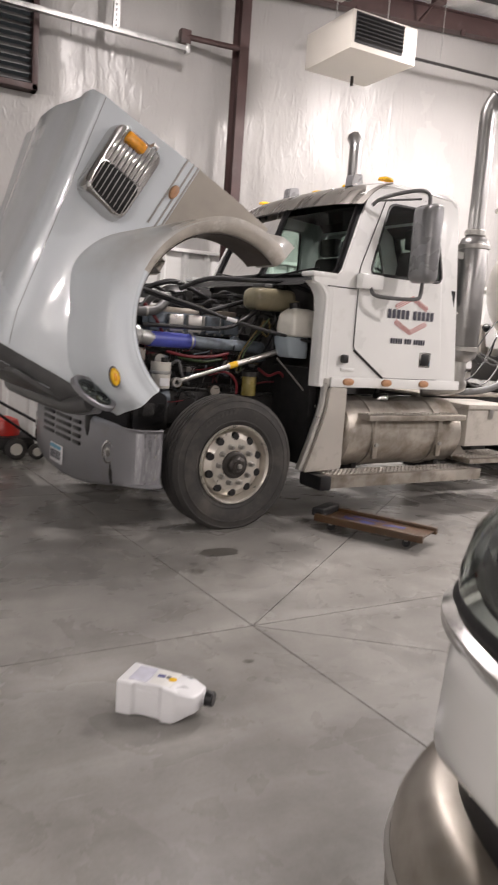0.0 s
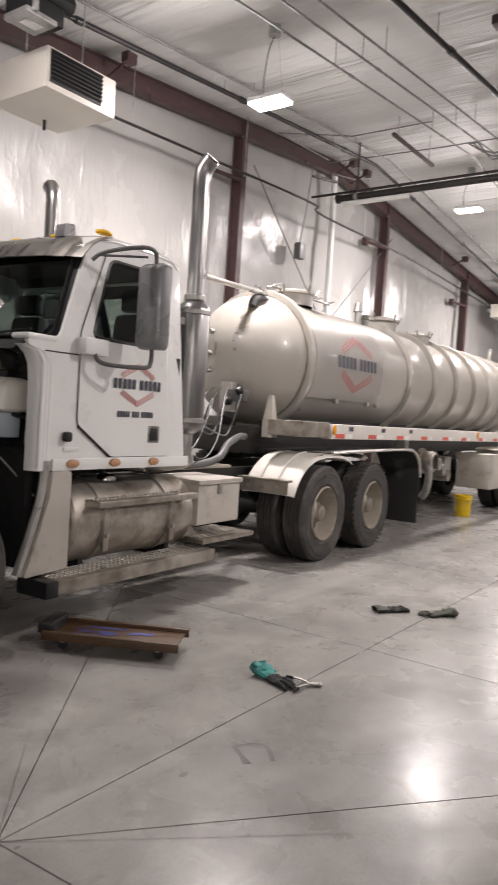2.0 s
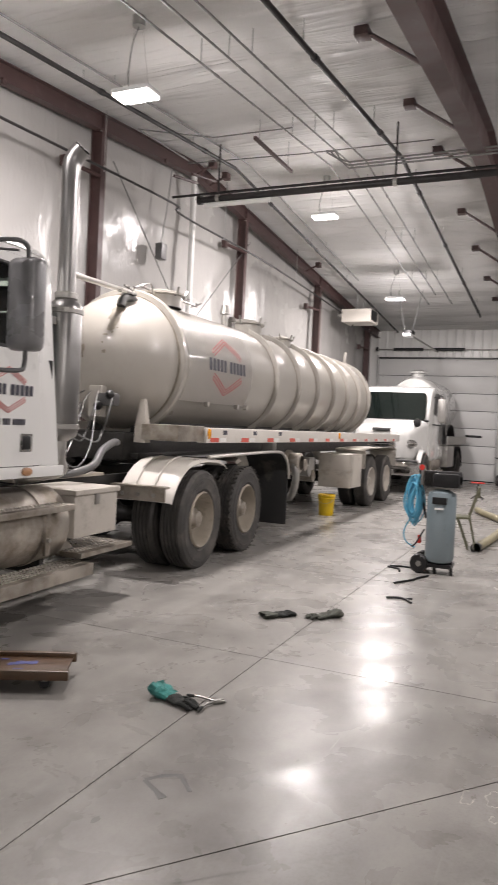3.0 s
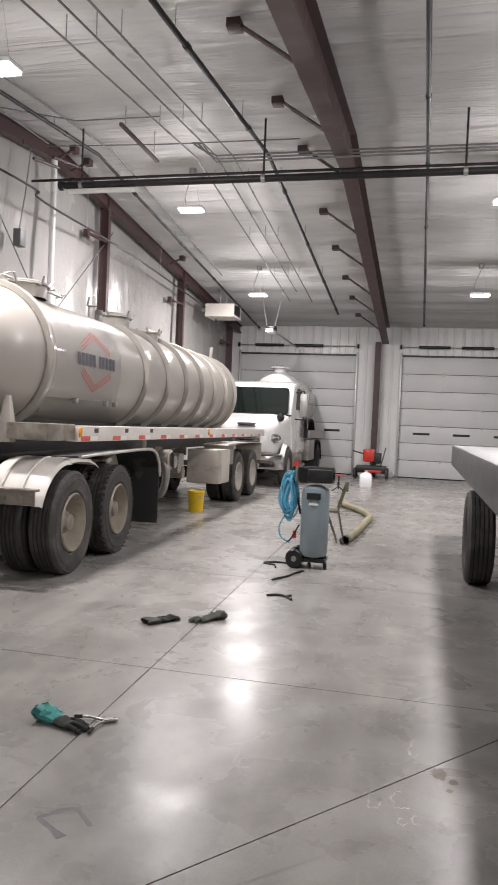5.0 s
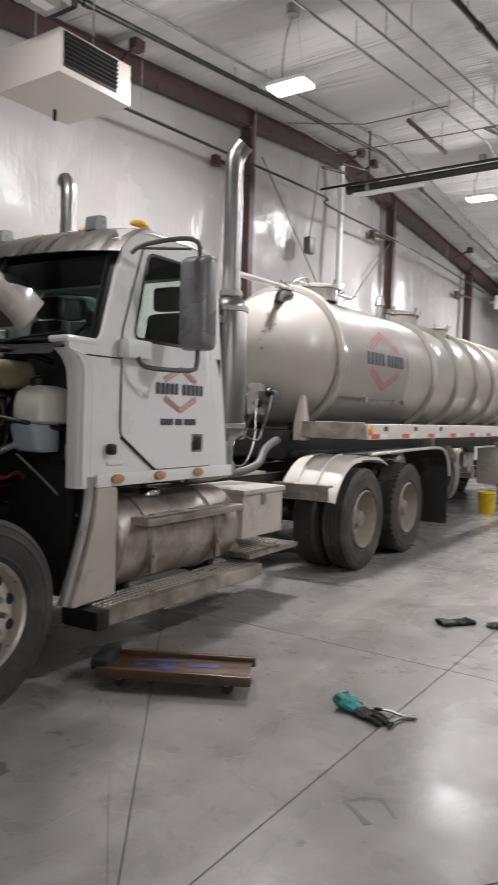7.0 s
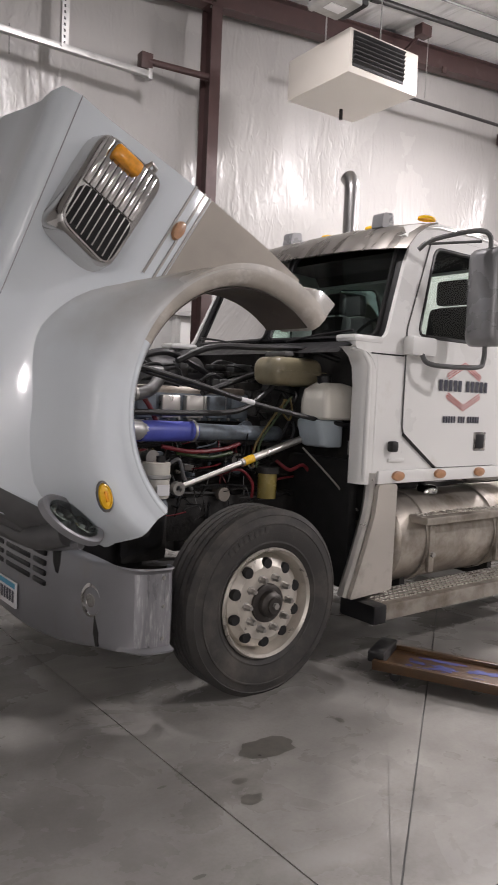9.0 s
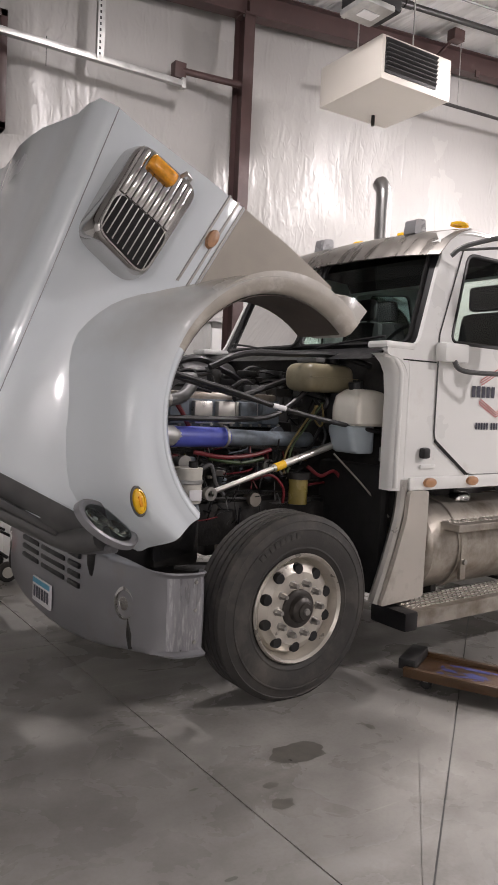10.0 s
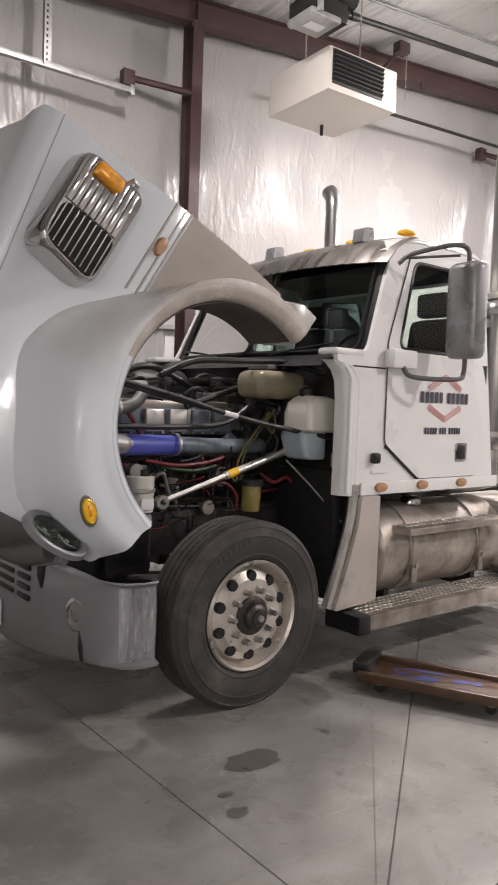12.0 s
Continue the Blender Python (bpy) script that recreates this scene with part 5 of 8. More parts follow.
def cab():
    side = rounded([(0.86, 1.10), (0.86, 1.80), (0.80, 1.90), (0.66, 1.93), (0.66, 1.985), (0.93, 2.0), (1.22, 2.68), (1.36, 2.80), (2.16, 2.81), (2.27, 2.74), (2.36, 1.10)], 0.06, 3)
    win = rounded([(1.215, 2.03), (1.44, 2.64), (2.0, 2.64), (2.06, 2.03)], 0.07, 4)
    door = rounded([(1.114, 1.42), (1.46, 1.19), (2.14, 1.19), (2.12, 2.715), (1.43, 2.715), (1.115, 2.06)], 0.05, 4)
    dwin = rounded([(1.22, 2.04), (1.445, 2.635), (1.995, 2.635), (2.055, 2.04)], 0.07, 4)
    body = None
    for s in (-1, 1):
        sp = part("cab_side", plate(side, [win], lambda x, z: (x, side_y(z, s), z), 0.03), PAINT, tractor, "white painted cab side")
        body = body or sp
        d = part("door", plate(door, [dwin], lambda x, z: (x, side_y(z, s, 0.0), z), 0.012 * s), PAINT, tractor, "closed white cab door with a red and dark decal")
        part("door_gap", tube([(x, side_y(z, s, 0.005), z) for x, z in door], 0.0052, 6, closed=True), DARKPL, d)
        part("lower_gap", tube([(1.125, s * 1.106, 1.41), (1.46, s * 1.106, 1.187)], 0.011, 6), BLACK, d)
        part("window_seal", tube([(x, side_y(z, s, 0.006), z) for x, z in dwin], 0.015, 6, closed=True), BLACK, d)
        g = part("window_pane", plate(dwin, [], lambda x, z: (x, side_y(z, s, -0.004), z), 0), CLEARG, d)
        g.visible_shadow = False
        part("handle_recess", box(1.865, 2.0, *sorted((s * 1.108, s * 1.117)), 1.295, 1.425, 0.008), CHROME, d, "chrome-framed recessed door handle")
        part("handle_paddle", box(1.885, 1.98, *sorted((s * 1.112, s * 1.121)), 1.31, 1.41, 0.006), BLACK, d)
        lay = lambda u, v, s=s: (1.72 + u, s * 1.1145, 1.735 + v)
        shape_mark(d, 0.54, lay)
        word_bar(d, -0.275, 0.275, 0.0, 0.075, (5, 5), lambda u, v: (1.72 + u, s * 1.1155, 1.737 + v))
        word_bar(d, -0.205, 0.205, 0.0, 0.045, (5, 3, 5), lambda u, v: (1.71 + u, s * 1.1155, 1.51 + v))
        belt = part("belt_trim", box(0.90, 2.40, *sorted((s * 1.10, s * 1.122)), 1.10, 1.185, 0.012), PAINT, tractor, "narrow belt moulding with marker lamps")
        for x in (1.075, 1.495, 1.935):
            mk = part("marker_lamp", lathe([(0.045, 0), (0.042, 0.02), (0, 0.032)], 20, "y"), AMBERD, belt, "dusty amber marker lamp")
            mk.matrix_basis = Matrix.Translation((x, s * 1.12, 1.148)) @ Matrix.Diagonal((1.25, s, 0.7, 1))
        # cowl corner: rounded step and two upright ribs
        part("cowl_corner", box(0.645, 0.90, *sorted((s * 0.94, s * 1.108)), 1.965, 2.01, 0.02), PAINT, tractor)
        col = []
        for z, g in [(1.10, 0.0), (1.4, 0.0), (1.7, 0.0), (1.82, -0.015), (1.88, -0.05), (1.92, -0.10), (1.935, -0.13)]:
            col.append([(0.775 + g, s * 0.98, z), (0.775 + g, s * 1.045, z), (0.785 + g, s * 1.075, z), (0.81 + g, s * 1.092, z), (0.85 + g * 0.5, s * 1.098, z), (0.89, s * 1.099, z)])
        part("front_corner", loft(col), PAINT, tractor, "", 60)
        for g in (0.0, 0.062):
            pts = [(0.805 + g, s * 1.085, 1.12), (0.805 + g, s * 1.085, 1.5), (0.805 + g, s * 1.085, 1.78), (0.79 + g, s * 1.085, 1.85 + g * 0.7), (0.74 + g * 0.6, s * 1.08, 1.91 + g * 0.8), (0.67, s * 1.06, 1.93 + g * 0.6)]
            part("front_rib", hose(pts, 0.017, 10), PAINT, tractor)
        part("cowl_seam", tube([(0.80, s * 1.1, 1.905), (1.10, s * 1.1, 1.905)], 0.0045, 6), BLACK, tractor)
        part("grab_knob", box(0.985, 1.045, *sorted((s * 1.10, s * 1.15)), 1.30, 1.37, 0.018), BLACK, tractor)
        part("nameplate", box(1.0, 1.14, *sorted((s * 1.10, s * 1.112)), 1.235, 1.26, 0.004), PAINT, tractor)
        # lower fairing in front of the fuel tank
        fa = rounded([(0.885, 1.10), (1.055, 1.10), (1.075, 0.42), (0.70, 0.40), (0.80, 0.68), (0.87, 0.92)], 0.02, 3)
        fp = part("step_fairing", plate(fa, [], lambda x, z: (x, s * (1.115 - 0.03 * (1.1 - z)), z), 0.03 * s), SKIRT, tractor, "dusty lower fairing ahead of the fuel tank")
        part("fairing_edge", hose([(0.87, s * 1.085, 1.17), (0.855, s * 1.08, 0.95), (0.785, s * 1.075, 0.70), (0.685, s * 1.07, 0.41)], 0.034), ALU2, fp, "bright curved fairing edge")
        part("fairing_bolt", lathe([(0.028, 0), (0.026, s * 0.012), (0.01, s * 0.02), (0, s * 0.02)], 12, "y", (0.97, s * 1.095, 0.62)), STEEL, fp)
    # roof, stainless visor, rear wall, floor, firewall
    secs = []
    for x, e, c in ((1.20, 2.69, 2.70), (1.32, 2.78, 2.80), (1.5, 2.81, 2.85), (1.9, 2.82, 2.87), (2.18, 2.80, 2.84), (2.27, 2.73, 2.76)):
        secs.append([(x, y, e + (c - e) * (1 - (abs(y) / 1.0) ** 3) - (0.03 if abs(y) > 0.97 else 0)) for y in (-1.005, -0.97, -0.8, -0.4, 0, 0.4, 0.8, 0.97, 1.005)])
    part("roof", thick(loft(secs), 0.02), PAINT, tractor, "white cab roof", 50)
    vis = []
    for q, z, x in ((0, 2.625, 1.06), (0.5, 2.735, 1.16), (0.8, 2.80, 1.26), (1.0, 2.835, 1.36)):
        vis.append([(x + 0.07 * (abs(y) / 1.0) ** 2.2, y, z - 0.03 * (abs(y)) ** 3) for y in (-1.04, -0.95, -0.7, -0.35, 0, 0.35, 0.7, 0.95, 1.04)])
    v = part("sun_visor", thick(loft(vis), 0.008), VISOR, tractor, "stainless sun visor over the windshield", 50)
    for y in (-0.82, -0.5, 0.5, 0.82):
        part("rivet", lathe([(0.012, 0), (0.008, 0.01), (0, 0.01)], 8, "z", (1.22, y, 2.78)), STEEL, v)
    for y in (-0.93, -0.45, 0.0, 0.45, 0.93):
        c = part("clearance_lamp", lathe([(0.05, 0), (0.046, 0.026), (0.026, 0.044), (0, 0.048)], 18, "z"), YELLOWL, tractor, "amber cab clearance lamp")
        c.matrix_basis = Matrix.Translation((1.45, y, 2.835)) @ Matrix.Diagonal((1.5, 1, 0.62, 1))
    for y in (-0.62, 0.33):
        q = [(1.30, 2.80), (1.42, 2.82), (1.41, 2.915), (1.315, 2.905)]
        h = part("roof_horn_cover", loft([[(x, y + d, z) for x, z in rounded(q, 0.02, 3)] for d in (-0.05, 0.05)], caps=True, ring=True), MIRRB, tractor, "small grey roof fitting")
    part("rear_wall", plate([(-1.08, 1.10), (1.08, 1.10), (1.0, 2.74), (-1.0, 2.74)], [rounded([(-0.95, 1.86), (0.95, 1.86), (0.91, 2.62), (-0.91, 2.62)], 0.06, 3)], lambda y, z: (2.36 - 0.055 * (z - 1.1), y, z), 0.02), PAINT, tractor)
    g = part("rear_window", plate(rounded([(-0.95, 1.86), (0.95, 1.86), (0.91, 2.62), (-0.91, 2.62)], 0.06, 3), [], lambda y, z: (2.355 - 0.055 * (z - 1.1), y, z), 0), CLEARG, tractor)
    g.visible_shadow = False
    part("cab_floor", box(0.95, 2.34, -1.07, 1.07, 1.10, 1.16), CABIN, tractor)
    part("firewall", box(0.90, 0.94, -1.04, 1.04, 0.85, 1.93, 0.01), IRON, tractor, "dark engine-side firewall")
    part("cowl_panel", loft([[(0.62, y, 1.90), (0.74, y, 1.955), (0.90 - 0.06 * (1 - abs(y)), y, 1.99)] for y in (-0.99, -0.5, 0, 0.5, 0.99)]), BLACK, tractor, "black cowl below the windshield")
    # windshield in two panes

    def ws(u, v):
        y = u
        xb, xt = 0.86 + 0.075 * abs(y) ** 2, 1.13 + 0.08 * abs(y) ** 2
        return (xb + (xt - xb) * v, y * (1 - 0.05 * v), 1.985 + 0.695 * v)

    part("windshield_frame", plate([(-1.075, -0.02), (1.075, -0.02), (1.055, 1.02), (-1.055, 1.02)], [rounded([(-1.0, 0.045), (-0.025, 0.045), (-0.025, 0.95), (-0.97, 0.95)], 0.07, 3), rounded([(0.025, 0.045), (1.0, 0.045), (0.97, 0.95), (0.025, 0.95)], 0.07, 3)], ws, 0.02), BLACK, tractor, "black windshield surround")
    for s in (-1, 1):
        lp = rounded([(s * 1.0, 0.045), (s * 0.025, 0.045), (s * 0.025, 0.95), (s * 0.97, 0.95)], 0.07, 3)
        us, vs = [s * (0.02 + 0.99 * i / 8) for i in range(9)], [0.03 + 0.93 * i / 3 for i in range(4)]
        g = part("windshield_pane", grid_sheet(us, vs, lambda u, v: (ws(u, v)[0] + 0.012, *ws(u, v)[1:])), TINT, tractor, "tinted windshield pane")
        g.visible_shadow = False
        part("windshield_gasket", tube([(ws(u, v)[0] - 0.004, *ws(u, v)[1:]) for u, v in lp], 0.016, 6, closed=True), BLACK, tractor)
        part("wiper", hose([(0.80, s * 0.30, 1.99), (0.84, s * 0.55, 2.03), (0.88, s * 0.86, 2.06)], 0.008), BLACK, tractor)
    # cab interior
    part("headliner", loft([[(x, y, z) for y in (-0.95, 0.95)] for x, z in ((1.22, 2.60), (1.36, 2.72), (1.7, 2.75), (2.2, 2.72), (2.27, 2.62))]), CABIN, tractor, "dark cab headliner")
    part("rear_trim", box(2.27, 2.29, -1.02, 1.02, 1.15, 1.84), CABIN, tractor)
    for s in (-1, 1):
        part("door_trim", box(0.97, 2.28, *sorted((s * 1.055, s * 1.065)), 1.15, 1.99), CABIN, tractor)
    part("dashboard", box(0.95, 1.32, -1.0, 1.0, 1.66, 2.02, 0.06), CABIN, tractor, "dark dashboard")
    sw = part("steering_wheel", tube([(1.42 + 0.10 * math.sin(a), -0.52 + 0.21 * math.cos(a), 2.03 + 0.18 * math.sin(a)) for a in (k * math.pi / 12 for k in range(24))], 0.014, 8, closed=True), BLACK, tractor)
    part("steering_column", tube([(1.2, -0.52, 1.85), (1.42, -0.52, 2.03)], 0.03, 8), BLACK, sw)
    for y in (-0.66, 0.66):
        st = part("seat", box(1.55, 2.05, y - 0.22, y + 0.22, 1.45, 1.68, 0.06), CABIN, tractor, "dark cloth cab seat")
        bm = box(1.98, 2.12, y - 0.2, y + 0.2, 1.62, 2.35, 0.06)
        for w in bm.verts:
            w.co.x += (w.co.z - 1.62) * 0.16
        part("backrest", bm, CABIN, st)
        part("headrest", box(2.1, 2.2, y - 0.14, y + 0.14, 2.36, 2.55, 0.04), CABIN, st)


cab()


def mirrors():
    for s in (-1, 1):
        y = s * 1.36
        secs = []
        for dx, g in ((-0.075, -0.05), (-0.06, -0.018), (-0.02, 0.0), (0.035, 0.0), (0.05, -0.008)):
            q = rounded([(-0.125 - g, -0.31 - g), (0.125 + g, -0.31 - g), (0.125 + g, 0.31 + g), (-0.125 - g, 0.31 + g)], 0.05, 4)
            secs.append([(1.56 + dx, y + a, 2.30 + b) for a, b in q])
        m = part("side_mirror", loft(secs, caps=True, ring=True), MIRRB, tractor, "grey side mirror housing on a tubular loop", 45)
        part("mirror_glass", loft([[(1.612, y + a, 2.30 + b) for a, b in rounded([(-0.11, -0.29), (0.11, -0.29), (0.11, 0.29), (-0.11, 0.29)], 0.04, 4)], [(1.614, y + a, 2.30 + b) for a, b in rounded([(-0.11, -0.29), (0.11, -0.29), (0.11, 0.29), (-0.11, 0.29)], 0.04, 4)]], caps=True, ring=True), CHROME, m)
        part("upper_arm", hose([(1.19, s * 1.09, 2.58), (1.24, s * 1.16, 2.64), (1.42, s * 1.33, 2.70), (1.53, s * 1.37, 2.69), (1.555, s * 1.37, 2.58)], 0.016), DARKPL, m)
        part("upper_stay", tube([(1.22, s * 1.09, 2.62), (1.47, s * 1.36, 2.64)], 0.009, 8), DARKPL, m)
        part("lower_arm", hose([(1.555, s * 1.37, 2.02), (1.55, s * 1.37, 1.90), (1.50, s * 1.36, 1.855), (1.28, s * 1.26, 1.85), (1.20, s * 1.2, 1.87), (1.18, s * 1.17, 1.93)], 0.016), DARKPL, m)
        part("arm_mount", box(1.08, 1.31, *sorted((s * 1.10, s * 1.19)), 1.91, 2.03, 0.02), PAINT, m, "white mirror arm mount")
        part("antenna_stub", tube([(1.57, y, 2.6), (1.57, y, 2.69)], 0.008, 6), BLACK, m)


mirrors()


def tanks_and_steps():
    for s in (-1, 1):
        r, zc, yc = 0.305, 0.70, s * 0.85
        t = part("fuel_tank", lathe([(0, 1.07), (0.2, 1.075), (r - 0.03, 1.09), (r, 1.12), (r, 2.46), (r - 0.03, 2.49), (0.2, 2.505), (0, 2.51)], 40, "x", (0, yc, zc)), ALU, tractor, "dusty cylindrical aluminium fuel tank")
        for x in (1.40, 2.16):
            part("strap", lathe([(r + 0.004, x - 0.035), (r + 0.012, x - 0.03), (r + 0.012, x + 0.03), (r + 0.004, x + 0.035)], 40, "x", (0, yc, zc)), ALU, t)
            part("strap_bracket", box(x - 0.028, x + 0.028, *sorted((s * 1.145, s * 1.175)), 0.50, 0.86, 0.01), ALU, t)
            part("strap_bolt", lathe([(0.02, 0), (0.018, s * 0.02), (0, s * 0.02)], 8, "y", (x, s * 1.173, 0.62)), STEEL, t)
        part("filler_cap", lathe([(0.075, 0), (0.075, 0.03), (0.06, 0.05), (0, 0.055)], 20, "z", (1.62, s * 0.93, 0.99)), CHROME, t)
        part("filler_stem", tube([(1.60, s * 0.9, 1.02), (1.60, s * 0.9, 1.12)], 0.025, 8), BLACK, t)

        def tread(name, x0, x1, y0, y1, z0, z1, lab):
            st = part(name, box(x0, x1, *sorted((s * y0, s * y1)), z0, z1, 0.012), ALU, tractor, lab)
            bm = bmesh.new()
            for i in range(int((x1 - x0 - 0.06) / 0.045)):
                for j in range(int((y1 - y0 - 0.03) / 0.045)):
                    x, y = x0 + 0.05 + i * 0.045, s * (y0 + 0.035 + j * 0.045)
                    box(x - 0.015, x + 0.015, y - 0.007, y + 0.007, z1 - 0.002, z1 + 0.006, bm=bm)
            tagged(part("tread_pattern", bm, ALU2, st), kind="stuff")
            return st

        tread("upper_step", 1.24, 2.40, 1.05, 1.25, 0.835, 0.885, "aluminium upper step with raised tread")
        lo = tread("lower_step", 0.86, 2.66, 0.98, 1.27, 0.285, 0.385, "long aluminium lower running step")
        part("step_end_pad", box(0.76, 0.875, *sorted((s * 0.98, s * 1.275)), 0.27, 0.39, 0.02), BLACK, lo, "black rubber step end")
        for x in (1.3, 2.3):
            part("step_bracket", box(x, x + 0.05, *sorted((s * 0.6, s * 1.0)), 0.32, 0.45), IRON, lo)
        bb = part("battery_box", box(2.52, 3.16, *sorted((s * 0.62, s * 1.16)), 0.58, 0.93, 0.012), SKIRT, tractor, "dusty white battery box behind the fuel tank")
        part("lid", box(2.50, 3.18, *sorted((s * 0.60, s * 1.18)), 0.93, 0.975, 0.012), SKIRT, bb)
        part("latch", box(2.8, 2.86, *sorted((s * 1.155, s * 1.175)), 0.84, 0.93, 0.005), STEEL, bb)
        part("side_bracket", plate([(3.17, 0.95), (3.2, 0.62), (3.36, 0.5), (3.36, 0.44), (3.14, 0.44)], [], lambda x, z: (x, s * 0.7, z), 0.01), IRON, bb)
        tread("rear_step", 2.55, 3.36, 0.75, 1.22, 0.42, 0.465, "aluminium step below the battery box")
        part("step_riser", plate([(2.45, 0.60), (2.60, 0.60), (2.75, 0.46), (2.55, 0.44)], [], lambda x, z: (x, s * 1.0, z), 0.01), SKIRT, bb)


tanks_and_steps()


def exhausts():
    for s in (-1, 1):
        x, y = 2.60, s * 0.93
        m = part("muffler", lathe([(0.06, 1.36), (0.125, 1.40), (0.14, 1.44), (0.14, 2.44), (0.125, 2.49), (0.07, 2.53)], 32, "z", (x, y, 0)), STACK, tractor, "upright chrome muffler with a heat shield")
        part("upper_band", lathe([(0.142, 2.40), (0.15, 2.405), (0.15, 2.44), (0.142, 2.445)], 32, "z", (x, y, 0)), STEEL, m)
        part("lower_band", lathe([(0.142, 1.46), (0.15, 1.465), (0.15, 1.50), (0.142, 1.505)], 32, "z", (x, y, 0)), STEEL, m)
        part("clamp", lathe([(0.085, 2.52), (0.095, 2.53), (0.095, 2.57), (0.085, 2.58)], 24, "z", (x, y, 0)), STEEL, m)
        part("stack_pipe", hose([(x, y, 2.50), (x, y, 2.9), (x, y, 3.3), (x, y, 3.58), (x + 0.01, y + s * 0.025, 3.68), (x + 0.02, y + s * 0.085, 3.75)], 0.076, 20), STACK, m, "curved chrome exhaust stack")
        # black disc gives the closed pipe end the dark of an open one
        part("stack_mouth", tube([(x + 0.0187, y + s * 0.077, 3.741), (x + 0.0212, y + s * 0.0925, 3.759)], 0.067, 20), VOID, m, "black disc standing in for the dark inside of the stack")
        part("elbow", hose([(x, y, 1.40), (x, y, 1.2), (x + 0.02, y, 1.12), (x - 0.15, y * 0.9, 1.08), (x - 0.3, y * 0.8, 1.06)], 0.055, 16), STEEL, m)
        part("mount", box(2.36, 2.60, y - 0.02, y + 0.02, 2.3, 2.36), STEEL, m)
        bm = bmesh.new()
        for i in range(60):
            z = 1.5 + i * 0.0155
            box(x + 0.148, x + 0.156, y - s * 0.03 - 0.008, y - s * 0.03 + 0.008, z, z + 0.009, bm=bm)
        tagged(part("shield_slots", bm, STEEL, m), kind="stuff")


exhausts()


def rear_fenders():
    for s in (-1, 1):
        for x0, a0, a1, lab in ((4.70, 88, 160, "ribbed aluminium quarter fender over the drive tyres"), (6.02, 112, 100, "aluminium half fender behind the drive tyres")):
            rows = []
            for k in range(21):
                a = math.radians(a0 + (a1 - a0) * k / 20)
                r = 0.62
                rows.append([(x0 + r * math.cos(a) * (1.08 if a > 1.57 else 1.0), s * y, 0.53 + (r + d) * math.sin(a)) for y, d in ((0.60, -0.02), (0.615, 0.01), (0.8, 0.02), (1.05, 0.02), (1.21, 0.008), (1.24, -0.025))])
            f = part("rear_fender", thick(loft(rows), 0.006), FENDW if x0 < 5 else ALU, tractor, lab, 40)
            for y in (0.78, 1.0):
                pts = [(x0 + 0.635 * math.cos(a) * (1.08 if a > 1.57 else 1.0), s * y, 0.545 + 0.638 * math.sin(a)) for a in (math.radians(a0 + (a1 - a0) * k / 20) for k in range(21))]
                part("rib", tube(pts, 0.01, 6), FENDW, f)
        fb = part("fender_bracket", box(3.985, 4.01, *sorted((s * 0.62, s * 1.2)), 0.76, 0.89, 0.006), ALU, tractor, "aluminium fender support plate")
        part("bracket_lip", box(3.95, 4.06, *sorted((s * 0.60, s * 1.22)), 0.89, 0.915, 0.006), ALU, fb)
        for y in (0.72, 0.9, 1.08):
            part("bolt", lathe([(0.022, 3.985), (0.02, 3.968), (0, 3.966)], 8, "x", (0, s * y, 0.82)), STEEL, fb)
        part("fender_flat", thick(loft([[(x, s * y, z + dz) for y, dz in ((0.60, -0.02), (0.615, 0.0), (1.21, 0.0), (1.24, -0.035))] for x, z in ((4.72, 1.168), (4.95, 1.172), (5.2, 1.155), (5.36, 1.12), (5.47, 1.08))]), 0.006), FENDW, tractor, "cream flat top of the drive fender", 40)
        fl = [tuple(p) for p in curve([(4.95, 0, 1.185), (6.0, 0, 1.2), (7.2, 0, 1.205), (7.6, 0, 1.16), (7.82, 0, 1.0), (7.88, 0, 0.8)], 6)]
        part("long_fender", thick(loft([[(x, s * y, z) for x, _, z in fl] for y in (0.6, 1.22)]), 0.006), FLAP, tractor, "black long fender sheet over the rear tyres")
        part("fender_edge", tube([(x, s * 1.225, z + 0.005) for x, _, z in fl], 0.022, 8), ALU2, tractor, "bright fender edge")
        part("mud_flap", box(7.85, 7.87, *sorted((s * 0.60, s * 1.22)), 0.12, 1.05, 0.004), FLAP, tractor, "black rubber mud flap")
        part("inner_flap", box(6.75, 6.77, *sorted((s * 0.62, s * 0.98)), 0.1, 0.75, 0.004), FLAP, tractor)
    # lines behind the cab
    part("suction_hose", hose([(2.55, -0.55, 1.12), (2.85, -0.75, 1.06), (3.2, -0.85, 1.12), (3.45, -0.8, 1.26), (3.8, -0.7, 1.33), (4.2, -0.5, 1.32)], 0.036, 12), DARKPL, tractor, "grey ribbed hose behind the cab")
    for k in range(3):
        y = -0.7 + 0.22 * k
        part("air_line", hose([(2.42, y, 1.9 - 0.05 * k), (2.7, y - 0.05, 1.35), (3.0, y - 0.1, 1.12 + 0.03 * k), (3.4, y, 1.3), (3.9, y * 0.6, 1.75), (4.15, y * 0.4, 1.85)], 0.007, 8), BLACK if k % 3 else DARKPL, tractor)


rear_fenders()


BLUISH = mat("fluid_filled_plastic", (0.36, 0.42, 0.46), 0.35, var=0.06, scale=6)


def bottle(levels, x, y):
    """A moulded container: (height, length, width, shift) levels with rounded corners."""
    return loft([[(x + dx + px, y + py, z) for px, py in rounded([(-l / 2, -w / 2), (l / 2, -w / 2), (l / 2, w / 2), (-l / 2, w / 2)], 0.045, 6)] for z, l, w, dx in levels], caps=True, ring=True)


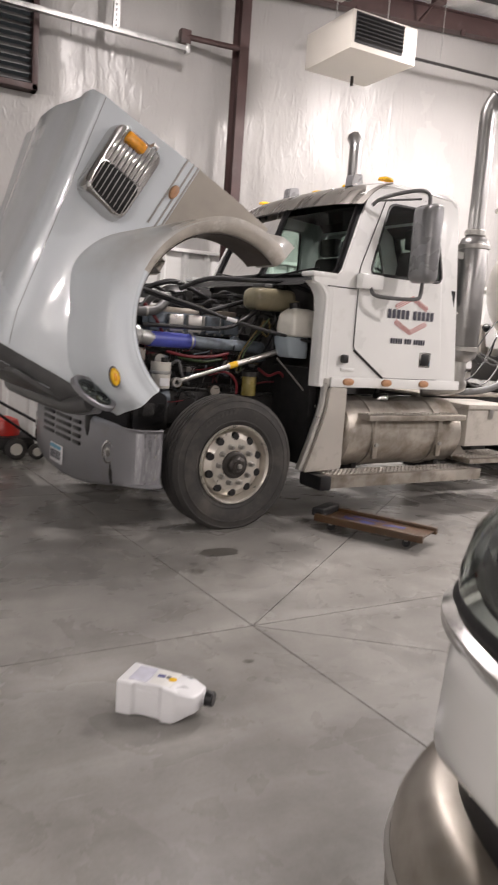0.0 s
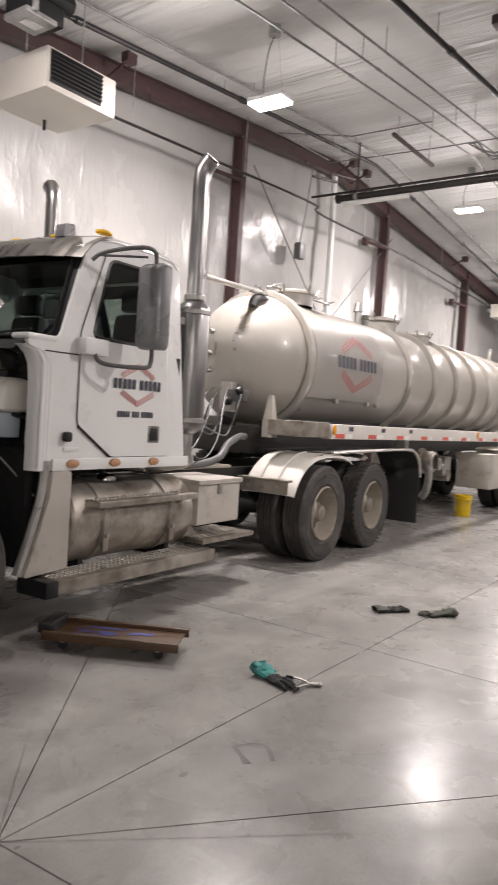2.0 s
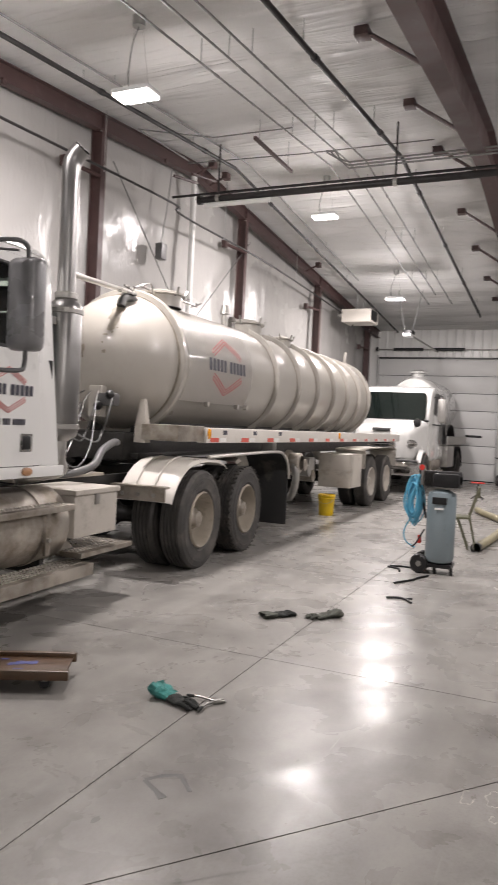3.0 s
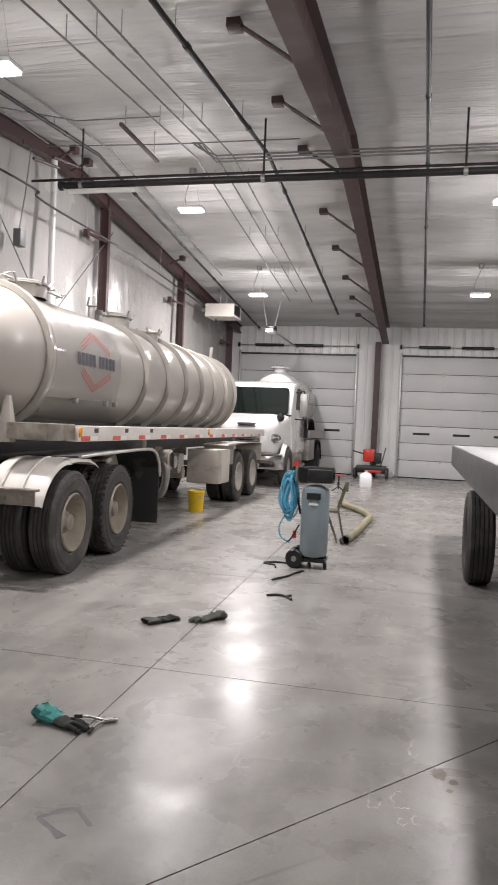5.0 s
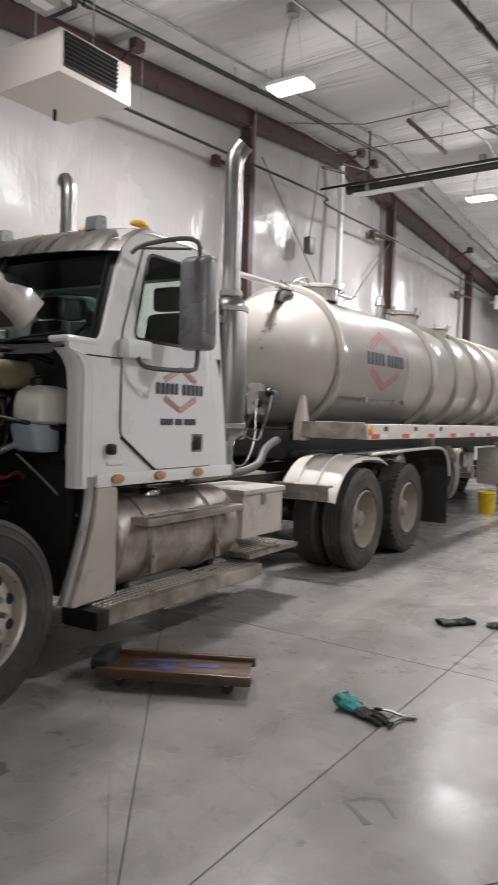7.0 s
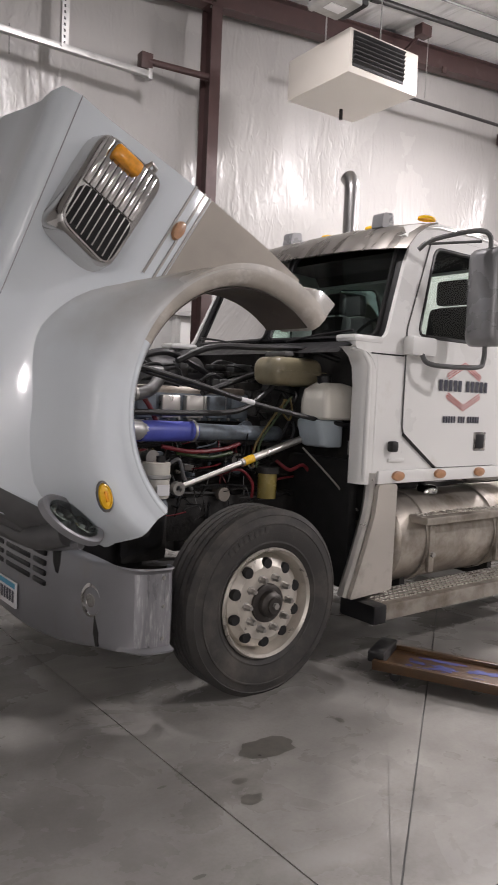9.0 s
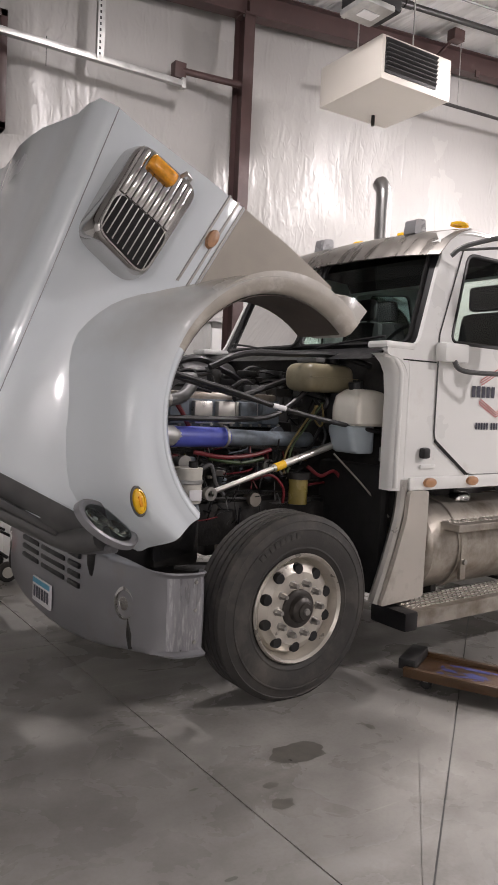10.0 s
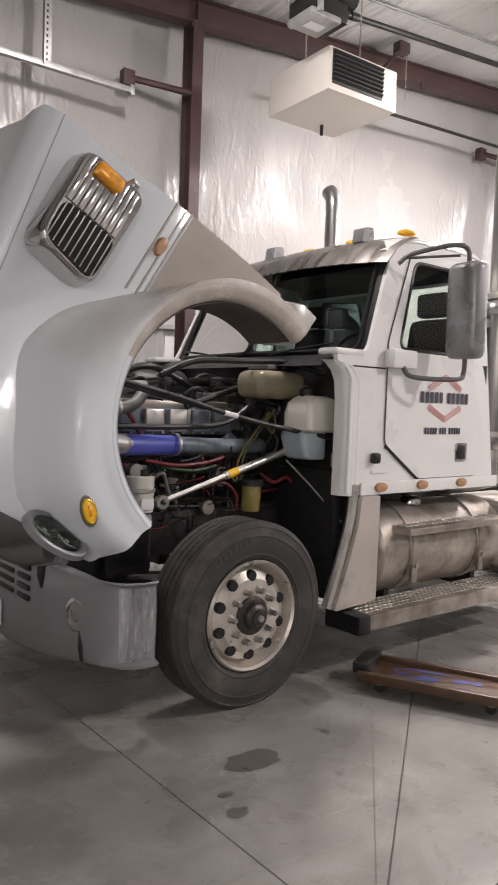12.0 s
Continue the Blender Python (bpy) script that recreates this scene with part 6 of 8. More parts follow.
def engine():
    rng = random.Random(4)
    e = part("engine_block", box(-0.60, 0.62, -0.30, 0.34, 0.78, 1.48, 0.04), IRON, tractor, "dark greasy diesel engine block")
    part("valve_cover", box(-0.50, 0.55, -0.2, 0.24, 1.48, 1.66, 0.05), BLACK, e)
    part("head_side", box(-0.42, 0.45, -0.36, -0.28, 1.44, 1.62, 0.015), ENGINE, e, "grey cylinder head side")
    for k in range(5):
        part("injector_cover", box(-0.40 + k * 0.17, -0.27 + k * 0.17, -0.40, -0.34, 1.46, 1.60, 0.012), ALU2 if k in (1, 2) else ENGINE, e)
    part("intake_pipe", hose([(-0.12, -0.52, 1.39), (0.2, -0.50, 1.375), (0.5, -0.48, 1.37), (0.62, -0.45, 1.37)], 0.052, 14), ENGINE, e, "grey charge air pipe")
    part("blue_boot", hose([(-0.49, -0.585, 1.395), (-0.29, -0.56, 1.392), (-0.09, -0.53, 1.388)], 0.06, 18), BLUE, e, "bright blue silicone hose sleeve")
    for x in (-0.46, -0.12):
        part("hose_clamp", lathe([(0.062, x - 0.01), (0.066, x - 0.008), (0.066, x + 0.008), (0.062, x + 0.01)], 20, "x", (0, -0.56, 1.393)), STEEL, e)
    part("cast_elbow", hose([(-0.42, -0.58, 1.395), (-0.50, -0.60, 1.40), (-0.60, -0.62, 1.41), (-0.70, -0.6, 1.41)], [0.05] * 6 + [0.058] * 6 + [0.085] * 6 + [0.125], 16), GALV, e, "cast aluminium charge air elbow")
    part("oil_filter", tube([(-0.39, -0.62, 1.02), (-0.39, -0.62, 1.22)], [0.075, 0.08], 24), NATPL, e, "white canister filter")
    part("filter_band", lathe([(0.082, 1.13), (0.086, 1.135), (0.086, 1.15), (0.082, 1.155)], 24, "z", (-0.39, -0.62, 0)), GALV, e)
    part("filter_cap", tube([(-0.36, -0.62, 1.22), (-0.36, -0.62, 1.255)], 0.028, 12), BLACK, e)
    part("filter_label", box(-0.43, -0.35, -0.706, -0.70, 1.04, 1.1), WHITEPL, e)
    part("fuel_bowl", tube([(0.44, -0.60, 0.97), (0.44, -0.60, 1.13)], 0.062, 20), CANYEL, e, "amber clear-bowl fuel filter")
    part("bowl_head", tube([(0.44, -0.60, 1.13), (0.44, -0.60, 1.17)], 0.075, 18), IRON, e)
    part("strut_rod", tube([(-0.26, -0.66, 1.075), (0.70, -0.66, 1.36)], 0.017, 10), ALU2, e, "bright hood strut rod")
    part("strut_sleeve", tube([(0.18, -0.66, 1.205), (0.70, -0.66, 1.36)], 0.024, 10), ALU2, e)
    part("strut_tag", tube([(0.20, -0.66, 1.211), (0.27, -0.66, 1.232)], 0.027, 10), YELLOWL, e)
    part("strut_eye", lathe([(0.02, -0.02), (0.04, -0.02), (0.04, 0.02), (0.02, 0.02)], 16, "y", (-0.27, -0.66, 1.07)), STEEL, e)
    # reservoirs
    r = part("coolant_reservoir", box(0.42, 0.83, -0.68, -0.40, 1.685, 1.87, 0.088, seg=6), YELPL, tractor, "yellowed coolant reservoir")
    part("reservoir_seam", box(0.44, 0.836, -0.684, -0.42, 1.776, 1.783, 0.002), YELPL, r)
    part("reservoir_cap", tube([(0.72, -0.55, 1.88), (0.72, -0.55, 1.92)], 0.045, 14), BLACK, r)
    part("reservoir_strap", box(0.52, 0.6, -0.62, -0.42, 1.875, 1.905, 0.01), DARKPL, r)
    w = part("washer_bottle", bottle([(1.485, 0.26, 0.22, 0.0), (1.50, 0.29, 0.25, 0.0), (1.60, 0.29, 0.25, 0.0), (1.67, 0.27, 0.23, 0.005), (1.70, 0.22, 0.18, 0.012), (1.715, 0.15, 0.13, -0.01)], 0.765, -0.79), NATPL, tractor, "white washer fluid bottle")
    part("lower_bottle", bottle([(1.31, 0.17, 0.2, 0.03), (1.325, 0.19, 0.22, 0.02), (1.44, 0.22, 0.23, 0.0), (1.475, 0.22, 0.23, 0.0), (1.484, 0.2, 0.21, 0.0)], 0.725, -0.76), BLUISH, w, "bluish half-full lower tank")
    part("neck", tube([(0.72, -0.79, 1.70), (0.71, -0.79, 1.76)], 0.045, 16), BLACK, w)
    part("bracket", box(0.80, 0.92, -0.98, -0.94, 1.27, 1.36, 0.006), GALV, w)
    part("bracket_bolt", lathe([(0.018, 0), (0.016, -0.02), (0, -0.02)], 8, "y", (0.85, -0.98, 1.31)), STEEL, w)
    part("prop_label", tube([(0.10, -0.737, 1.592), (0.19, -0.747, 1.574)], 0.0165, 10), WHITEPL, e)
    # cooler hose with its clamps, and dark clutter along the top of the engine
    part("coolant_elbow", hose([(-0.62, -0.58, 1.60), (-0.50, -0.58, 1.60), (-0.40, -0.55, 1.63), (-0.30, -0.48, 1.70)], 0.036, 14), DARKPL, e, "grey coolant elbow")
    part("hose_clamp", lathe([(0.038, -0.53), (0.041, -0.528), (0.041, -0.512), (0.038, -0.51)], 18, "x", (0, -0.58, 1.60)), STEEL, e)
    for k in range(46):
        x, y, z = rng.uniform(-0.5, 0.75), rng.uniform(-0.34, 0.3), rng.uniform(1.66, 1.82)
        a, b, c = rng.uniform(0.02, 0.07), rng.uniform(0.02, 0.06), rng.uniform(0.015, 0.05)
        if k % 2:
            part("top_fitting", box(x - a, x + a, y - b, y + b, z - c, z + c, 0.012), rng.choice((BLACK, BLACK, IRON, IRON, DARKPL)), e)
        else:
            pts = [(x, y, z), (x + rng.uniform(0.05, 0.16), y + rng.uniform(-0.08, 0.02), z + rng.uniform(-0.02, 0.06)), (x + rng.uniform(0.15, 0.3), y + rng.uniform(-0.08, 0.05), z + rng.uniform(-0.06, 0.02))]
            part("top_line", hose(pts, rng.choice((0.006, 0.009, 0.013, 0.017)), 8), rng.choice((BLACK, BLACK, BLACK, IRON, DARKPL)), e)
    for pts, rr, m in (([(-0.3, -0.52, 1.30), (-0.12, -0.56, 1.27), (0.1, -0.56, 1.28), (0.25, -0.54, 1.31)], 0.013, WIRER), ([(-0.2, -0.53, 1.26), (0.0, -0.57, 1.235), (0.18, -0.56, 1.26)], 0.011, WIREG), ([(0.05, -0.6, 1.13), (0.2, -0.62, 1.16), (0.3, -0.62, 1.08), (0.32, -0.6, 0.98)], 0.009, WIRER), ([(0.55, -0.55, 1.2), (0.64, -0.58, 1.14), (0.74, -0.6, 1.17), (0.82, -0.6, 1.1)], 0.012, WIRER), ([(-0.3, -0.6, 1.2), (-0.24, -0.62, 1.23), (-0.2, -0.62, 1.12), (-0.13, -0.6, 1.05)], 0.012, DARKPL)):
        part("battery_cable", hose(pts, rr, 8), m, e)
    # long hoses and harness
    H = [([(-0.62, -0.72, 1.76), (-0.2, -0.72, 1.67), (0.15, -0.74, 1.58), (0.55, -0.80, 1.50), (0.84, -0.90, 1.45)], 0.015, BLACK),
         ([(-0.60, -0.70, 1.74), (-0.2, -0.68, 1.655), (0.1, -0.70, 1.60)], 0.011, BLACK),
         ([(-0.55, -0.6, 1.50), (-0.1, -0.6, 1.50), (0.2, -0.58, 1.52), (0.42, -0.55, 1.62), (0.62, -0.55, 1.80)], 0.018, BLACK),
         ([(-0.2, -0.5, 1.80), (0.05, -0.5, 1.90), (0.4, -0.55, 1.92), (0.7, -0.6, 1.93), (0.95, -0.75, 1.86)], 0.02, BLACK),
         ([(-0.55, -0.3, 1.72), (-0.2, -0.3, 1.86), (0.1, -0.2, 1.80), (0.3, -0.1, 1.74)], 0.022, BLACK),
         ([(-0.5, -0.45, 1.62), (-0.42, -0.48, 1.72), (-0.25, -0.4, 1.74)], 0.03, DARKPL),
         ([(0.02, -0.45, 1.62), (0.3, -0.4, 1.70), (0.52, -0.35, 1.76)], 0.02, BLACK),
         ([(0.62, -0.72, 1.30), (0.74, -0.86, 1.12), (0.86, -1.0, 0.92)], 0.006, STEEL),
         ([(-0.5, -0.5, 1.66), (-0.42, -0.55, 1.55), (-0.36, -0.55, 1.45)], 0.014, WIRER),
         ([(0.30, -0.62, 1.17), (0.33, -0.6, 1.3), (0.42, -0.62, 1.45), (0.52, -0.66, 1.6)], 0.007, WIREY),
         ([(0.33, -0.62, 1.17), (0.37, -0.6, 1.32), (0.46, -0.62, 1.46), (0.56, -0.66, 1.62)], 0.007, WIREG),
         ([(0.50, -0.66, 1.60), (0.47, -0.68, 1.53), (0.53, -0.68, 1.47), (0.57, -0.66, 1.53), (0.55, -0.66, 1.61)], 0.006, WIREY)]
    for pts, rr, m in H:
        part("hose", hose(pts, rr), m, e)
    # wiring: bundles along the block with thin drops between them
    for z0, y0 in ((1.31, -0.5), (1.20, -0.47), (1.06, -0.5), (0.97, -0.46)):
        pts = [(-0.55 + 0.22 * k, y0 + rng.uniform(-0.03, 0.03), z0 + rng.uniform(-0.035, 0.035)) for k in range(6)]
        for q in range(3):
            part("wiring_loom", hose([(x, y - 0.012 * q, z + 0.009 * q) for x, y, z in pts], rng.choice((0.006, 0.008, 0.01)), 6), rng.choice((BLACK, BLACK, IRON, DARKPL)), e)
    palette = [BLACK] * 10 + [IRON] * 4 + [DARKPL, STEEL, ENGINE, WIRER, WIRER, WIREY, WIREG]
    for k in range(95):
        x, z = rng.uniform(-0.55, 0.6), rng.uniform(0.92, 1.36)
        y = rng.uniform(-0.58, -0.40)
        pts = [(x, y, z)]
        run = rng.choice(((0.05, 0.11), (0.14, 0.04), (0.03, 0.14)))
        for _ in range(3):
            x, y, z = x + rng.uniform(-run[0], run[0]), max(-0.62, min(-0.36, y + rng.uniform(-0.05, 0.05))), max(0.85, min(1.4, z + rng.uniform(-run[1], run[1])))
            pts.append((x, y, z))
        part("engine_line", hose(pts, rng.choice((0.003, 0.004, 0.005, 0.008)), 6), rng.choice(palette), e)
    for k in range(90):
        x, y, z = rng.uniform(-0.58, 0.62), rng.uniform(-0.50, -0.3), rng.uniform(0.84, 1.42)
        a, b, c = rng.uniform(0.012, 0.05), rng.uniform(0.02, 0.06), rng.uniform(0.012, 0.05)
        fm = rng.choice((IRON, IRON, ENGINE, ENGINE, BLACK, STEEL, ALU))
        if k % 3 == 0:
            part("engine_fitting", box(x - a, x + a, y - b, y + b, z - c, z + c, 0.008), fm, e)
        elif k % 3 == 1:
            part("engine_fitting", lathe([(0, -b), (a, -b), (a, -b * 0.4), (a * 0.7, -b * 0.3), (a * 0.7, b), (0, b)], 12, "y", (x, y, z)), fm, e)
        else:
            part("engine_bolt", lathe([(a * 0.5, 0), (a * 0.5, -0.02), (a * 0.3, -0.022), (a * 0.3, -0.04), (0, -0.04)], 6, "y", (x, -0.3 - b, z)), fm, e)
    # alternator, belt guard and a ribbed cover on the near side
    part("alternator", lathe([(0, -0.16), (0.05, -0.16), (0.085, -0.14), (0.09, -0.1), (0.082, -0.09), (0.09, -0.08), (0.082, -0.06), (0.09, -0.05), (0.09, 0.02), (0, 0.04)], 26, "x", (-0.28, -0.46, 0.93)), ENGINE, e, "grey ribbed alternator")
    for k in range(11):
        x = -0.36 + k * 0.075
        part("cover_rib", box(x, x + 0.02, -0.375, -0.355, 1.475, 1.60, 0.004), ALU2, e)
        part("cover_bolt", lathe([(0.011, 0), (0.011, -0.012), (0, -0.014)], 6, "y", (x + 0.045, -0.36, 1.455)), STEEL, e)
    part("rocker_cover", box(-0.40, 0.42, -0.36, -0.24, 1.60, 1.655, 0.018), ALU, e, "dull aluminium rocker cover edge")
    part("air_tank_bracket", plate(rounded([(-0.62, 0.70), (-0.36, 0.74), (-0.34, 0.96), (-0.48, 1.02), (-0.62, 0.95)], 0.03, 3), [rounded([(-0.54, 0.80), (-0.44, 0.81), (-0.44, 0.9), (-0.53, 0.91)], 0.02, 3)], lambda x, z: (x, -0.66, z), 0.012), BLACK, e, "black plastic bracket behind the bumper")
    for k in range(16):
        x, y, z = rng.uniform(0.66, 0.86), rng.uniform(-0.5, 0.2), rng.uniform(1.25, 1.85)
        pts = [(x, y, z), (x + rng.uniform(-0.05, 0.03), y + rng.uniform(-0.15, 0.15), z - rng.uniform(0.05, 0.25)), (x - rng.uniform(0.0, 0.2), y + rng.uniform(-0.1, 0.2), z - rng.uniform(0.2, 0.45))]
        part("bulkhead_line", hose(pts, rng.choice((0.006, 0.009, 0.014)), 6), rng.choice((BLACK, BLACK, BLACK, DARKPL, IRON)), e)
    for k in range(9):
        y, z = rng.uniform(-0.95, 0.3), rng.uniform(1.25, 1.82)
        part("bulkhead_fitting", box(0.84, 0.91, y - rng.uniform(0.02, 0.06), y + rng.uniform(0.02, 0.06), z - 0.03, z + rng.uniform(0.02, 0.06), 0.012), rng.choice((BLACK, IRON, DARKPL)), e)
    part("splash_shield", box(-0.95, -0.45, -0.62, -0.5, 0.62, 1.12, 0.03), BLACK, tractor, "black splash shield beside the radiator")
    part("radiator", box(-0.92, -0.72, -0.55, 0.55, 0.85, 1.62, 0.03), BLACK, tractor, "black radiator core")
    part("steering_box", box(-0.62, -0.32, -0.66, -0.47, 0.66, 0.94, 0.04), IRON, tractor)
    part("air_cleaner", lathe([(0, 0.1), (0.16, 0.1), (0.18, 0.14), (0.18, 0.52), (0, 0.56)], 28, "x", (0, 0.42, 1.70)), BLACK, tractor, "black round air cleaner")
    # near-black sheet: the deep shade behind the wheel, put in as colour
    part("wheel_well_shade", box(0.78, 0.86, -1.0, -0.4, 0.42, 1.24, 0.03), VOID, tractor, "black sheet standing in for the deep shade behind the wheel")


engine()


# ---- the tank trailer; x runs rearwards from the kingpin ----
TRAILER = TRUCK @ pose(5.3, 0, 0, 0, 0, -2.2)
trailer = thing("tank_trailer", TRAILER, "cream vacuum tank trailer with stiffening rings and decal panels", "tank trailer")
TZ, TR = 2.24, 0.79


def tank_trailer():
    prof = [(0, -0.95)] + [(TR * math.sin(a), -0.17 - 0.78 * math.cos(a)) for a in (math.pi / 2 * k / 10 for k in range(1, 10))] + [(TR, -0.17), (TR, 8.42)]
    prof += [(TR * math.cos(a), 8.42 + 0.48 * math.sin(a)) for a in (math.pi / 2 * k / 8 for k in range(1, 8))] + [(0, 8.9)]
    t = part("tank", lathe(prof, 64, "x", (0, 0, TZ)), TANKP, trailer, "cream-painted cylindrical vacuum tank", 30)
    for x in (-0.2, 2.76, 3.78, 4.78, 5.76, 6.71, 7.6, 8.42):
        w = 0.03 if x > 0 else 0.05
        part("ring", lathe([(TR - 0.01, x - w), (TR + 0.062, x - w * 0.9), (TR + 0.072, x - w * 0.6), (TR + 0.072, x + w * 0.6), (TR + 0.062, x + w * 0.9), (TR - 0.01, x + w)], 64, "x", (0, 0, TZ)), TANKP, trailer, "pressed stiffening ring", 30)
        # dark strips paint the shade line on both sides of each ring
        for d in (-w - 0.012, w + 0.012):
            part("ring_shade", lathe([(TR - 0.004, x + d - 0.013), (TR + 0.005, x + d - 0.01), (TR + 0.005, x + d + 0.01), (TR - 0.004, x + d + 0.013)], 64, "x", (0, 0, TZ)), STREAK, trailer, "dark strip painted for the shade beside the ring")
    # spatter of dark stains on the tank head
    for cy, cz, ry, rz, seed in ((-0.24, 0.30, 0.036, 0.018, 1), (-0.21, 0.24, 0.028, 0.013, 4), (-0.27, 0.27, 0.013, 0.012, 6), (-0.22, 0.05, 0.018, 0.022, 9), (-0.19, 0.15, 0.009, 0.01, 12), (-0.31, 0.32, 0.01, 0.007, 15)):
        bm = bmesh.new()
        vs = []
        for k in range(18):
            a = 2 * math.pi * k / 18
            g = 1 + 0.5 * noise.noise(Vector((math.cos(a) * 1.8, math.sin(a) * 1.8, seed)))
            y, z = cy + ry * g * math.cos(a), cz + rz * g * math.sin(a)
            vs.append(bm.verts.new((-0.176 - 0.78 * math.sqrt(max(0.0, 1 - (y * y + z * z) / TR**2)), y, TZ + z)))
        bm.faces.new(vs)
        part("head_stain", bm, STREAK, t, "dark oily stain")
    # decal panel on each side
    for s in (-1, 1):
        def lay(u, v, s=s, d=0.0):
            a = v / (TR + 0.02)
            return (0.80 + u, s * (TR + 0.022 + d) * math.cos(a), TZ + (TR + 0.022 + d) * math.sin(a))

        us, vs = steps(-0.86, 1.0, 0.2), steps(-0.44, 0.58, 0.06)
        p = part("decal_panel", thick(grid_sheet(us, vs, lambda u, v: lay(u, v)), 0.006), PLACARD, trailer, "silver sheet panel with a red and dark decal", 50)
        shape_mark(p, 1.25, lambda u, v: lay(u + 0.21, v + 0.06, d=0.006))
        word_bar(p, -0.56, 0.56, 0.0, 0.15, (5, 5), lambda u, v: lay(u + 0.21, v + 0.06, d=0.009))
        for u in (-0.2, 0.7, 1.0):
            part("panel_clip", box(0.80 + u - 0.03, 0.80 + u + 0.03, *sorted((s * 0.70, s * 0.76)), TZ - 0.47, TZ - 0.41, 0.01), TANKP, p)
        # frame rail with reflective tape
        rail = part("side_rail", box(-0.36, 9.95, *sorted((s * 1.10, s * 1.235)), 1.345, 1.515, 0.012), FENDW, trailer, "cream frame rail with red and white tape")
        part("rail_front_plate", box(-0.95, -0.36, *sorted((s * 0.75, s * 1.2)), 1.36, 1.53, 0.012), ALU, rail, "bare metal front rail section")
        for k in range(12):
            x = -0.28 + k * 0.86
            lo, hi = sorted((s * 1.233, s * 1.238))
            part("red_tape", box(x, x + 0.22, lo, hi, 1.355, 1.405), REDL, rail)
            part("white_tape", box(x + 0.24, x + 0.42, lo, hi, 1.355, 1.405), WHITEL, rail)
        for x in (-0.32, 4.8):
            m = part("marker_lamp", lathe([(0.045, 0), (0.04, 0.02), (0, 0.03)], 16, "y"), AMBER, rail)
            m.matrix_basis = Matrix.Translation((x, s * 1.235, 1.45)) @ Matrix.Diagonal((0.7, s, 1.3, 1))
        part("front_lamp", lathe([(0.04, -0.36), (0.036, -0.39), (0, -0.395)], 16, "x", (0, s * 1.13, 1.42)), AMBERD, rail)
        for k in range(3):
            part("stencil_bar", box(0.05 + k * 0.9, 0.16 + k * 0.9, *sorted((s * 1.233, s * 1.237)), 1.44, 1.49), LOGODARK, rail)
        # saddle between tank and rail
        part("saddle_beam", box(-0.3, 8.3, *sorted((s * 0.2, s * 0.38)), 1.38, TZ - 0.68, 0.01), IRON, trailer, "dark beam between tank and frame")
        for x in (-0.72, 2.2, 4.6, 6.9):
            q = [(0.35, 1.36), (1.0, 1.36), (1.0, 1.45), (0.86, TZ - 0.3), (0.72, TZ - 0.55), (0.4, 1.5)]
            if x < 0:
                part("support_leg", loft([[(x + 0.04 + dx * g, s * 0.60 + dy * g, z) for dx, dy in rounded([(-0.06, -0.075), (0.06, -0.075), (0.06, 0.075), (-0.06, 0.075)], 0.02, 2)] for z, g in ((1.32, 1.0), (1.5, 0.95), (1.74, 0.5), (1.80, 0.35))], caps=True, ring=True), SKIRT, trailer, "upright support leg under the tank head")
        # axles
        for x in (7.45, 8.87):
            dual_wheel(trailer, x, s, SKIRT)
        pts = [(6.72, 0.8), (6.76, 1.1), (6.92, 1.2), (9.4, 1.2), (9.58, 1.1), (9.62, 0.8)]
        part("wheel_fender", thick(loft([[(x, s * y, z) for x, z in [tuple(p)[:2] for p in curve([(a, b, 0) for a, b in pts], 4)]] for y in (0.62, 1.24)]), 0.008), SKIRT, trailer, "cream fender over the trailer tyres")
        bx = part("tool_box", box(5.85, 6.62, *sorted((s * 0.55, s * 1.2)), 0.46, 1.10, 0.015), SKIRT, trailer, "cream tool box beside the trailer wheels")
        part("box_door", box(5.9, 6.57, *sorted((s * 1.195, s * 1.21)), 0.50, 1.06, 0.006), SKIRT, bx)
        part("box_front", box(5.84, 5.855, *sorted((s * 0.56, s * 1.19)), 0.47, 1.09, 0.004), SKIRT, bx, "dusty front face of the tool box")
        lg = part("landing_leg", box(2.75, 2.92, *sorted((s * 0.62, s * 0.80)), 0.28, 1.36, 0.02), STEEL, trailer)
        part("foot", box(2.68, 2.99, *sorted((s * 0.56, s * 0.86)), 0.24, 0.28, 0.006), STEEL, lg)
        part("crank_box", box(2.78, 2.9, *sorted((s * 0.8, s * 0.9)), 1.0, 1.2, 0.02), STEEL, lg)
    part("underframe", box(-0.9, 9.8, -0.5, 0.5, 1.12, 1.42, 0.02), IRON, trailer, "dark trailer underframe")
    part("kingpin_plate", box(-0.75, 0.75, -0.6, 0.6, 1.14, 1.2, 0.01), IRON, trailer)
    for x in (7.45, 8.87):
        part("axle", tube([(x, -0.95, 0.51), (x, 0.95, 0.51)], 0.075, 14), IRON, trailer)
    part("rear_bumper", box(9.7, 9.85, -1.15, 1.15, 0.55, 0.68, 0.01), STEEL, trailer)
    # valve gear below the middle
    vg = part("valve_body", lathe([(0.12, -0.2), (0.16, -0.18), (0.16, -0.02), (0.2, 0.0), (0.2, 0.05), (0.1, 0.1), (0.1, 0.3)], 24, "y", (3.55, -0.8, 1.0)), ALU, trailer, "metal discharge valve with pipework")
    part("valve_pipe", hose([(3.55, -0.5, 1.0), (3.55, -0.2, 1.05), (3.7, 0, 1.3), (3.8, 0, 1.5)], 0.09, 16), ALU, vg)
    part("lower_pipe", hose([(3.45, -0.9, 1.0), (3.45, -0.95, 0.8), (3.5, -0.9, 0.55), (3.6, -0.8, 0.42)], 0.06, 14), STEEL, vg)
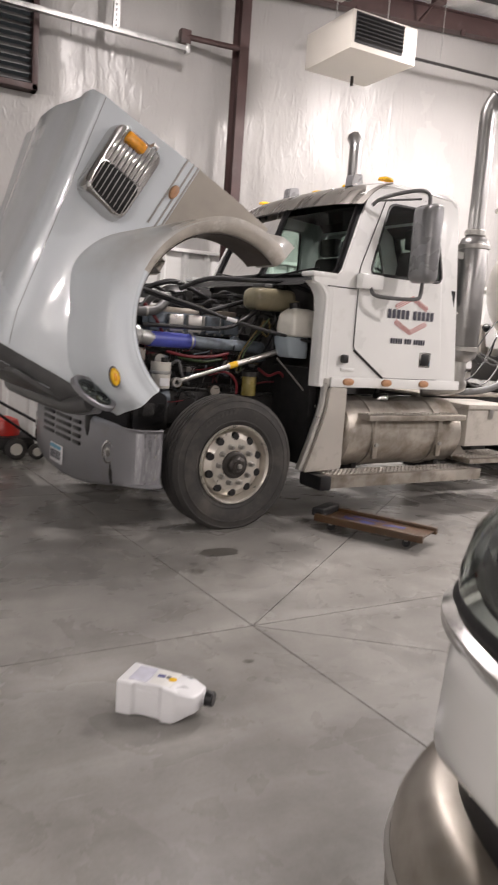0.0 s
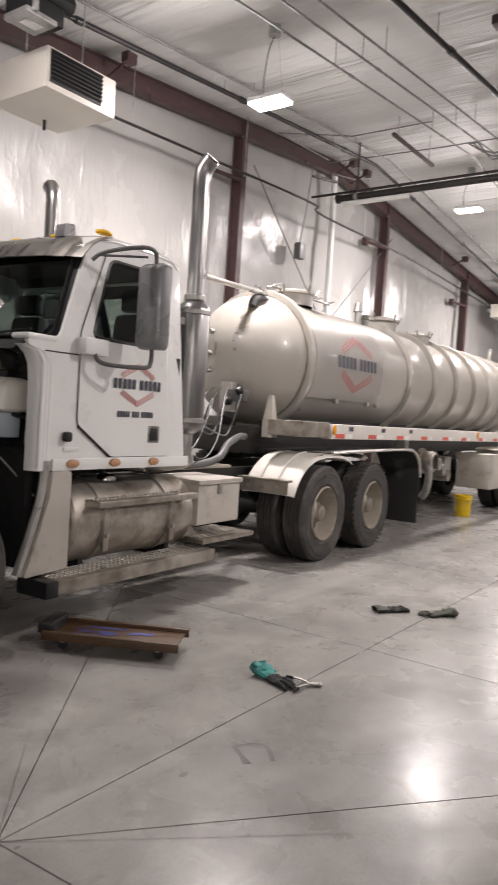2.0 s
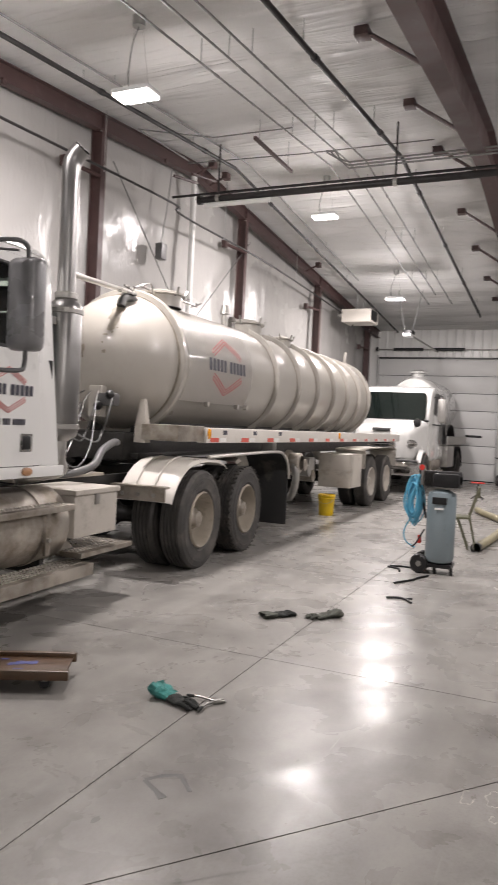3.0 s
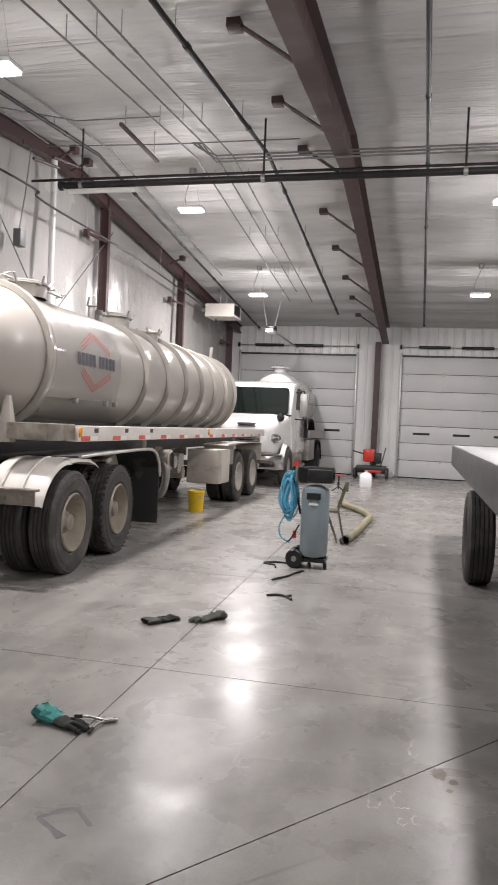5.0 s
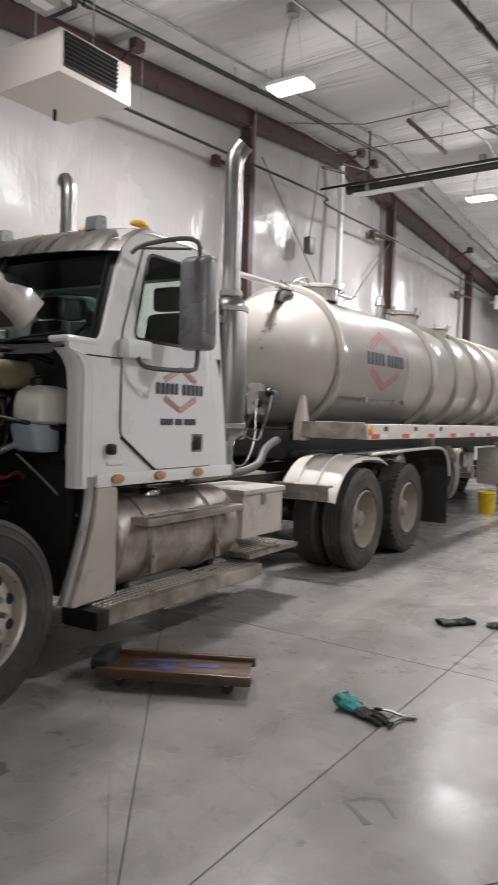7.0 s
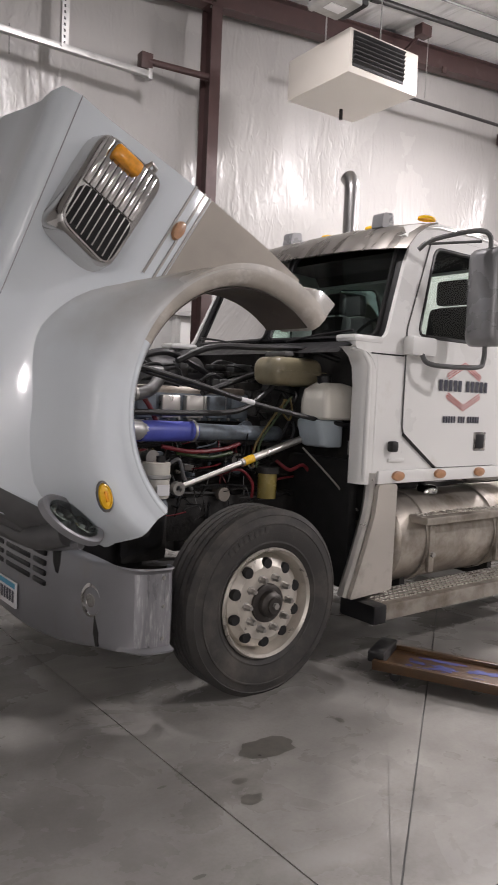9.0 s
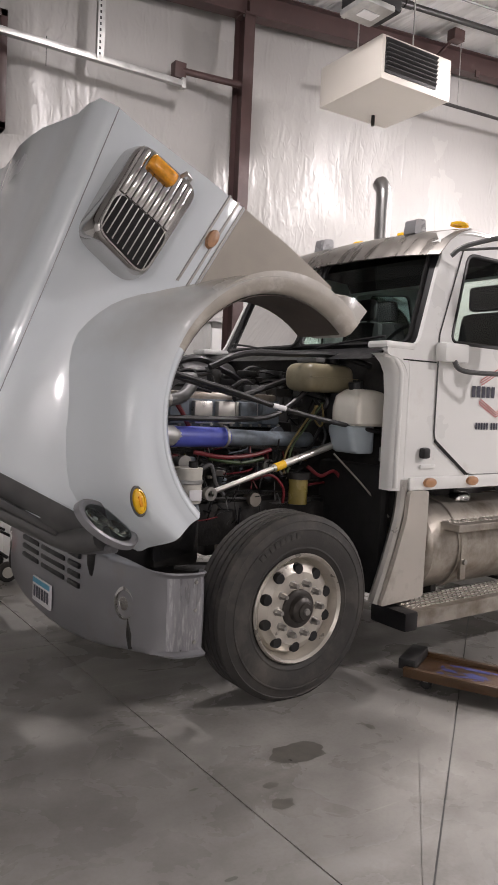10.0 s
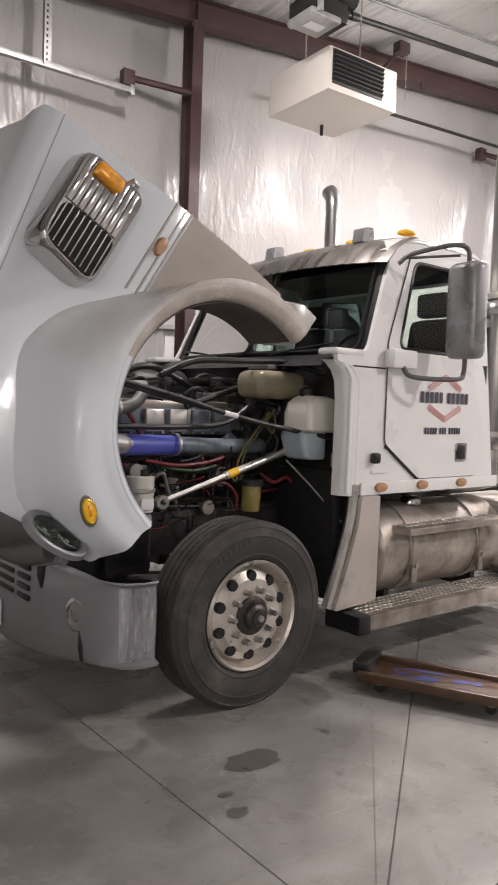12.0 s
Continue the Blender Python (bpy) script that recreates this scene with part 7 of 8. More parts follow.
    for k in range(3):
        part("pump_drum", tube([(3.9 + k * 0.22, -0.95, 0.95 - 0.1 * k), (3.9 + k * 0.22, -0.6, 0.95 - 0.1 * k)], 0.1, 18), ALU if k != 1 else STEEL, vg)
    part("control_box", box(4.55, 4.85, -0.8, -0.5, 0.7, 1.05, 0.02), STEEL, trailer)
    # fittings on the tank head
    part("head_pipe", tube([(-0.45, -0.25, TZ + 0.76), (-1.6, -0.28, TZ + 0.74)], 0.03, 10), ALU2, trailer, "bright pipe toward the cab")
    hv = part("head_valve", hose([(-0.36, -0.25, TZ + 0.66), (-0.50, -0.25, TZ + 0.70), (-0.64, -0.25, TZ + 0.66), (-0.68, -0.25, TZ + 0.58)], 0.05, 16), DARKPL, trailer, "dark elbow valve on the tank head")
    part("valve_flange", lathe([(0.085, 0), (0.085, 0.025), (0, 0.025)], 18, "z", (-0.52, -0.25, TZ + 0.73)), STEEL, hv)
    part("valve_stem", tube([(-0.52, -0.25, TZ + 0.72), (-0.52, -0.25, TZ + 0.83)], 0.018, 8), STEEL, hv)
    part("valve_lever", tube([(-0.63, -0.25, TZ + 0.82), (-0.43, -0.25, TZ + 0.80)], 0.012, 8), STEEL, hv)

    def dome(y, z, d=0.004):
        q = math.sqrt(max(0.0, 1 - (y * y + z * z) / TR**2))
        return (-0.17 - 0.78 * q - d, y, TZ + z)

    for y0, z0, z1, w in ((-0.25, 0.58, 0.30, 0.07), (-0.2, 0.56, 0.42, 0.03), (0.04, 0.13, -0.02, 0.02)):
        zs = steps(z1, z0, 0.02)
        part("stain_run", loft([[dome(y0 + f * w * (0.55 + 0.45 * smooth(z1, z0, z)) + 0.006 * math.sin(z * 61), z) for f in (-1, -0.5, 0, 0.5, 1)] for z in zs]), STREAK, hv, "brown run-down stain under the valve")
    for z, x in ((2.5, -0.93), (2.25, -0.95), (2.05, -0.94)):
        part("head_fitting", lathe([(0.03, x + 0.02), (0.03, x - 0.02), (0.024, x - 0.035), (0, x - 0.035)], 12, "x", (0, 0.12, z)), STEEL, trailer)
        part("head_plug", tube([(x - 0.03, 0.12, z), (x - 0.035, 0.05, z - 0.01)], 0.010, 8), STEEL, trailer)
    cl = part("air_coupling", box(-0.98, -0.86, -0.42, -0.18, 1.70, 1.84, 0.03), DARKPL, trailer, "air and electric couplings below the head")
    for y, z in ((-0.4, 1.82), (-0.25, 1.70), (0.2, 1.75)):
        part("gladhand", lathe([(0.04, -1.0), (0.05, -1.02), (0.05, -1.05), (0.02, -1.09), (0, -1.09)], 14, "x", (0, y, z)), BLACK, cl)
    for k in range(3):
        y = -0.45 + 0.2 * k
        part("coupling_line", hose([(-1.06, y, 1.78 - 0.03 * k), (-1.2, y - 0.05, 1.6), (-1.15, y + 0.05, 1.42), (-1.35, y, 1.32), (-1.7, y * 0.8, 1.45 + 0.05 * k)], 0.010, 8), (DARKPL, DARKPL, BLACK)[k % 3], cl)
    part("coupling_tray", box(-0.97, -0.86, -0.24, -0.08, 1.58, 1.92, 0.015), TANKP, trailer)
    # top fittings
    for x, r, hgt in ((0.35, 0.26, 0.14), (2.95, 0.27, 0.16), (4.6, 0.16, 0.12)):
        mh = part("manhole", lathe([(r, -0.06), (r, hgt * 0.6), (r + 0.04, hgt * 0.62), (r + 0.04, hgt * 0.8), (r * 0.8, hgt), (0, hgt + 0.04)], 32, "z", (x, -0.15, TZ + TR)), TANKP, trailer, "round hatch with wing clamps")
        for k in range(6):
            a = k * math.pi / 3 + 0.2
            part("wing_clamp", tube([(x + (r + 0.02) * math.cos(a), -0.15 + (r + 0.02) * math.sin(a), TZ + TR + hgt * 0.5), (x + (r + 0.1) * math.cos(a), -0.15 + (r + 0.07) * math.sin(a), TZ + TR + hgt + 0.035)], 0.014, 6), STEEL, mh)
    part("top_pipe", tube([(-0.1, -0.15, TZ + TR + 0.12), (1.3, -0.15, TZ + TR + 0.12)], 0.016, 8), STEEL, trailer)
    for x in (-0.1, 0.35, 0.95, 1.3):
        for q in (-1, 1):
            part("spider_handle", tube([(x - 0.07, -0.15 - 0.04 * q, TZ + TR + 0.10), (x + 0.07, -0.15 + 0.04 * q, TZ + TR + 0.165)], 0.011, 6), STEEL, trailer)
    for x, hgt in ((2.0, 0.28), (2.25, 0.14)):
        part("relief_valve", lathe([(0.05, -0.03), (0.05, hgt * 0.5), (0.075, hgt * 0.55), (0.05, hgt), (0, hgt)], 14, "z", (x, -0.25, TZ + TR - 0.03)), STEEL, trailer)
    part("rear_vent", hose([(8.5, -0.2, TZ + TR - 0.05), (8.5, -0.2, TZ + TR + 0.15), (8.55, -0.2, TZ + TR + 0.28)], 0.04, 10), TANKP, trailer)


tank_trailer()


# ---- the second truck beyond the trailer ----
def vacuum_truck():
    o = thing("vacuum_truck", pose(18.9, 6.63, 0, 0, 0, 0), "white medium-duty vacuum truck parked facing the camera", "truck")

    def sec(x, w, zt, zb, r=0.14):
        q = rounded([(-w, zb), (w, zb), (w * 0.93, zt), (-w * 0.93, zt)], r, 4)
        return [(x, y, z) for y, z in q]

    part("cab", loft([sec(1.2, 1.05, 1.9, 0.75), sec(1.45, 1.08, 2.62, 0.75), sec(1.7, 1.1, 2.68, 0.75), sec(2.9, 1.1, 2.70, 0.75), sec(3.05, 1.06, 2.6, 0.8)], caps=True, ring=True), PICKUP, o, "white crew cab", 50)
    part("hood", loft([sec(-0.15, 0.66, 1.42, 0.85, 0.2), sec(0.0, 0.82, 1.56, 0.75, 0.22), sec(0.4, 0.92, 1.66, 0.72, 0.22), sec(1.3, 1.04, 1.84, 0.72, 0.2)], caps=True, ring=True), PICKUP, o, "white sloped hood", 50)
    q = rounded([(-0.9, 1.80), (0.9, 1.80), (0.86, 2.5), (-0.86, 2.5)], 0.1, 4)
    part("windshield", plate(q, [], lambda y, z: (1.06 + (z - 1.80) * 0.40 + 0.06 * y * y, y, z), 0.02), DGLASS, o, "dark windshield")
    part("grille", box(-0.22, -0.1, -0.42, 0.42, 0.98, 1.38, 0.03), CHROME, o, "chrome grille")
    for k in range(5):
        part("grille_bar", box(-0.235, -0.215, -0.4, 0.4, 1.02 + k * 0.07, 1.045 + k * 0.07, 0.006), DARKPL, o)
    part("bumper", box(-0.38, -0.12, -1.12, 1.12, 0.44, 0.78, 0.05), CHROME, o, "chrome front bumper")
    part("bumper_trim", box(-0.36, -0.14, -1.06, 1.06, 0.782, 0.82, 0.008), DARKPL, o)
    for s in (-1, 1):
        hl = part("headlight", lathe([(0.16, -0.03), (0.15, 0.01), (0.1, 0.03), (0, 0.035)], 24, "x"), CHROME, o, "clear headlight")
        hl.matrix_basis = Matrix.Translation((-0.03, s * 0.74, 1.19)) @ Matrix.Rotation(s * math.radians(24), 4, "Z") @ Matrix.Diagonal((-1.8, 1.55, 0.72, 1))
        part("lens", lathe([(0.06, 0.03), (0.04, 0.045), (0, 0.05)], 16, "x", (0, 0.05, 0)), WHITEL, hl)
        part("fog_lamp", lathe([(0.07, -0.36), (0.06, -0.4), (0, -0.4)], 16, "x", (0, s * 0.85, 0.57)), CHROME, o)
        m = part("hood_mirror", lathe([(0, -0.08), (0.09, -0.05), (0.11, 0.0), (0.08, 0.04), (0, 0.05)], 16, "x"), BLACK, o)
        m.matrix_basis = Matrix.Translation((0.42, s * 0.84, 1.72))
        part("wheel", lathe(tyre_profile(0.48, 0.27, 0.26, False), 36, "y", (0.55, s * 1.0, 0.48)), RUBBER, o, "black front tyre")
        part("wheel_disc", lathe([(0.27, s * 1.08), (0.2, s * 1.0), (0.1, s * 1.05), (0, s * 1.06)], 24, "y", (0.55, 0, 0.48)), ALU, o)
        part("arch", thick(loft([[(0.55 + r * math.cos(a), s * y, 0.48 + r * math.sin(a)) for r, y in ((0.52, 1.06), (0.565, 1.07), (0.61, 0.95))] for a in (math.pi * k / 14 for k in range(15))]), 0.01), PICKUP, o)
        part("side_glass", plate(rounded([(1.55, 1.95), (2.35, 1.95), (2.35, 2.52), (1.75, 2.52)], 0.06, 3), [], lambda x, z: (x, s * (1.105 - 0.06 * (z - 0.75) / 1.9), z), 0.012), BLACK, o, "dark side window")
        part("side_mirror", box(1.05, 1.17, *sorted((s * 1.25, s * 1.47)), 1.75, 2.35, 0.04), STEEL, o, "grey side mirror")
        part("mirror_arm", tube([(1.5, s * 1.05, 2.4), (1.1, s * 1.36, 2.42), (1.1, s * 1.36, 2.3)], 0.018, 8), BLACK, o)
        part("mirror_arm", tube([(1.5, s * 1.05, 1.7), (1.1, s * 1.36, 1.68), (1.1, s * 1.36, 1.78)], 0.018, 8), BLACK, o)
        part("running_board", box(1.4, 3.0, *sorted((s * 0.8, s * 1.12)), 0.42, 0.5, 0.02), ALU, o)
        part("side_tank", lathe([(0, 1.5), (0.26, 1.52), (0.26, 2.8), (0, 2.82)], 24, "x", (0, s * 0.8, 0.66)), ALU, o)
        part("body_side", box(3.1, 6.5, *sorted((s * 1.0, s * 1.22)), 1.18, 1.42, 0.02), STEEL, o, "grey side deck")
        part("side_box", box(3.2, 4.3, *sorted((s * 0.8, s * 1.2)), 0.55, 1.15, 0.02), STEEL, o, "grey tool box")
        part("rear_tyre", lathe(tyre_profile(0.5, 0.28, 0.5, False), 36, "y", (5.2, s * 0.95, 0.5)), RUBBER, o)
        part("rear_mudguard", thick(loft([[(5.2 + 0.6 * math.cos(a), s * y, 0.5 + 0.62 * math.sin(a)) for y in (0.65, 1.22)] for a in (math.pi * k / 12 for k in range(13))]), 0.01), BLACK, o)
        part("deck_handle", tube([(2.95, s * 1.15, 1.0), (2.95, s * 1.2, 2.5)], 0.016, 8), CHROME, o)
    o.scale = (1.06, 0.95, 1.07)
    part("tank", lathe([(0, 3.2), (0.5, 3.22), (0.78, 3.35), (0.86, 3.6), (0.86, 6.2), (0.7, 6.45), (0, 6.55)], 40, "x", (0, 0, 2.24)), PICKUP, o, "white vacuum tank behind the cab")
    part("tank_dome", lathe([(0.2, 3.05), (0.2, 3.2), (0.3, 3.21), (0.3, 3.25), (0.15, 3.3), (0, 3.31)], 24, "z", (3.9, 0, 0)), PICKUP, o, "white tank top hatch")
    part("hood_badge", lathe([(0.05, -0.02), (0.045, 0.01), (0, 0.012)], 16, "x", (0.0, -0.5, 1.5)), REDP, o, "small round red mark on the hood")
    part("hood_vent", box(-0.2, 0.02, -0.24, 0.24, 1.5, 1.56, 0.02), DARKPL, o)
    for s in (-1, 1):
        part("rear_arch", thick(loft([[(3.6 + 0.75 * math.cos(a), s * y, 1.2 + 0.55 * math.sin(a)) for y in (0.9, 1.2)] for a in (math.pi * k / 12 for k in range(13))]), 0.01), BLACK, o, "black wheel arch guard")
        part("cowl_trim", tube([(1.15, s * 1.0, 1.78), (1.1, s * 0.5, 1.80), (1.08, 0, 1.80)], 0.022, 8), BLACK, o)
    part("chassis", box(0.2, 6.5, -0.42, 0.42, 0.6, 0.85, 0.01), IRON, o)


vacuum_truck()


# ---- the vehicle beside the camera ----
def near_truck():
    """Only its front corner and a rear wheel come into view."""
    o = thing("parked_truck", pose(0.37, 0.50, 0), "white truck with a silver bumper parked beside the walkway", "truck")
    NOSE = pose(-0.643, 0.085, 1.491) @ Matrix.Scale(0.64, 4) @ pose(0.643, -0.085, -1.491)

    def sec(x, w, zt, zb, r):
        return [(x, y, z) for y, z in rounded([(-w, zb), (w, zb), (w * 0.985, zt), (-w * 0.985, zt)], r, 5)]

    def nose(name, bm, m, parent=o, lab="", sharp=60):
        """A part of the narrow nose, drawn full size and set small and high on the chassis."""
        bmesh.ops.transform(bm, matrix=NOSE, verts=bm.verts)
        return part(name, bm, m, parent, lab, sharp)

    nose("front_fender", loft([sec(0.10, 0.70, 1.03, 0.87, 0.05), sec(0.15, 0.86, 1.04, 0.86, 0.05), sec(0.30, 1.0, 1.05, 0.85, 0.05), sec(0.6, 1.09, 1.06, 0.83, 0.05), sec(1.0, 1.12, 1.07, 0.80, 0.05), sec(1.25, 1.13, 1.22, 0.71, 0.06), sec(2.1, 1.13, 1.36, 0.74, 0.12)], caps=True, ring=True), PICKUP, o, "pearl white front fender")
    nose("hood", loft([sec(0.30, 0.55, 1.0, 0.8, 0.06), sec(0.45, 0.78, 1.1, 0.8, 0.08), sec(0.8, 0.9, 1.17, 0.8, 0.1), sec(1.3, 0.98, 1.24, 0.8, 0.1), sec(2.1, 1.05, 1.40, 0.8, 0.1)], caps=True, ring=True), PICKUP, o, "white hood")
    part("hood_rear", loft([sec(1.05, 0.68, 1.40, 0.95, 0.1), sec(1.5, 0.85, 1.50, 0.95, 0.12), sec(2.15, 1.05, 1.62, 0.8, 0.14)], caps=True, ring=True), PICKUP, o, "white hood widening to the cab", 60)
    part("cab", loft([sec(2.1, 1.13, 1.9, 0.75, 0.12), sec(2.5, 1.1, 2.55, 0.75, 0.14), sec(3.9, 1.1, 2.6, 0.75, 0.14)], caps=True, ring=True), PICKUP, o, "white cab", 60)
    part("flat_deck", box(4.1, 11.9, -1.15, 1.15, 1.1, 1.42, 0.03), DARKPL, o, "dark flat deck")
    plan = [tuple(p) for p in curve([(a, b, 0) for a, b in ((0.07, -0.3), (0.08, 0.4), (0.14, 0.75), (0.30, 1.0), (0.6, 1.10), (1.0, 1.135))], 6)]

    def band(rows):
        """Strips that follow the corner in plan: (outward offset, height) rows."""
        out = []
        for g, z in rows:
            line = []
            for i, (x, y, _) in enumerate(plan):
                p, q = Vector(plan[max(0, i - 1)]), Vector(plan[min(len(plan) - 1, i + 1)])
                d = (q - p).normalized()
                line.append((x - d.y * g, y + d.x * g, z + 0.06))
            out.append(line)
        return out

    nose("bumper", thick(loft(band([(-0.06, -0.34), (0.02, -0.30), (0.05, 0.0), (0.056, 0.40), (0.06, 0.50), (0.055, 0.60), (0.03, 0.655), (-0.02, 0.675), (-0.06, 0.68)])), 0.012), ALU, o, "dusty silver rounded front bumper")
    nose("bumper_crease", loft(band([(0.061, 0.53), (0.067, 0.545), (0.058, 0.56)])), ALU2)
    nose("bumper_gap", loft(band([(-0.05, 0.64), (-0.045, 0.84)])), BLACK)
    nose("chrome_strip", loft(band([(-0.005, 0.965), (0.012, 0.975), (0.012, 0.995), (-0.01, 1.005)])), CHROME, o, "bright trim strip under the headlight")
    nose("dark_strip", loft(band([(-0.012, 1.002), (-0.004, 1.015), (-0.012, 1.03)])), BLACK)
    hl = nose("headlight", loft(band([(-0.05, 1.02), (-0.06, 1.07), (-0.09, 1.15), (-0.15, 1.21)])), CHROME, o, "clear wrap-around headlight")
    nose("reflector", loft([l[8:20] for l in band([(-0.04, 1.04), (-0.047, 1.08), (-0.055, 1.10)])]), CHROME, hl)
    nose("reflector", loft([l[18:26] for l in band([(-0.045, 1.07), (-0.055, 1.11), (-0.07, 1.145)])]), WHITEL, hl)
    nose("lens", loft(band([(-0.012, 1.015), (-0.012, 1.06), (-0.03, 1.13), (-0.08, 1.195), (-0.16, 1.235)])), CLEARG, hl, sharp=80)
    nose("lens_rim", tube(band([(-0.15, 1.23)])[0], 0.012, 8), BUMPERM, hl)
    for x in (1.55, 8.0):
        for s in (-1, 1):
            y = s * (0.86 if x < 2 else 0.98)
            w = part("wheel", lathe(tyre_profile(0.5, 0.28, 0.28, True), 40, "y", (x, y, 0.5)), RUBBER, o, "dark tyre")
            part("disc", lathe([(0.28, y + s * 0.1), (0.2, y + s * 0.04), (0, y + s * 0.06)], 24, "y", (x, 0, 0.5)), ALU, w)
            if x < 2:
                part("wheel_arch", thick(loft([[(x + 0.58 * math.cos(a), yy, 0.5 + 0.58 * math.sin(a)) for yy in sorted((s * 0.6, s * 1.03))] for a in (math.pi * k / 14 for k in range(15))]), 0.01), PICKUP, o)
    part("chassis", box(0.5, 11.5, -0.42, 0.42, 0.75, 0.98, 0.02), IRON, o)


near_truck()


# ---- things on the floor ----
def creeper():
    ang = -60.5
    o = thing("mechanic_creeper", pose(3.30, 4.93, 0, 0, 0, ang), "worn brown wooden mechanic's creeper with a black headrest", "creeper")
    part("deck", box(-0.42, 0.43, -0.155, 0.155, 0.085, 0.10, 0.004), WOODB, o, "oily brown plywood deck")
    part("blue_smear", grid_sheet(steps(-0.26, 0.24, 0.01), steps(-0.1, 0.1, 0.01), lambda u, v: (u, v, 0.1016), lambda u, v: noise.fractal(Vector((u * 7, v * 16, 2)), 1, 2, 4) > -0.05 + 34 * v * v + 2.5 * u * u), BLUEPT, o, "worn blue paint patch")
    for y in (-0.165, 0.165):
        part("side_rail", box(-0.43, 0.45, y - 0.018, y + 0.018, 0.07, 0.125, 0.005), WOODB, o)
    part("headrest", box(-0.47, -0.37, -0.15, 0.15, 0.10, 0.165, 0.012), BLACK, o, "black padded headrest")
    for x in (-0.31, 0.31):
        for y in (-0.11, 0.11):
            c = part("caster", lathe([(0, -0.012), (0.03, -0.012), (0.034, 0), (0.03, 0.012), (0, 0.012)], 18, "y", (x, y, 0.034)), BLACK, o)
            part("fork", box(x - 0.016, x + 0.016, y - 0.02, y + 0.02, 0.045, 0.085, 0.004), STEEL, c)
    for x in (-0.25, 0.05, 0.3):
        part("cross_slat", box(x - 0.03, x + 0.03, -0.15, 0.15, 0.066, 0.085), WOODB, o)


creeper()


def oil_jug():
    """A rectangular fluid jug lying on its broad side, cap end along x, with a moulded grip."""
    o = thing("oil_jug", pose(0.80, 3.06, 0.0, 0, 0, -45), "white plastic fluid jug lying on its side", "jug")
    out = rounded([(-0.165, -0.088), (-0.10, -0.088), (-0.088, -0.071), (0.012, -0.071), (0.024, -0.088), (0.078, -0.088), (0.142, -0.036), (0.152, 0.012), (0.152, 0.074), (0.105, 0.086), (-0.165, 0.086)], 0.014, 3)
    hole = rounded([(0.064, -0.048), (0.084, -0.06), (0.122, -0.026), (0.116, -0.004), (0.078, -0.012)], 0.012, 3)
    bm = plate(out, [hole], lambda x, y: (x, y, 0.0), 0)
    ext = bmesh.ops.extrude_face_region(bm, geom=bm.faces[:])
    for v in ext["geom"]:
        if isinstance(v, bmesh.types.BMVert):
            v.co.z = 0.138
    bmesh.ops.recalc_face_normals(bm, faces=bm.faces)
    bmesh.ops.dissolve_limit(bm, angle_limit=0.01, verts=bm.verts, edges=bm.edges)
    rim = [q for q in bm.edges if len(q.link_faces) == 2 and abs(abs(q.link_faces[0].normal.z) - abs(q.link_faces[1].normal.z)) > 0.5]
    bmesh.ops.bevel(bm, geom=rim, offset=0.011, segments=3, profile=0.5, affect="EDGES")
    for v in bm.verts:
        v.co.z = 0.069 + (v.co.z - 0.069) * (1 - 0.5 * smooth(0.05, 0.15, v.co.x))
    part("body", bm, WHITEPL, o, "white plastic body with a moulded handle", 40)
    part("neck", tube([(0.148, 0.045, 0.069), (0.168, 0.045, 0.069)], 0.024, 18), WHITEPL, o)
    cp = part("cap", lathe([(0.0, 0.165), (0.029, 0.165), (0.030, 0.17), (0.030, 0.19), (0.026, 0.194), (0, 0.195)], 22, "x", (0, 0.045, 0.069)), BLACK, o, "black screw cap")
    part("cap_band", lathe([(0.031, 0.163), (0.032, 0.166), (0.031, 0.169)], 22, "x", (0, 0.045, 0.069)), BLACK, cp)
    lb = part("label", box(-0.04, 0.052, -0.058, 0.062, 0.1365, 0.1386, 0.0006), WHITEL, o, "pale printed label")
    part("label_tint", box(-0.125, -0.05, -0.06, 0.06, 0.1375, 0.1392, 0.0006), mat("lilac_print", (0.52, 0.52, 0.60), 0.4, var=0.1, scale=30), lb)
    part("label_bar", box(-0.03, 0.0, 0.0, 0.022, 0.1385, 0.1394), BLUEPT, lb)
    part("label_bar", box(0.006, 0.022, 0.0, 0.022, 0.1385, 0.1394), DARKPL, lb)
    part("label_dot", lathe([(0.017, 0.1380), (0.017, 0.1392), (0, 0.1393)], 16, "z", (0.035, 0.0, 0)), YELLOWL, lb)
    part("side_panel", box(-0.082, 0.006, -0.0745, -0.0705, 0.035, 0.108, 0.0015), WHITEPL, o)


oil_jug()


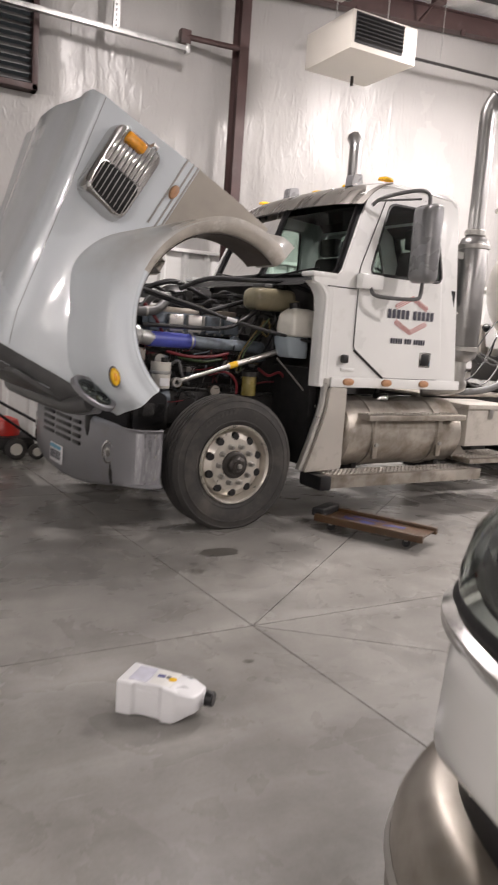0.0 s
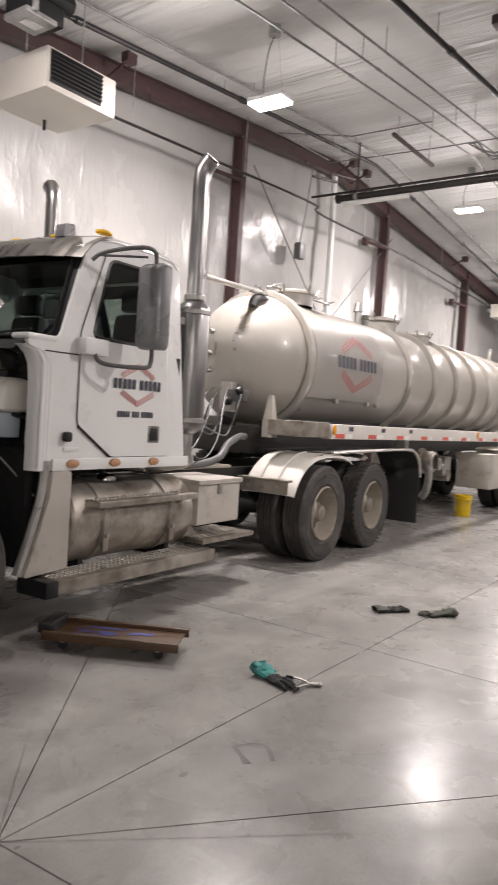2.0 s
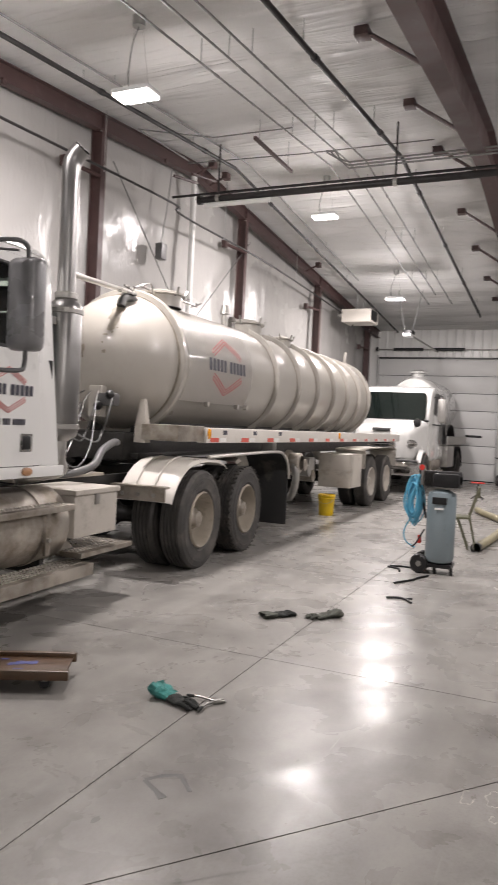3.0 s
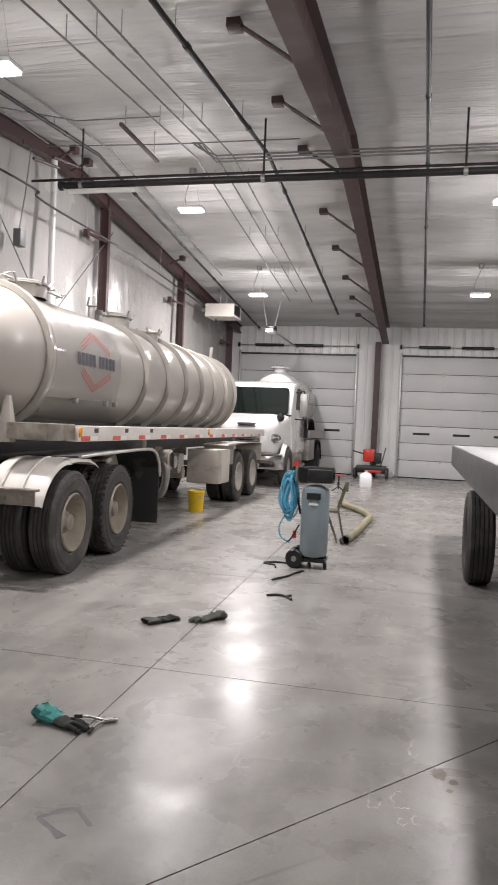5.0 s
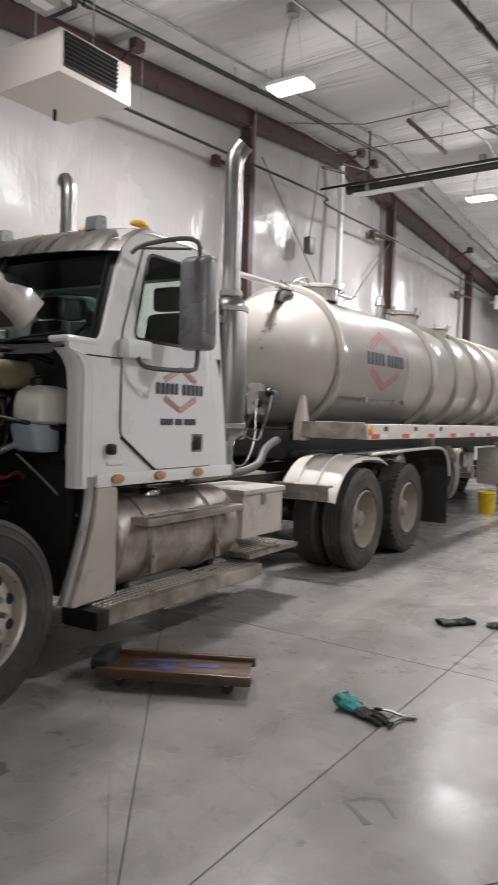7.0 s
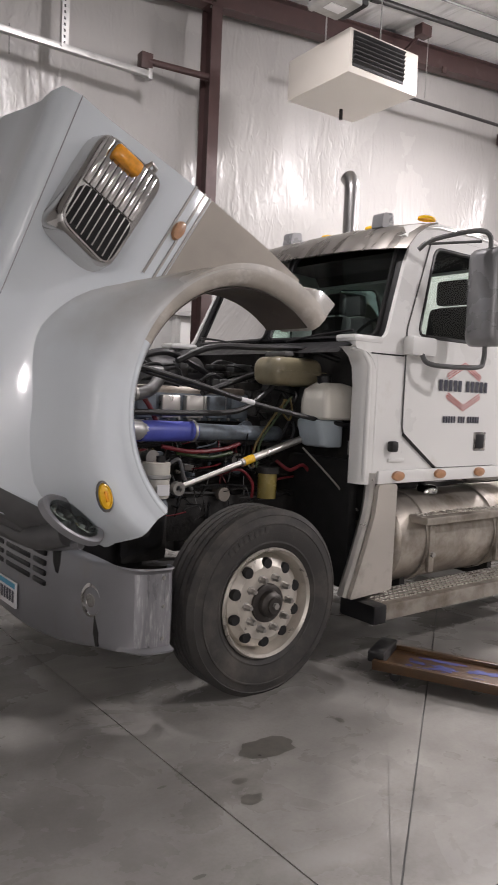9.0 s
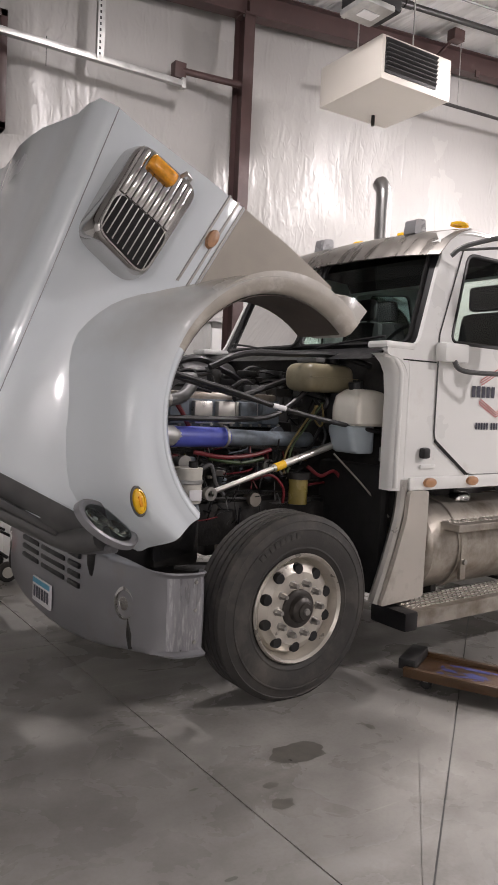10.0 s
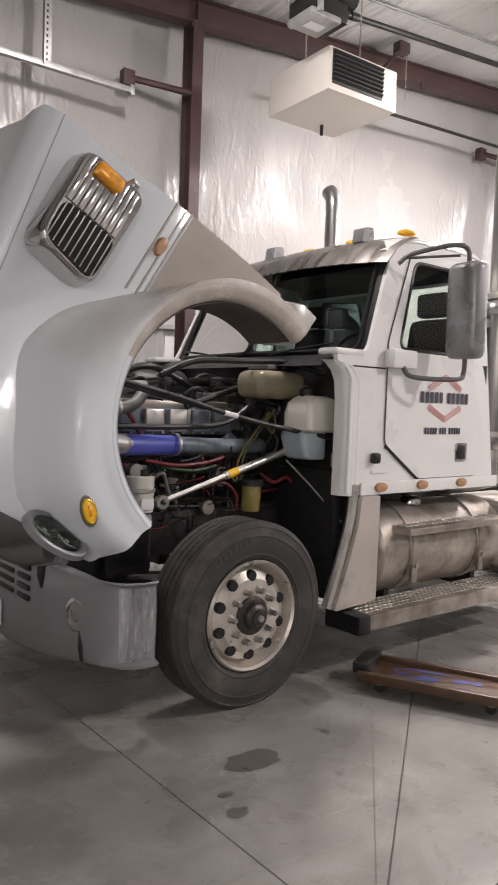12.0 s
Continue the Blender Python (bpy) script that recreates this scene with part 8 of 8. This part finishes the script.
def glove(name, m, cuff, palm, label, seed, rise=0.0):
    """A work glove on its side: fingers drawn together, a ribbed palm and an open, crumpled cuff that may stand up."""
    rng = random.Random(seed)
    o = thing(name, m, label, "glove", "work gloves")
    n = 22

    def ring(x, w, h, lift, crumple, tag):
        pts = []
        for k in range(n):
            a = 2 * math.pi * k / n
            c = 1 + crumple * noise.noise(Vector((math.cos(a) * 1.8, math.sin(a) * 1.8, x * 16 + seed + tag)))
            pts.append((x + 0.5 * crumple * w * noise.noise(Vector((k * 0.7, seed, tag))), w * c * math.cos(a), max(0.001, lift + h * c * (1 + math.sin(a)))))
        return pts

    hand_rows = [ring(-0.04 + 0.014 * i, 0.040 + 0.012 * math.sin(i * 0.42), 0.017 + 0.004 * math.sin(i * 0.9), 0, 0.16, 0) for i in range(9)]
    part("palm", loft(hand_rows, caps=True, ring=True), palm, o)
    rows = []
    for i in range(9):
        u = i / 8
        rows.append(ring(-0.03 - 0.125 * u, 0.041 + 0.024 * u, 0.018 + (0.006 + 0.03 * rise) * u, 0.0, 0.22 + 0.28 * u, 3))
    part("cuff", thick(loft(rows, ring=True), 0.0025), cuff, o, sharp=30)
    part("cuff_hem", hose([Vector(p) for p in rows[-1][:n // 2 + 1]], 0.0028, 6), cuff, o)
    if rise:
        fold = [[(-0.07 - 0.05 * u + 0.02 * v, -0.055 + 0.11 * v + 0.012 * math.sin(6 * u + seed), 0.035 + rise * 0.075 * math.sin(1.5 * u) * (0.55 + 0.45 * math.cos(5 * (v - 0.3))) + 0.01 * noise.noise(Vector((u * 4, v * 4, seed)))) for v in (k / 8 for k in range(9))] for u in (k / 6 for k in range(7))]
        part("cuff_fold", thick(loft(fold), 0.0025), cuff, o, "cuff crumpled upright", 30)
    for k in range(4):
        y = -0.032 + k * 0.0215
        tip = 0.165 - 0.012 * abs(k - 1.4)
        bend = rng.uniform(-0.008, 0.008)
        pts = [(0.055, y, 0.018), (0.095, y * 1.05 + bend, 0.024 + 0.006 * (k % 2)), (tip, y * 1.02 + 2 * bend, 0.011)]
        f = part("finger", hose(pts, [0.0125] * 12 + [0.008], 8), palm, o)
        for j in range(3):
            xx = 0.085 + j * 0.024
            part("rib", hose([(xx, y * 1.04 + bend - 0.012, 0.02), (xx, y * 1.04 + bend, 0.0355 - 0.003 * j), (xx, y * 1.04 + bend + 0.012, 0.02)], 0.003, 5), palm, f)
    part("thumb", hose([(0.0, 0.034, 0.018), (0.04, 0.058, 0.018), (0.085, 0.056, 0.012)], [0.0125] * 12 + [0.008], 8), palm, o)


glove("work_glove", pose(3.57, 3.86, 0, 0, 0, -105), TEAL, BLKCL, "teal and black work glove with a crumpled upright cuff", 1, 0.45)
glove("work_glove", pose(5.62, 4.07, 0, 0, 0, -40), OLIVE, BLKCL, "dark grey work glove lying crumpled on the floor", 5, 0.0)
glove("work_glove", pose(5.80, 3.75, 0, 0, 0, 140), OLIVE, OLIVE, "grey-olive work glove folded on the floor", 9, 0.25)


def pliers():
    o = thing("pliers", pose(3.67, 3.665, 0.012, 0, 0, 0), "open steel pliers with dark grips lying on the floor", "pliers")
    for ex, ey in ((0.0, 0.18), (-0.17, 0.02)):
        d = Vector((ex, ey, 0)).normalized()
        h = part("handle", hose([(0, 0, 0), (ex * 0.5 + 0.01, ey * 0.5 + 0.01, 0.004), (ex, ey, 0)], 0.007, 8), STEEL, o)
        part("grip", hose([(ex * 0.72 + 0.006, ey * 0.72 + 0.006, 0.003), (ex, ey, 0)], 0.0095, 8), BLKCL, h)
    part("jaw", hose([(0, 0, 0), (0.02, -0.03, 0), (0.03, -0.055, 0)], [0.012] * 6 + [0.009] * 6 + [0.005], 8), STEEL, o)
    part("jaw", hose([(0, 0, 0), (0.035, -0.015, 0), (0.055, -0.03, 0)], [0.012] * 6 + [0.009] * 6 + [0.005], 8), STEEL, o)
    part("pivot", lathe([(0.014, -0.01), (0.014, 0.01), (0, 0.012)], 14, "z"), STEEL, o)


pliers()


def compressor():
    o = thing("air_compressor", pose(8.42, 3.27, 0, 0, 0, 0) @ Matrix.Diagonal((1, 1, 1.1, 1)), "upright grey-blue air compressor with black pump and wheels", "air compressor")
    part("tank", lathe([(0, 0.10), (0.08, 0.10), (0.145, 0.13), (0.16, 0.17), (0.16, 0.78), (0.145, 0.83), (0.08, 0.86), (0, 0.87)], 32, "z"), GREYBL, o, "grey-blue upright air tank")
    part("tank_label", box(-0.166, -0.155, -0.08, 0.08, 0.72, 0.79, 0.004), BLACK, o)
    part("label_bar", box(-0.169, -0.165, -0.05, 0.05, 0.665, 0.685), WHITEL, o)
    pm = part("pump_motor", tube([(0.0, 0.1, 0.97), (0.0, -0.2, 0.97)], 0.085, 20), BLACK, o, "black motor and pump head")
    part("shroud", box(-0.13, 0.13, -0.2, 0.1, 0.89, 1.03, 0.03), BLACK, pm)
    part("pump_head", box(-0.08, 0.08, 0.08, 0.19, 0.88, 1.03, 0.02), BLACK, pm)
    for k in range(5):
        part("cooling_fin", box(-0.095, 0.095, 0.085 + k * 0.024, 0.095 + k * 0.024, 0.92, 1.045), IRON, pm)
    part("regulator", tube([(-0.05, 0.22, 0.9), (-0.05, 0.22, 1.06)], 0.02, 10), STEEL, o)
    g = part("gauge", lathe([(0.03, -0.1), (0.03, -0.12), (0, -0.121)], 16, "x", (0, 0.22, 1.08)), REDP, o)
    part("push_handle", tube([(0.02, 0.17, 0.55), (0.02, 0.26, 0.9), (0.02, 0.26, 1.05)], 0.014, 8), BLACK, o)
    for s in (0, 1):
        wl = part("wheel", lathe([(0.03, -0.03), (0.085, -0.03), (0.1, -0.015), (0.1, 0.015), (0.085, 0.03), (0.03, 0.03)], 24, "x", (-0.12 + 0.28 * s, 0.20, 0.10)), BLACK, o, "black wheel")
        part("hub", lathe([(0, -0.035), (0.03, -0.035), (0.03, 0.035), (0, 0.035)], 14, "x", (-0.12 + 0.28 * s, 0.20, 0.10)), STEEL, wl)
    for y in (-0.13, 0.05):
        part("foot", tube([(-0.03, y, 0.14), (-0.06, y - 0.02, 0.0)], 0.02, 8), BLACK, o)
    part("base_plate", box(-0.12, 0.16, -0.15, 0.22, 0.07, 0.11, 0.01), BLACK, o)
    h = part("hose_bundle", hose([(0.0, 0.26, 1.0), (-0.05, 0.30, 0.85), (-0.04, 0.34, 0.7), (0.0, 0.32, 0.55)], [0.02] * 6 + [0.03] * 6 + [0.035] * 6 + [0.02], 14), BLUEL, o, "hanging coils of light blue air hose")
    for k in range(16):
        r = 0.10 + 0.02 * (k % 3)
        part("coil", tube([(-0.07 + 0.010 * k + 0.03 * math.cos(a + k), 0.31 + (0.045 + 0.014 * (k % 5)) * math.cos(a) + 0.01 * math.sin(k * 2.1), 0.76 + (0.16 + 0.025 * (k % 4)) * math.sin(a) - 0.03 * (k % 3)) for a in (2 * math.pi * j / 20 for j in range(20))], 0.008, 6, closed=True), BLUEL, h)
    part("loose_hose", hose([(-0.04, 0.3, 0.6), (-0.04, 0.40, 0.42), (-0.02, 0.38, 0.3), (0.0, 0.28, 0.24)], 0.008, 6), BLUEL, o)
    part("drain_line", hose([(-0.1, 0.16, 0.45), (-0.1, 0.25, 0.3), (-0.1, 0.3, 0.26)], 0.009, 6), BLACK, o)
    part("coupler", tube([(-0.05, 0.22, 0.30), (-0.05, 0.22, 0.38)], 0.022, 10), REDP, o)


compressor()


def cords():
    for pts, lab in (([(8.5, 3.47, 0.01), (8.52, 3.7, 0.01), (8.42, 3.84, 0.01), (8.34, 3.7, 0.01), (8.2, 3.66, 0.01)], "black power cord curled on the floor"),
                     ([(8.13, 3.33, 0.012), (7.95, 3.40, 0.012), (7.78, 3.44, 0.012), (7.62, 3.52, 0.012), (7.52, 3.56, 0.012)], "black rubber strap lying on the floor"),
                     ([(6.83, 3.47, 0.01), (6.88, 3.38, 0.012), (6.86, 3.30, 0.01), (6.75, 3.22, 0.01)], "short black cord on the floor")):
        tagged(part("floor_cord", hose(pts, 0.011, 8), BLACK), lab, "cord", "floor cords")
    tagged(part("floor_cord", hose([(6.86, 3.31, 0.01), (6.92, 3.25, 0.01)], 0.009, 8), BLACK), "short black cord end on the floor", "cord", "floor cords")


cords()


def pail():
    o = thing("pail", pose(12.75, 6.05, 0), "dirty yellow plastic pail standing by the trailer", "pail")
    part("shell", lathe([(0, 0.0), (0.13, 0.0), (0.15, 0.36), (0.156, 0.37), (0.15, 0.375), (0.143, 0.365), (0.125, 0.02), (0, 0.02)], 28, "z"), YELP, o)
    for z in (0.30, 0.34):
        part("rim_band", lathe([(0.149, z), (0.16, z + 0.005), (0.16, z + 0.015), (0.15, z + 0.02)], 28, "z"), YELP, o)
    part("bail", hose([(0, -0.155, 0.33), (-0.1, -0.12, 0.25), (-0.14, 0, 0.22), (-0.1, 0.12, 0.25), (0, 0.155, 0.33)], 0.004, 6), STEEL, o)


pail()


def folding_chair():
    o = thing("folding_chair", pose(10.4, 3.22, 0, 0, 0, 8), "olive steel folding chair beside the compressor", "chair")
    part("seat", box(-0.02, 0.36, -0.02, 0.28, 0.42, 0.45, 0.012), CHAIRG, o, "olive seat panel")
    for x in (0.0, 0.36):
        part("leg", tube([(x, -0.1, 0.0), (x, 0.0, 0.45), (x, -0.12, 0.86)], 0.014, 8), CHAIRG, o)
        part("leg", tube([(x, -0.0, 0.0), (x, 0.16, 0.42), (x, 0.24, 0.42)], 0.013, 8), CHAIRG, o)
    part("backrest", box(-0.01, 0.38, -0.13, -0.10, 0.72, 0.86, 0.012), CHAIRG, o)
    part("spacer_bar", tube([(0.0, -0.06, 0.18), (0.36, -0.06, 0.18)], 0.009, 8), CHAIRG, o)


folding_chair()


def shop_stool():
    o = thing("jack_stand", pose(19.0, 4.17, 0) @ Matrix.Scale(0.62, 4), "small dark stand with a red cross top", "stand")
    part("top", box(-0.06, 0.06, -0.27, 0.27, 0.62, 0.68, 0.02), REDP, o, "red padded cross top")
    part("post", tube([(0, 0, 0.08), (0, 0, 0.63)], 0.035, 10), IRON, o)
    part("collar", tube([(0, 0, 0.26), (0, 0, 0.34)], 0.055, 12), IRON, o)
    for k in range(4):
        a = math.pi / 4 + k * math.pi / 2
        part("leg", tube([(0, 0, 0.2), (0.26 * math.cos(a), 0.3 * math.sin(a), 0.02)], 0.02, 8), IRON, o)
        part("foot", box(0.26 * math.cos(a) - 0.03, 0.26 * math.cos(a) + 0.03, 0.3 * math.sin(a) - 0.03, 0.3 * math.sin(a) + 0.03, 0, 0.03, 0.006), IRON, o)


shop_stool()


def suction_hose():
    pts = curve([(10.35, 3.09, 0.06), (11.2, 3.02, 0.06), (12.4, 2.98, 0.06), (13.3, 2.97, 0.06), (14.2, 3.2, 0.06), (15.0, 3.55, 0.06), (15.6, 3.75, 0.06)], 14)
    n = len(pts)
    o = tagged(part("suction_hose", tube(pts, [0.057 + 0.004 * (i % 2) for i in range(n)], 14, caps=False), HOSEG), "dirty tan ribbed suction hose curved on the floor", "hose")
    part("cuff", tube([pts[0], pts[0] + (pts[0] - pts[3]).normalized() * 0.12], 0.068, 14, caps=False), BLACK, o, "black hose end")
    return o


suction_hose()


def white_jug():
    o = thing("white_jug", pose(20.7, 3.6, 0), "white plastic jug standing on the floor", "jug")
    part("body", loft([[(x * k, y * k, z) for x, y in rounded([(-0.13, -0.17), (0.13, -0.17), (0.13, 0.17), (-0.13, 0.17)], 0.05, 4)] for z, k in ((0, 0.92), (0.03, 1.0), (0.3, 1.0), (0.38, 0.8), (0.42, 0.35))], caps=True, ring=True), WHITEPL, o, "", 50)
    part("cap", tube([(0, 0, 0.42), (0, 0, 0.47)], 0.04, 14), NATPL, o)
    part("handle", hose([(0, 0.1, 0.37), (0, 0.16, 0.34), (0, 0.165, 0.24)], 0.014, 8), WHITEPL, o)


white_jug()


def mower():
    o = thing("push_machine", pose(24.9, 3.75, 0), "red and black wheeled shop machine by the far column", "machine")
    part("deck", box(-0.3, 0.35, -0.5, 0.5, 0.18, 0.42, 0.06), BLACK, o, "black low body")
    part("red_trim", box(-0.33, -0.28, -0.35, 0.2, 0.2, 0.28, 0.02), REDP, o)
    part("engine", box(-0.2, 0.15, -0.1, 0.28, 0.55, 0.98, 0.06), REDP, o, "red engine cover")
    part("air_box", box(-0.2, 0.15, -0.32, -0.08, 0.5, 0.85, 0.04), IRON, o)
    for y in (-0.52, 0.52):
        for x in (-0.2, 0.3):
            part("wheel", lathe([(0.0, -0.05), (0.12, -0.05), (0.17, -0.03), (0.17, 0.03), (0.12, 0.05), (0, 0.05)], 22, "y", (x, y, 0.17)), RUBBER, o)
    part("handlebar", hose([(0.2, -0.3, 0.4), (0.1, -0.42, 0.9), (-0.05, -0.45, 1.02)], 0.018, 8), BLACK, o)
    part("lever", hose([(-0.1, 0.25, 0.8), (-0.2, 0.45, 0.86), (-0.25, 0.62, 0.9)], 0.02, 8), BLACK, o)
    part("post", tube([(0.05, -0.05, 0.42), (0.05, -0.05, 0.95)], 0.03, 8), BLACK, o)


mower()


def hand_dolly():
    o = thing("push_mower", pose(1.27, 8.62, 0), "dark push mower with grey wheels and folded handle by the wall", "mower")
    part("deck", box(-0.36, 0.2, -0.21, 0.21, 0.09, 0.24, 0.05), IRON, o, "dark mower deck")
    part("engine", lathe([(0.16, 0.24), (0.17, 0.3), (0.14, 0.4), (0.06, 0.43), (0, 0.43)], 22, "z", (-0.08, 0, 0)), REDP, o, "red engine cover")
    for x, r in ((0.0, 0.115), (0.215, 0.085)):
        for y in (-0.24, 0.24):
            w = part("wheel", lathe([(0, -0.03), (r * 0.8, -0.03), (r, -0.015), (r, 0.015), (r * 0.8, 0.03), (0, 0.03)], 22, "y", (x, y, r)), RUBBER, o)
            part("hub", lathe([(0, -0.036), (r * 0.55, -0.036), (r * 0.55, 0.036), (0, 0.036)], 18, "y", (x, y, r)), NATPL, w)
    for y in (-0.22, 0.22):
        part("handle_bar", tube([(0.22, y, 0.2), (-0.2, y, 0.5), (-0.85, y, 0.86)], 0.015, 8), BLACK, o)
        part("handle_stay", tube([(0.3, y, 0.35), (-0.5, y, 0.78)], 0.012, 8), BLACK, o)
    part("grip", tube([(-0.85, -0.22, 0.86), (-0.85, 0.22, 0.86)], 0.018, 8), BLACK, o)


hand_dolly()


def floor_marks():
    """Oil stains and worn marks: thin uneven films on the slab."""
    oil = mat("oil_film", (0.115, 0.108, 0.095), 0.34, var=0.3, scale=14)
    pale = mat("worn_tape_residue", (0.05, 0.047, 0.043), 0.45, var=0.3, scale=20)
    chalk = mat("pale_scuff", (0.46, 0.43, 0.40), 0.5, var=0.3, scale=14)

    def blot(x, y, rx, ry, seed, m, name="oil_stain", lab="dark oil stain on the concrete floor"):
        bm, n = bmesh.new(), 30
        vs = []
        for k in range(n):
            a = 2 * math.pi * k / n
            r = 1 + 0.35 * noise.noise(Vector((math.cos(a) * 1.6, math.sin(a) * 1.6, seed))) + 0.12 * noise.noise(Vector((math.cos(a) * 5, math.sin(a) * 5, seed + 3)))
            vs.append(bm.verts.new((x + rx * r * math.cos(a), y + ry * r * math.sin(a), 0.0012)))
        bm.faces.new(vs)
        tagged(part(name, bm, m), lab, "stain", "floor stains", "structure")

    blot(1.945, 4.87, 0.15, 0.085, 1, oil)
    blot(2.43, 4.92, 0.02, 0.03, 5, oil)
    blot(1.635, 4.55, 0.05, 0.035, 2, oil)
    blot(1.664, 4.69, 0.035, 0.025, 4, oil)
    rng = random.Random(11)
    for k in range(26):
        x, y = rng.uniform(0.6, 9.0), rng.uniform(2.3, 5.4)
        blot(x, y, rng.uniform(0.008, 0.03), rng.uniform(0.006, 0.02), k + 20, oil)
    # outline of a removed square of tape
    q = [(2.735, 3.53), (2.80, 3.49), (2.85, 3.425), (2.83, 3.395), (2.745, 3.31), (2.64, 3.38), (2.68, 3.44)]
    for a, b in ((0, 1), (1, 2), (2, 3), (3, 4), (5, 6), (6, 0)):
        bm = tube([(*q[a], 0.0), (*q[b], 0.0)], [0.014 + 0.005 * ((a * 7) % 3), 0.012], 6)
        for v in bm.verts:
            v.co.z = 0.0006 + max(0, v.co.z) * 0.05
        tagged(part("tape_residue", bm, pale), "grey residue of old floor tape", "mark", "tape marks", "structure")
    # dried tide lines of a spill, and a rusty patch beside the joint
    for cx, cy, rx, ry, seed in ((3.34, 2.13, 0.075, 0.04, 3), (3.30, 2.245, 0.06, 0.03, 7), (3.88, 2.07, 0.085, 0.035, 9), (3.19, 2.06, 0.035, 0.02, 12), (3.16, 2.12, 0.025, 0.015, 15)):
        pts = []
        for k in range(34):
            a = 2 * math.pi * k / 34
            q = 1 + 0.55 * noise.noise(Vector((math.cos(a) * 1.7, math.sin(a) * 1.7, seed))) + 0.2 * noise.noise(Vector((math.cos(a) * 5, math.sin(a) * 5, seed)))
            pts.append((cx + rx * q * math.cos(a), cy + ry * q * math.sin(a), 0.0))
        pts = pts[: 20 + seed % 9]
        bm = tube(pts, [max(0.001, 0.003 + 0.008 * noise.noise(Vector((k * 0.45, seed, 0)))) for k in range(len(pts))], 6)
        for v in bm.verts:
            v.co.z = 0.0006 + max(0, v.co.z) * 0.05
        tagged(part("pale_scuff", bm, chalk), "pale dried tide line on the concrete floor", "stain", "floor stains", "structure")
    rust = mat("rusty_floor_stain", (0.15, 0.115, 0.08), 0.5, var=0.35, scale=16)
    for cx, cy, rx, ry, seed in ((3.64, 1.96, 0.06, 0.035, 31), (3.49, 1.92, 0.02, 0.015, 33), (3.58, 1.90, 0.03, 0.02, 35)):
        blot(cx, cy, rx, ry, seed, rust, lab="rusty brown stain beside the floor joint")


floor_marks()
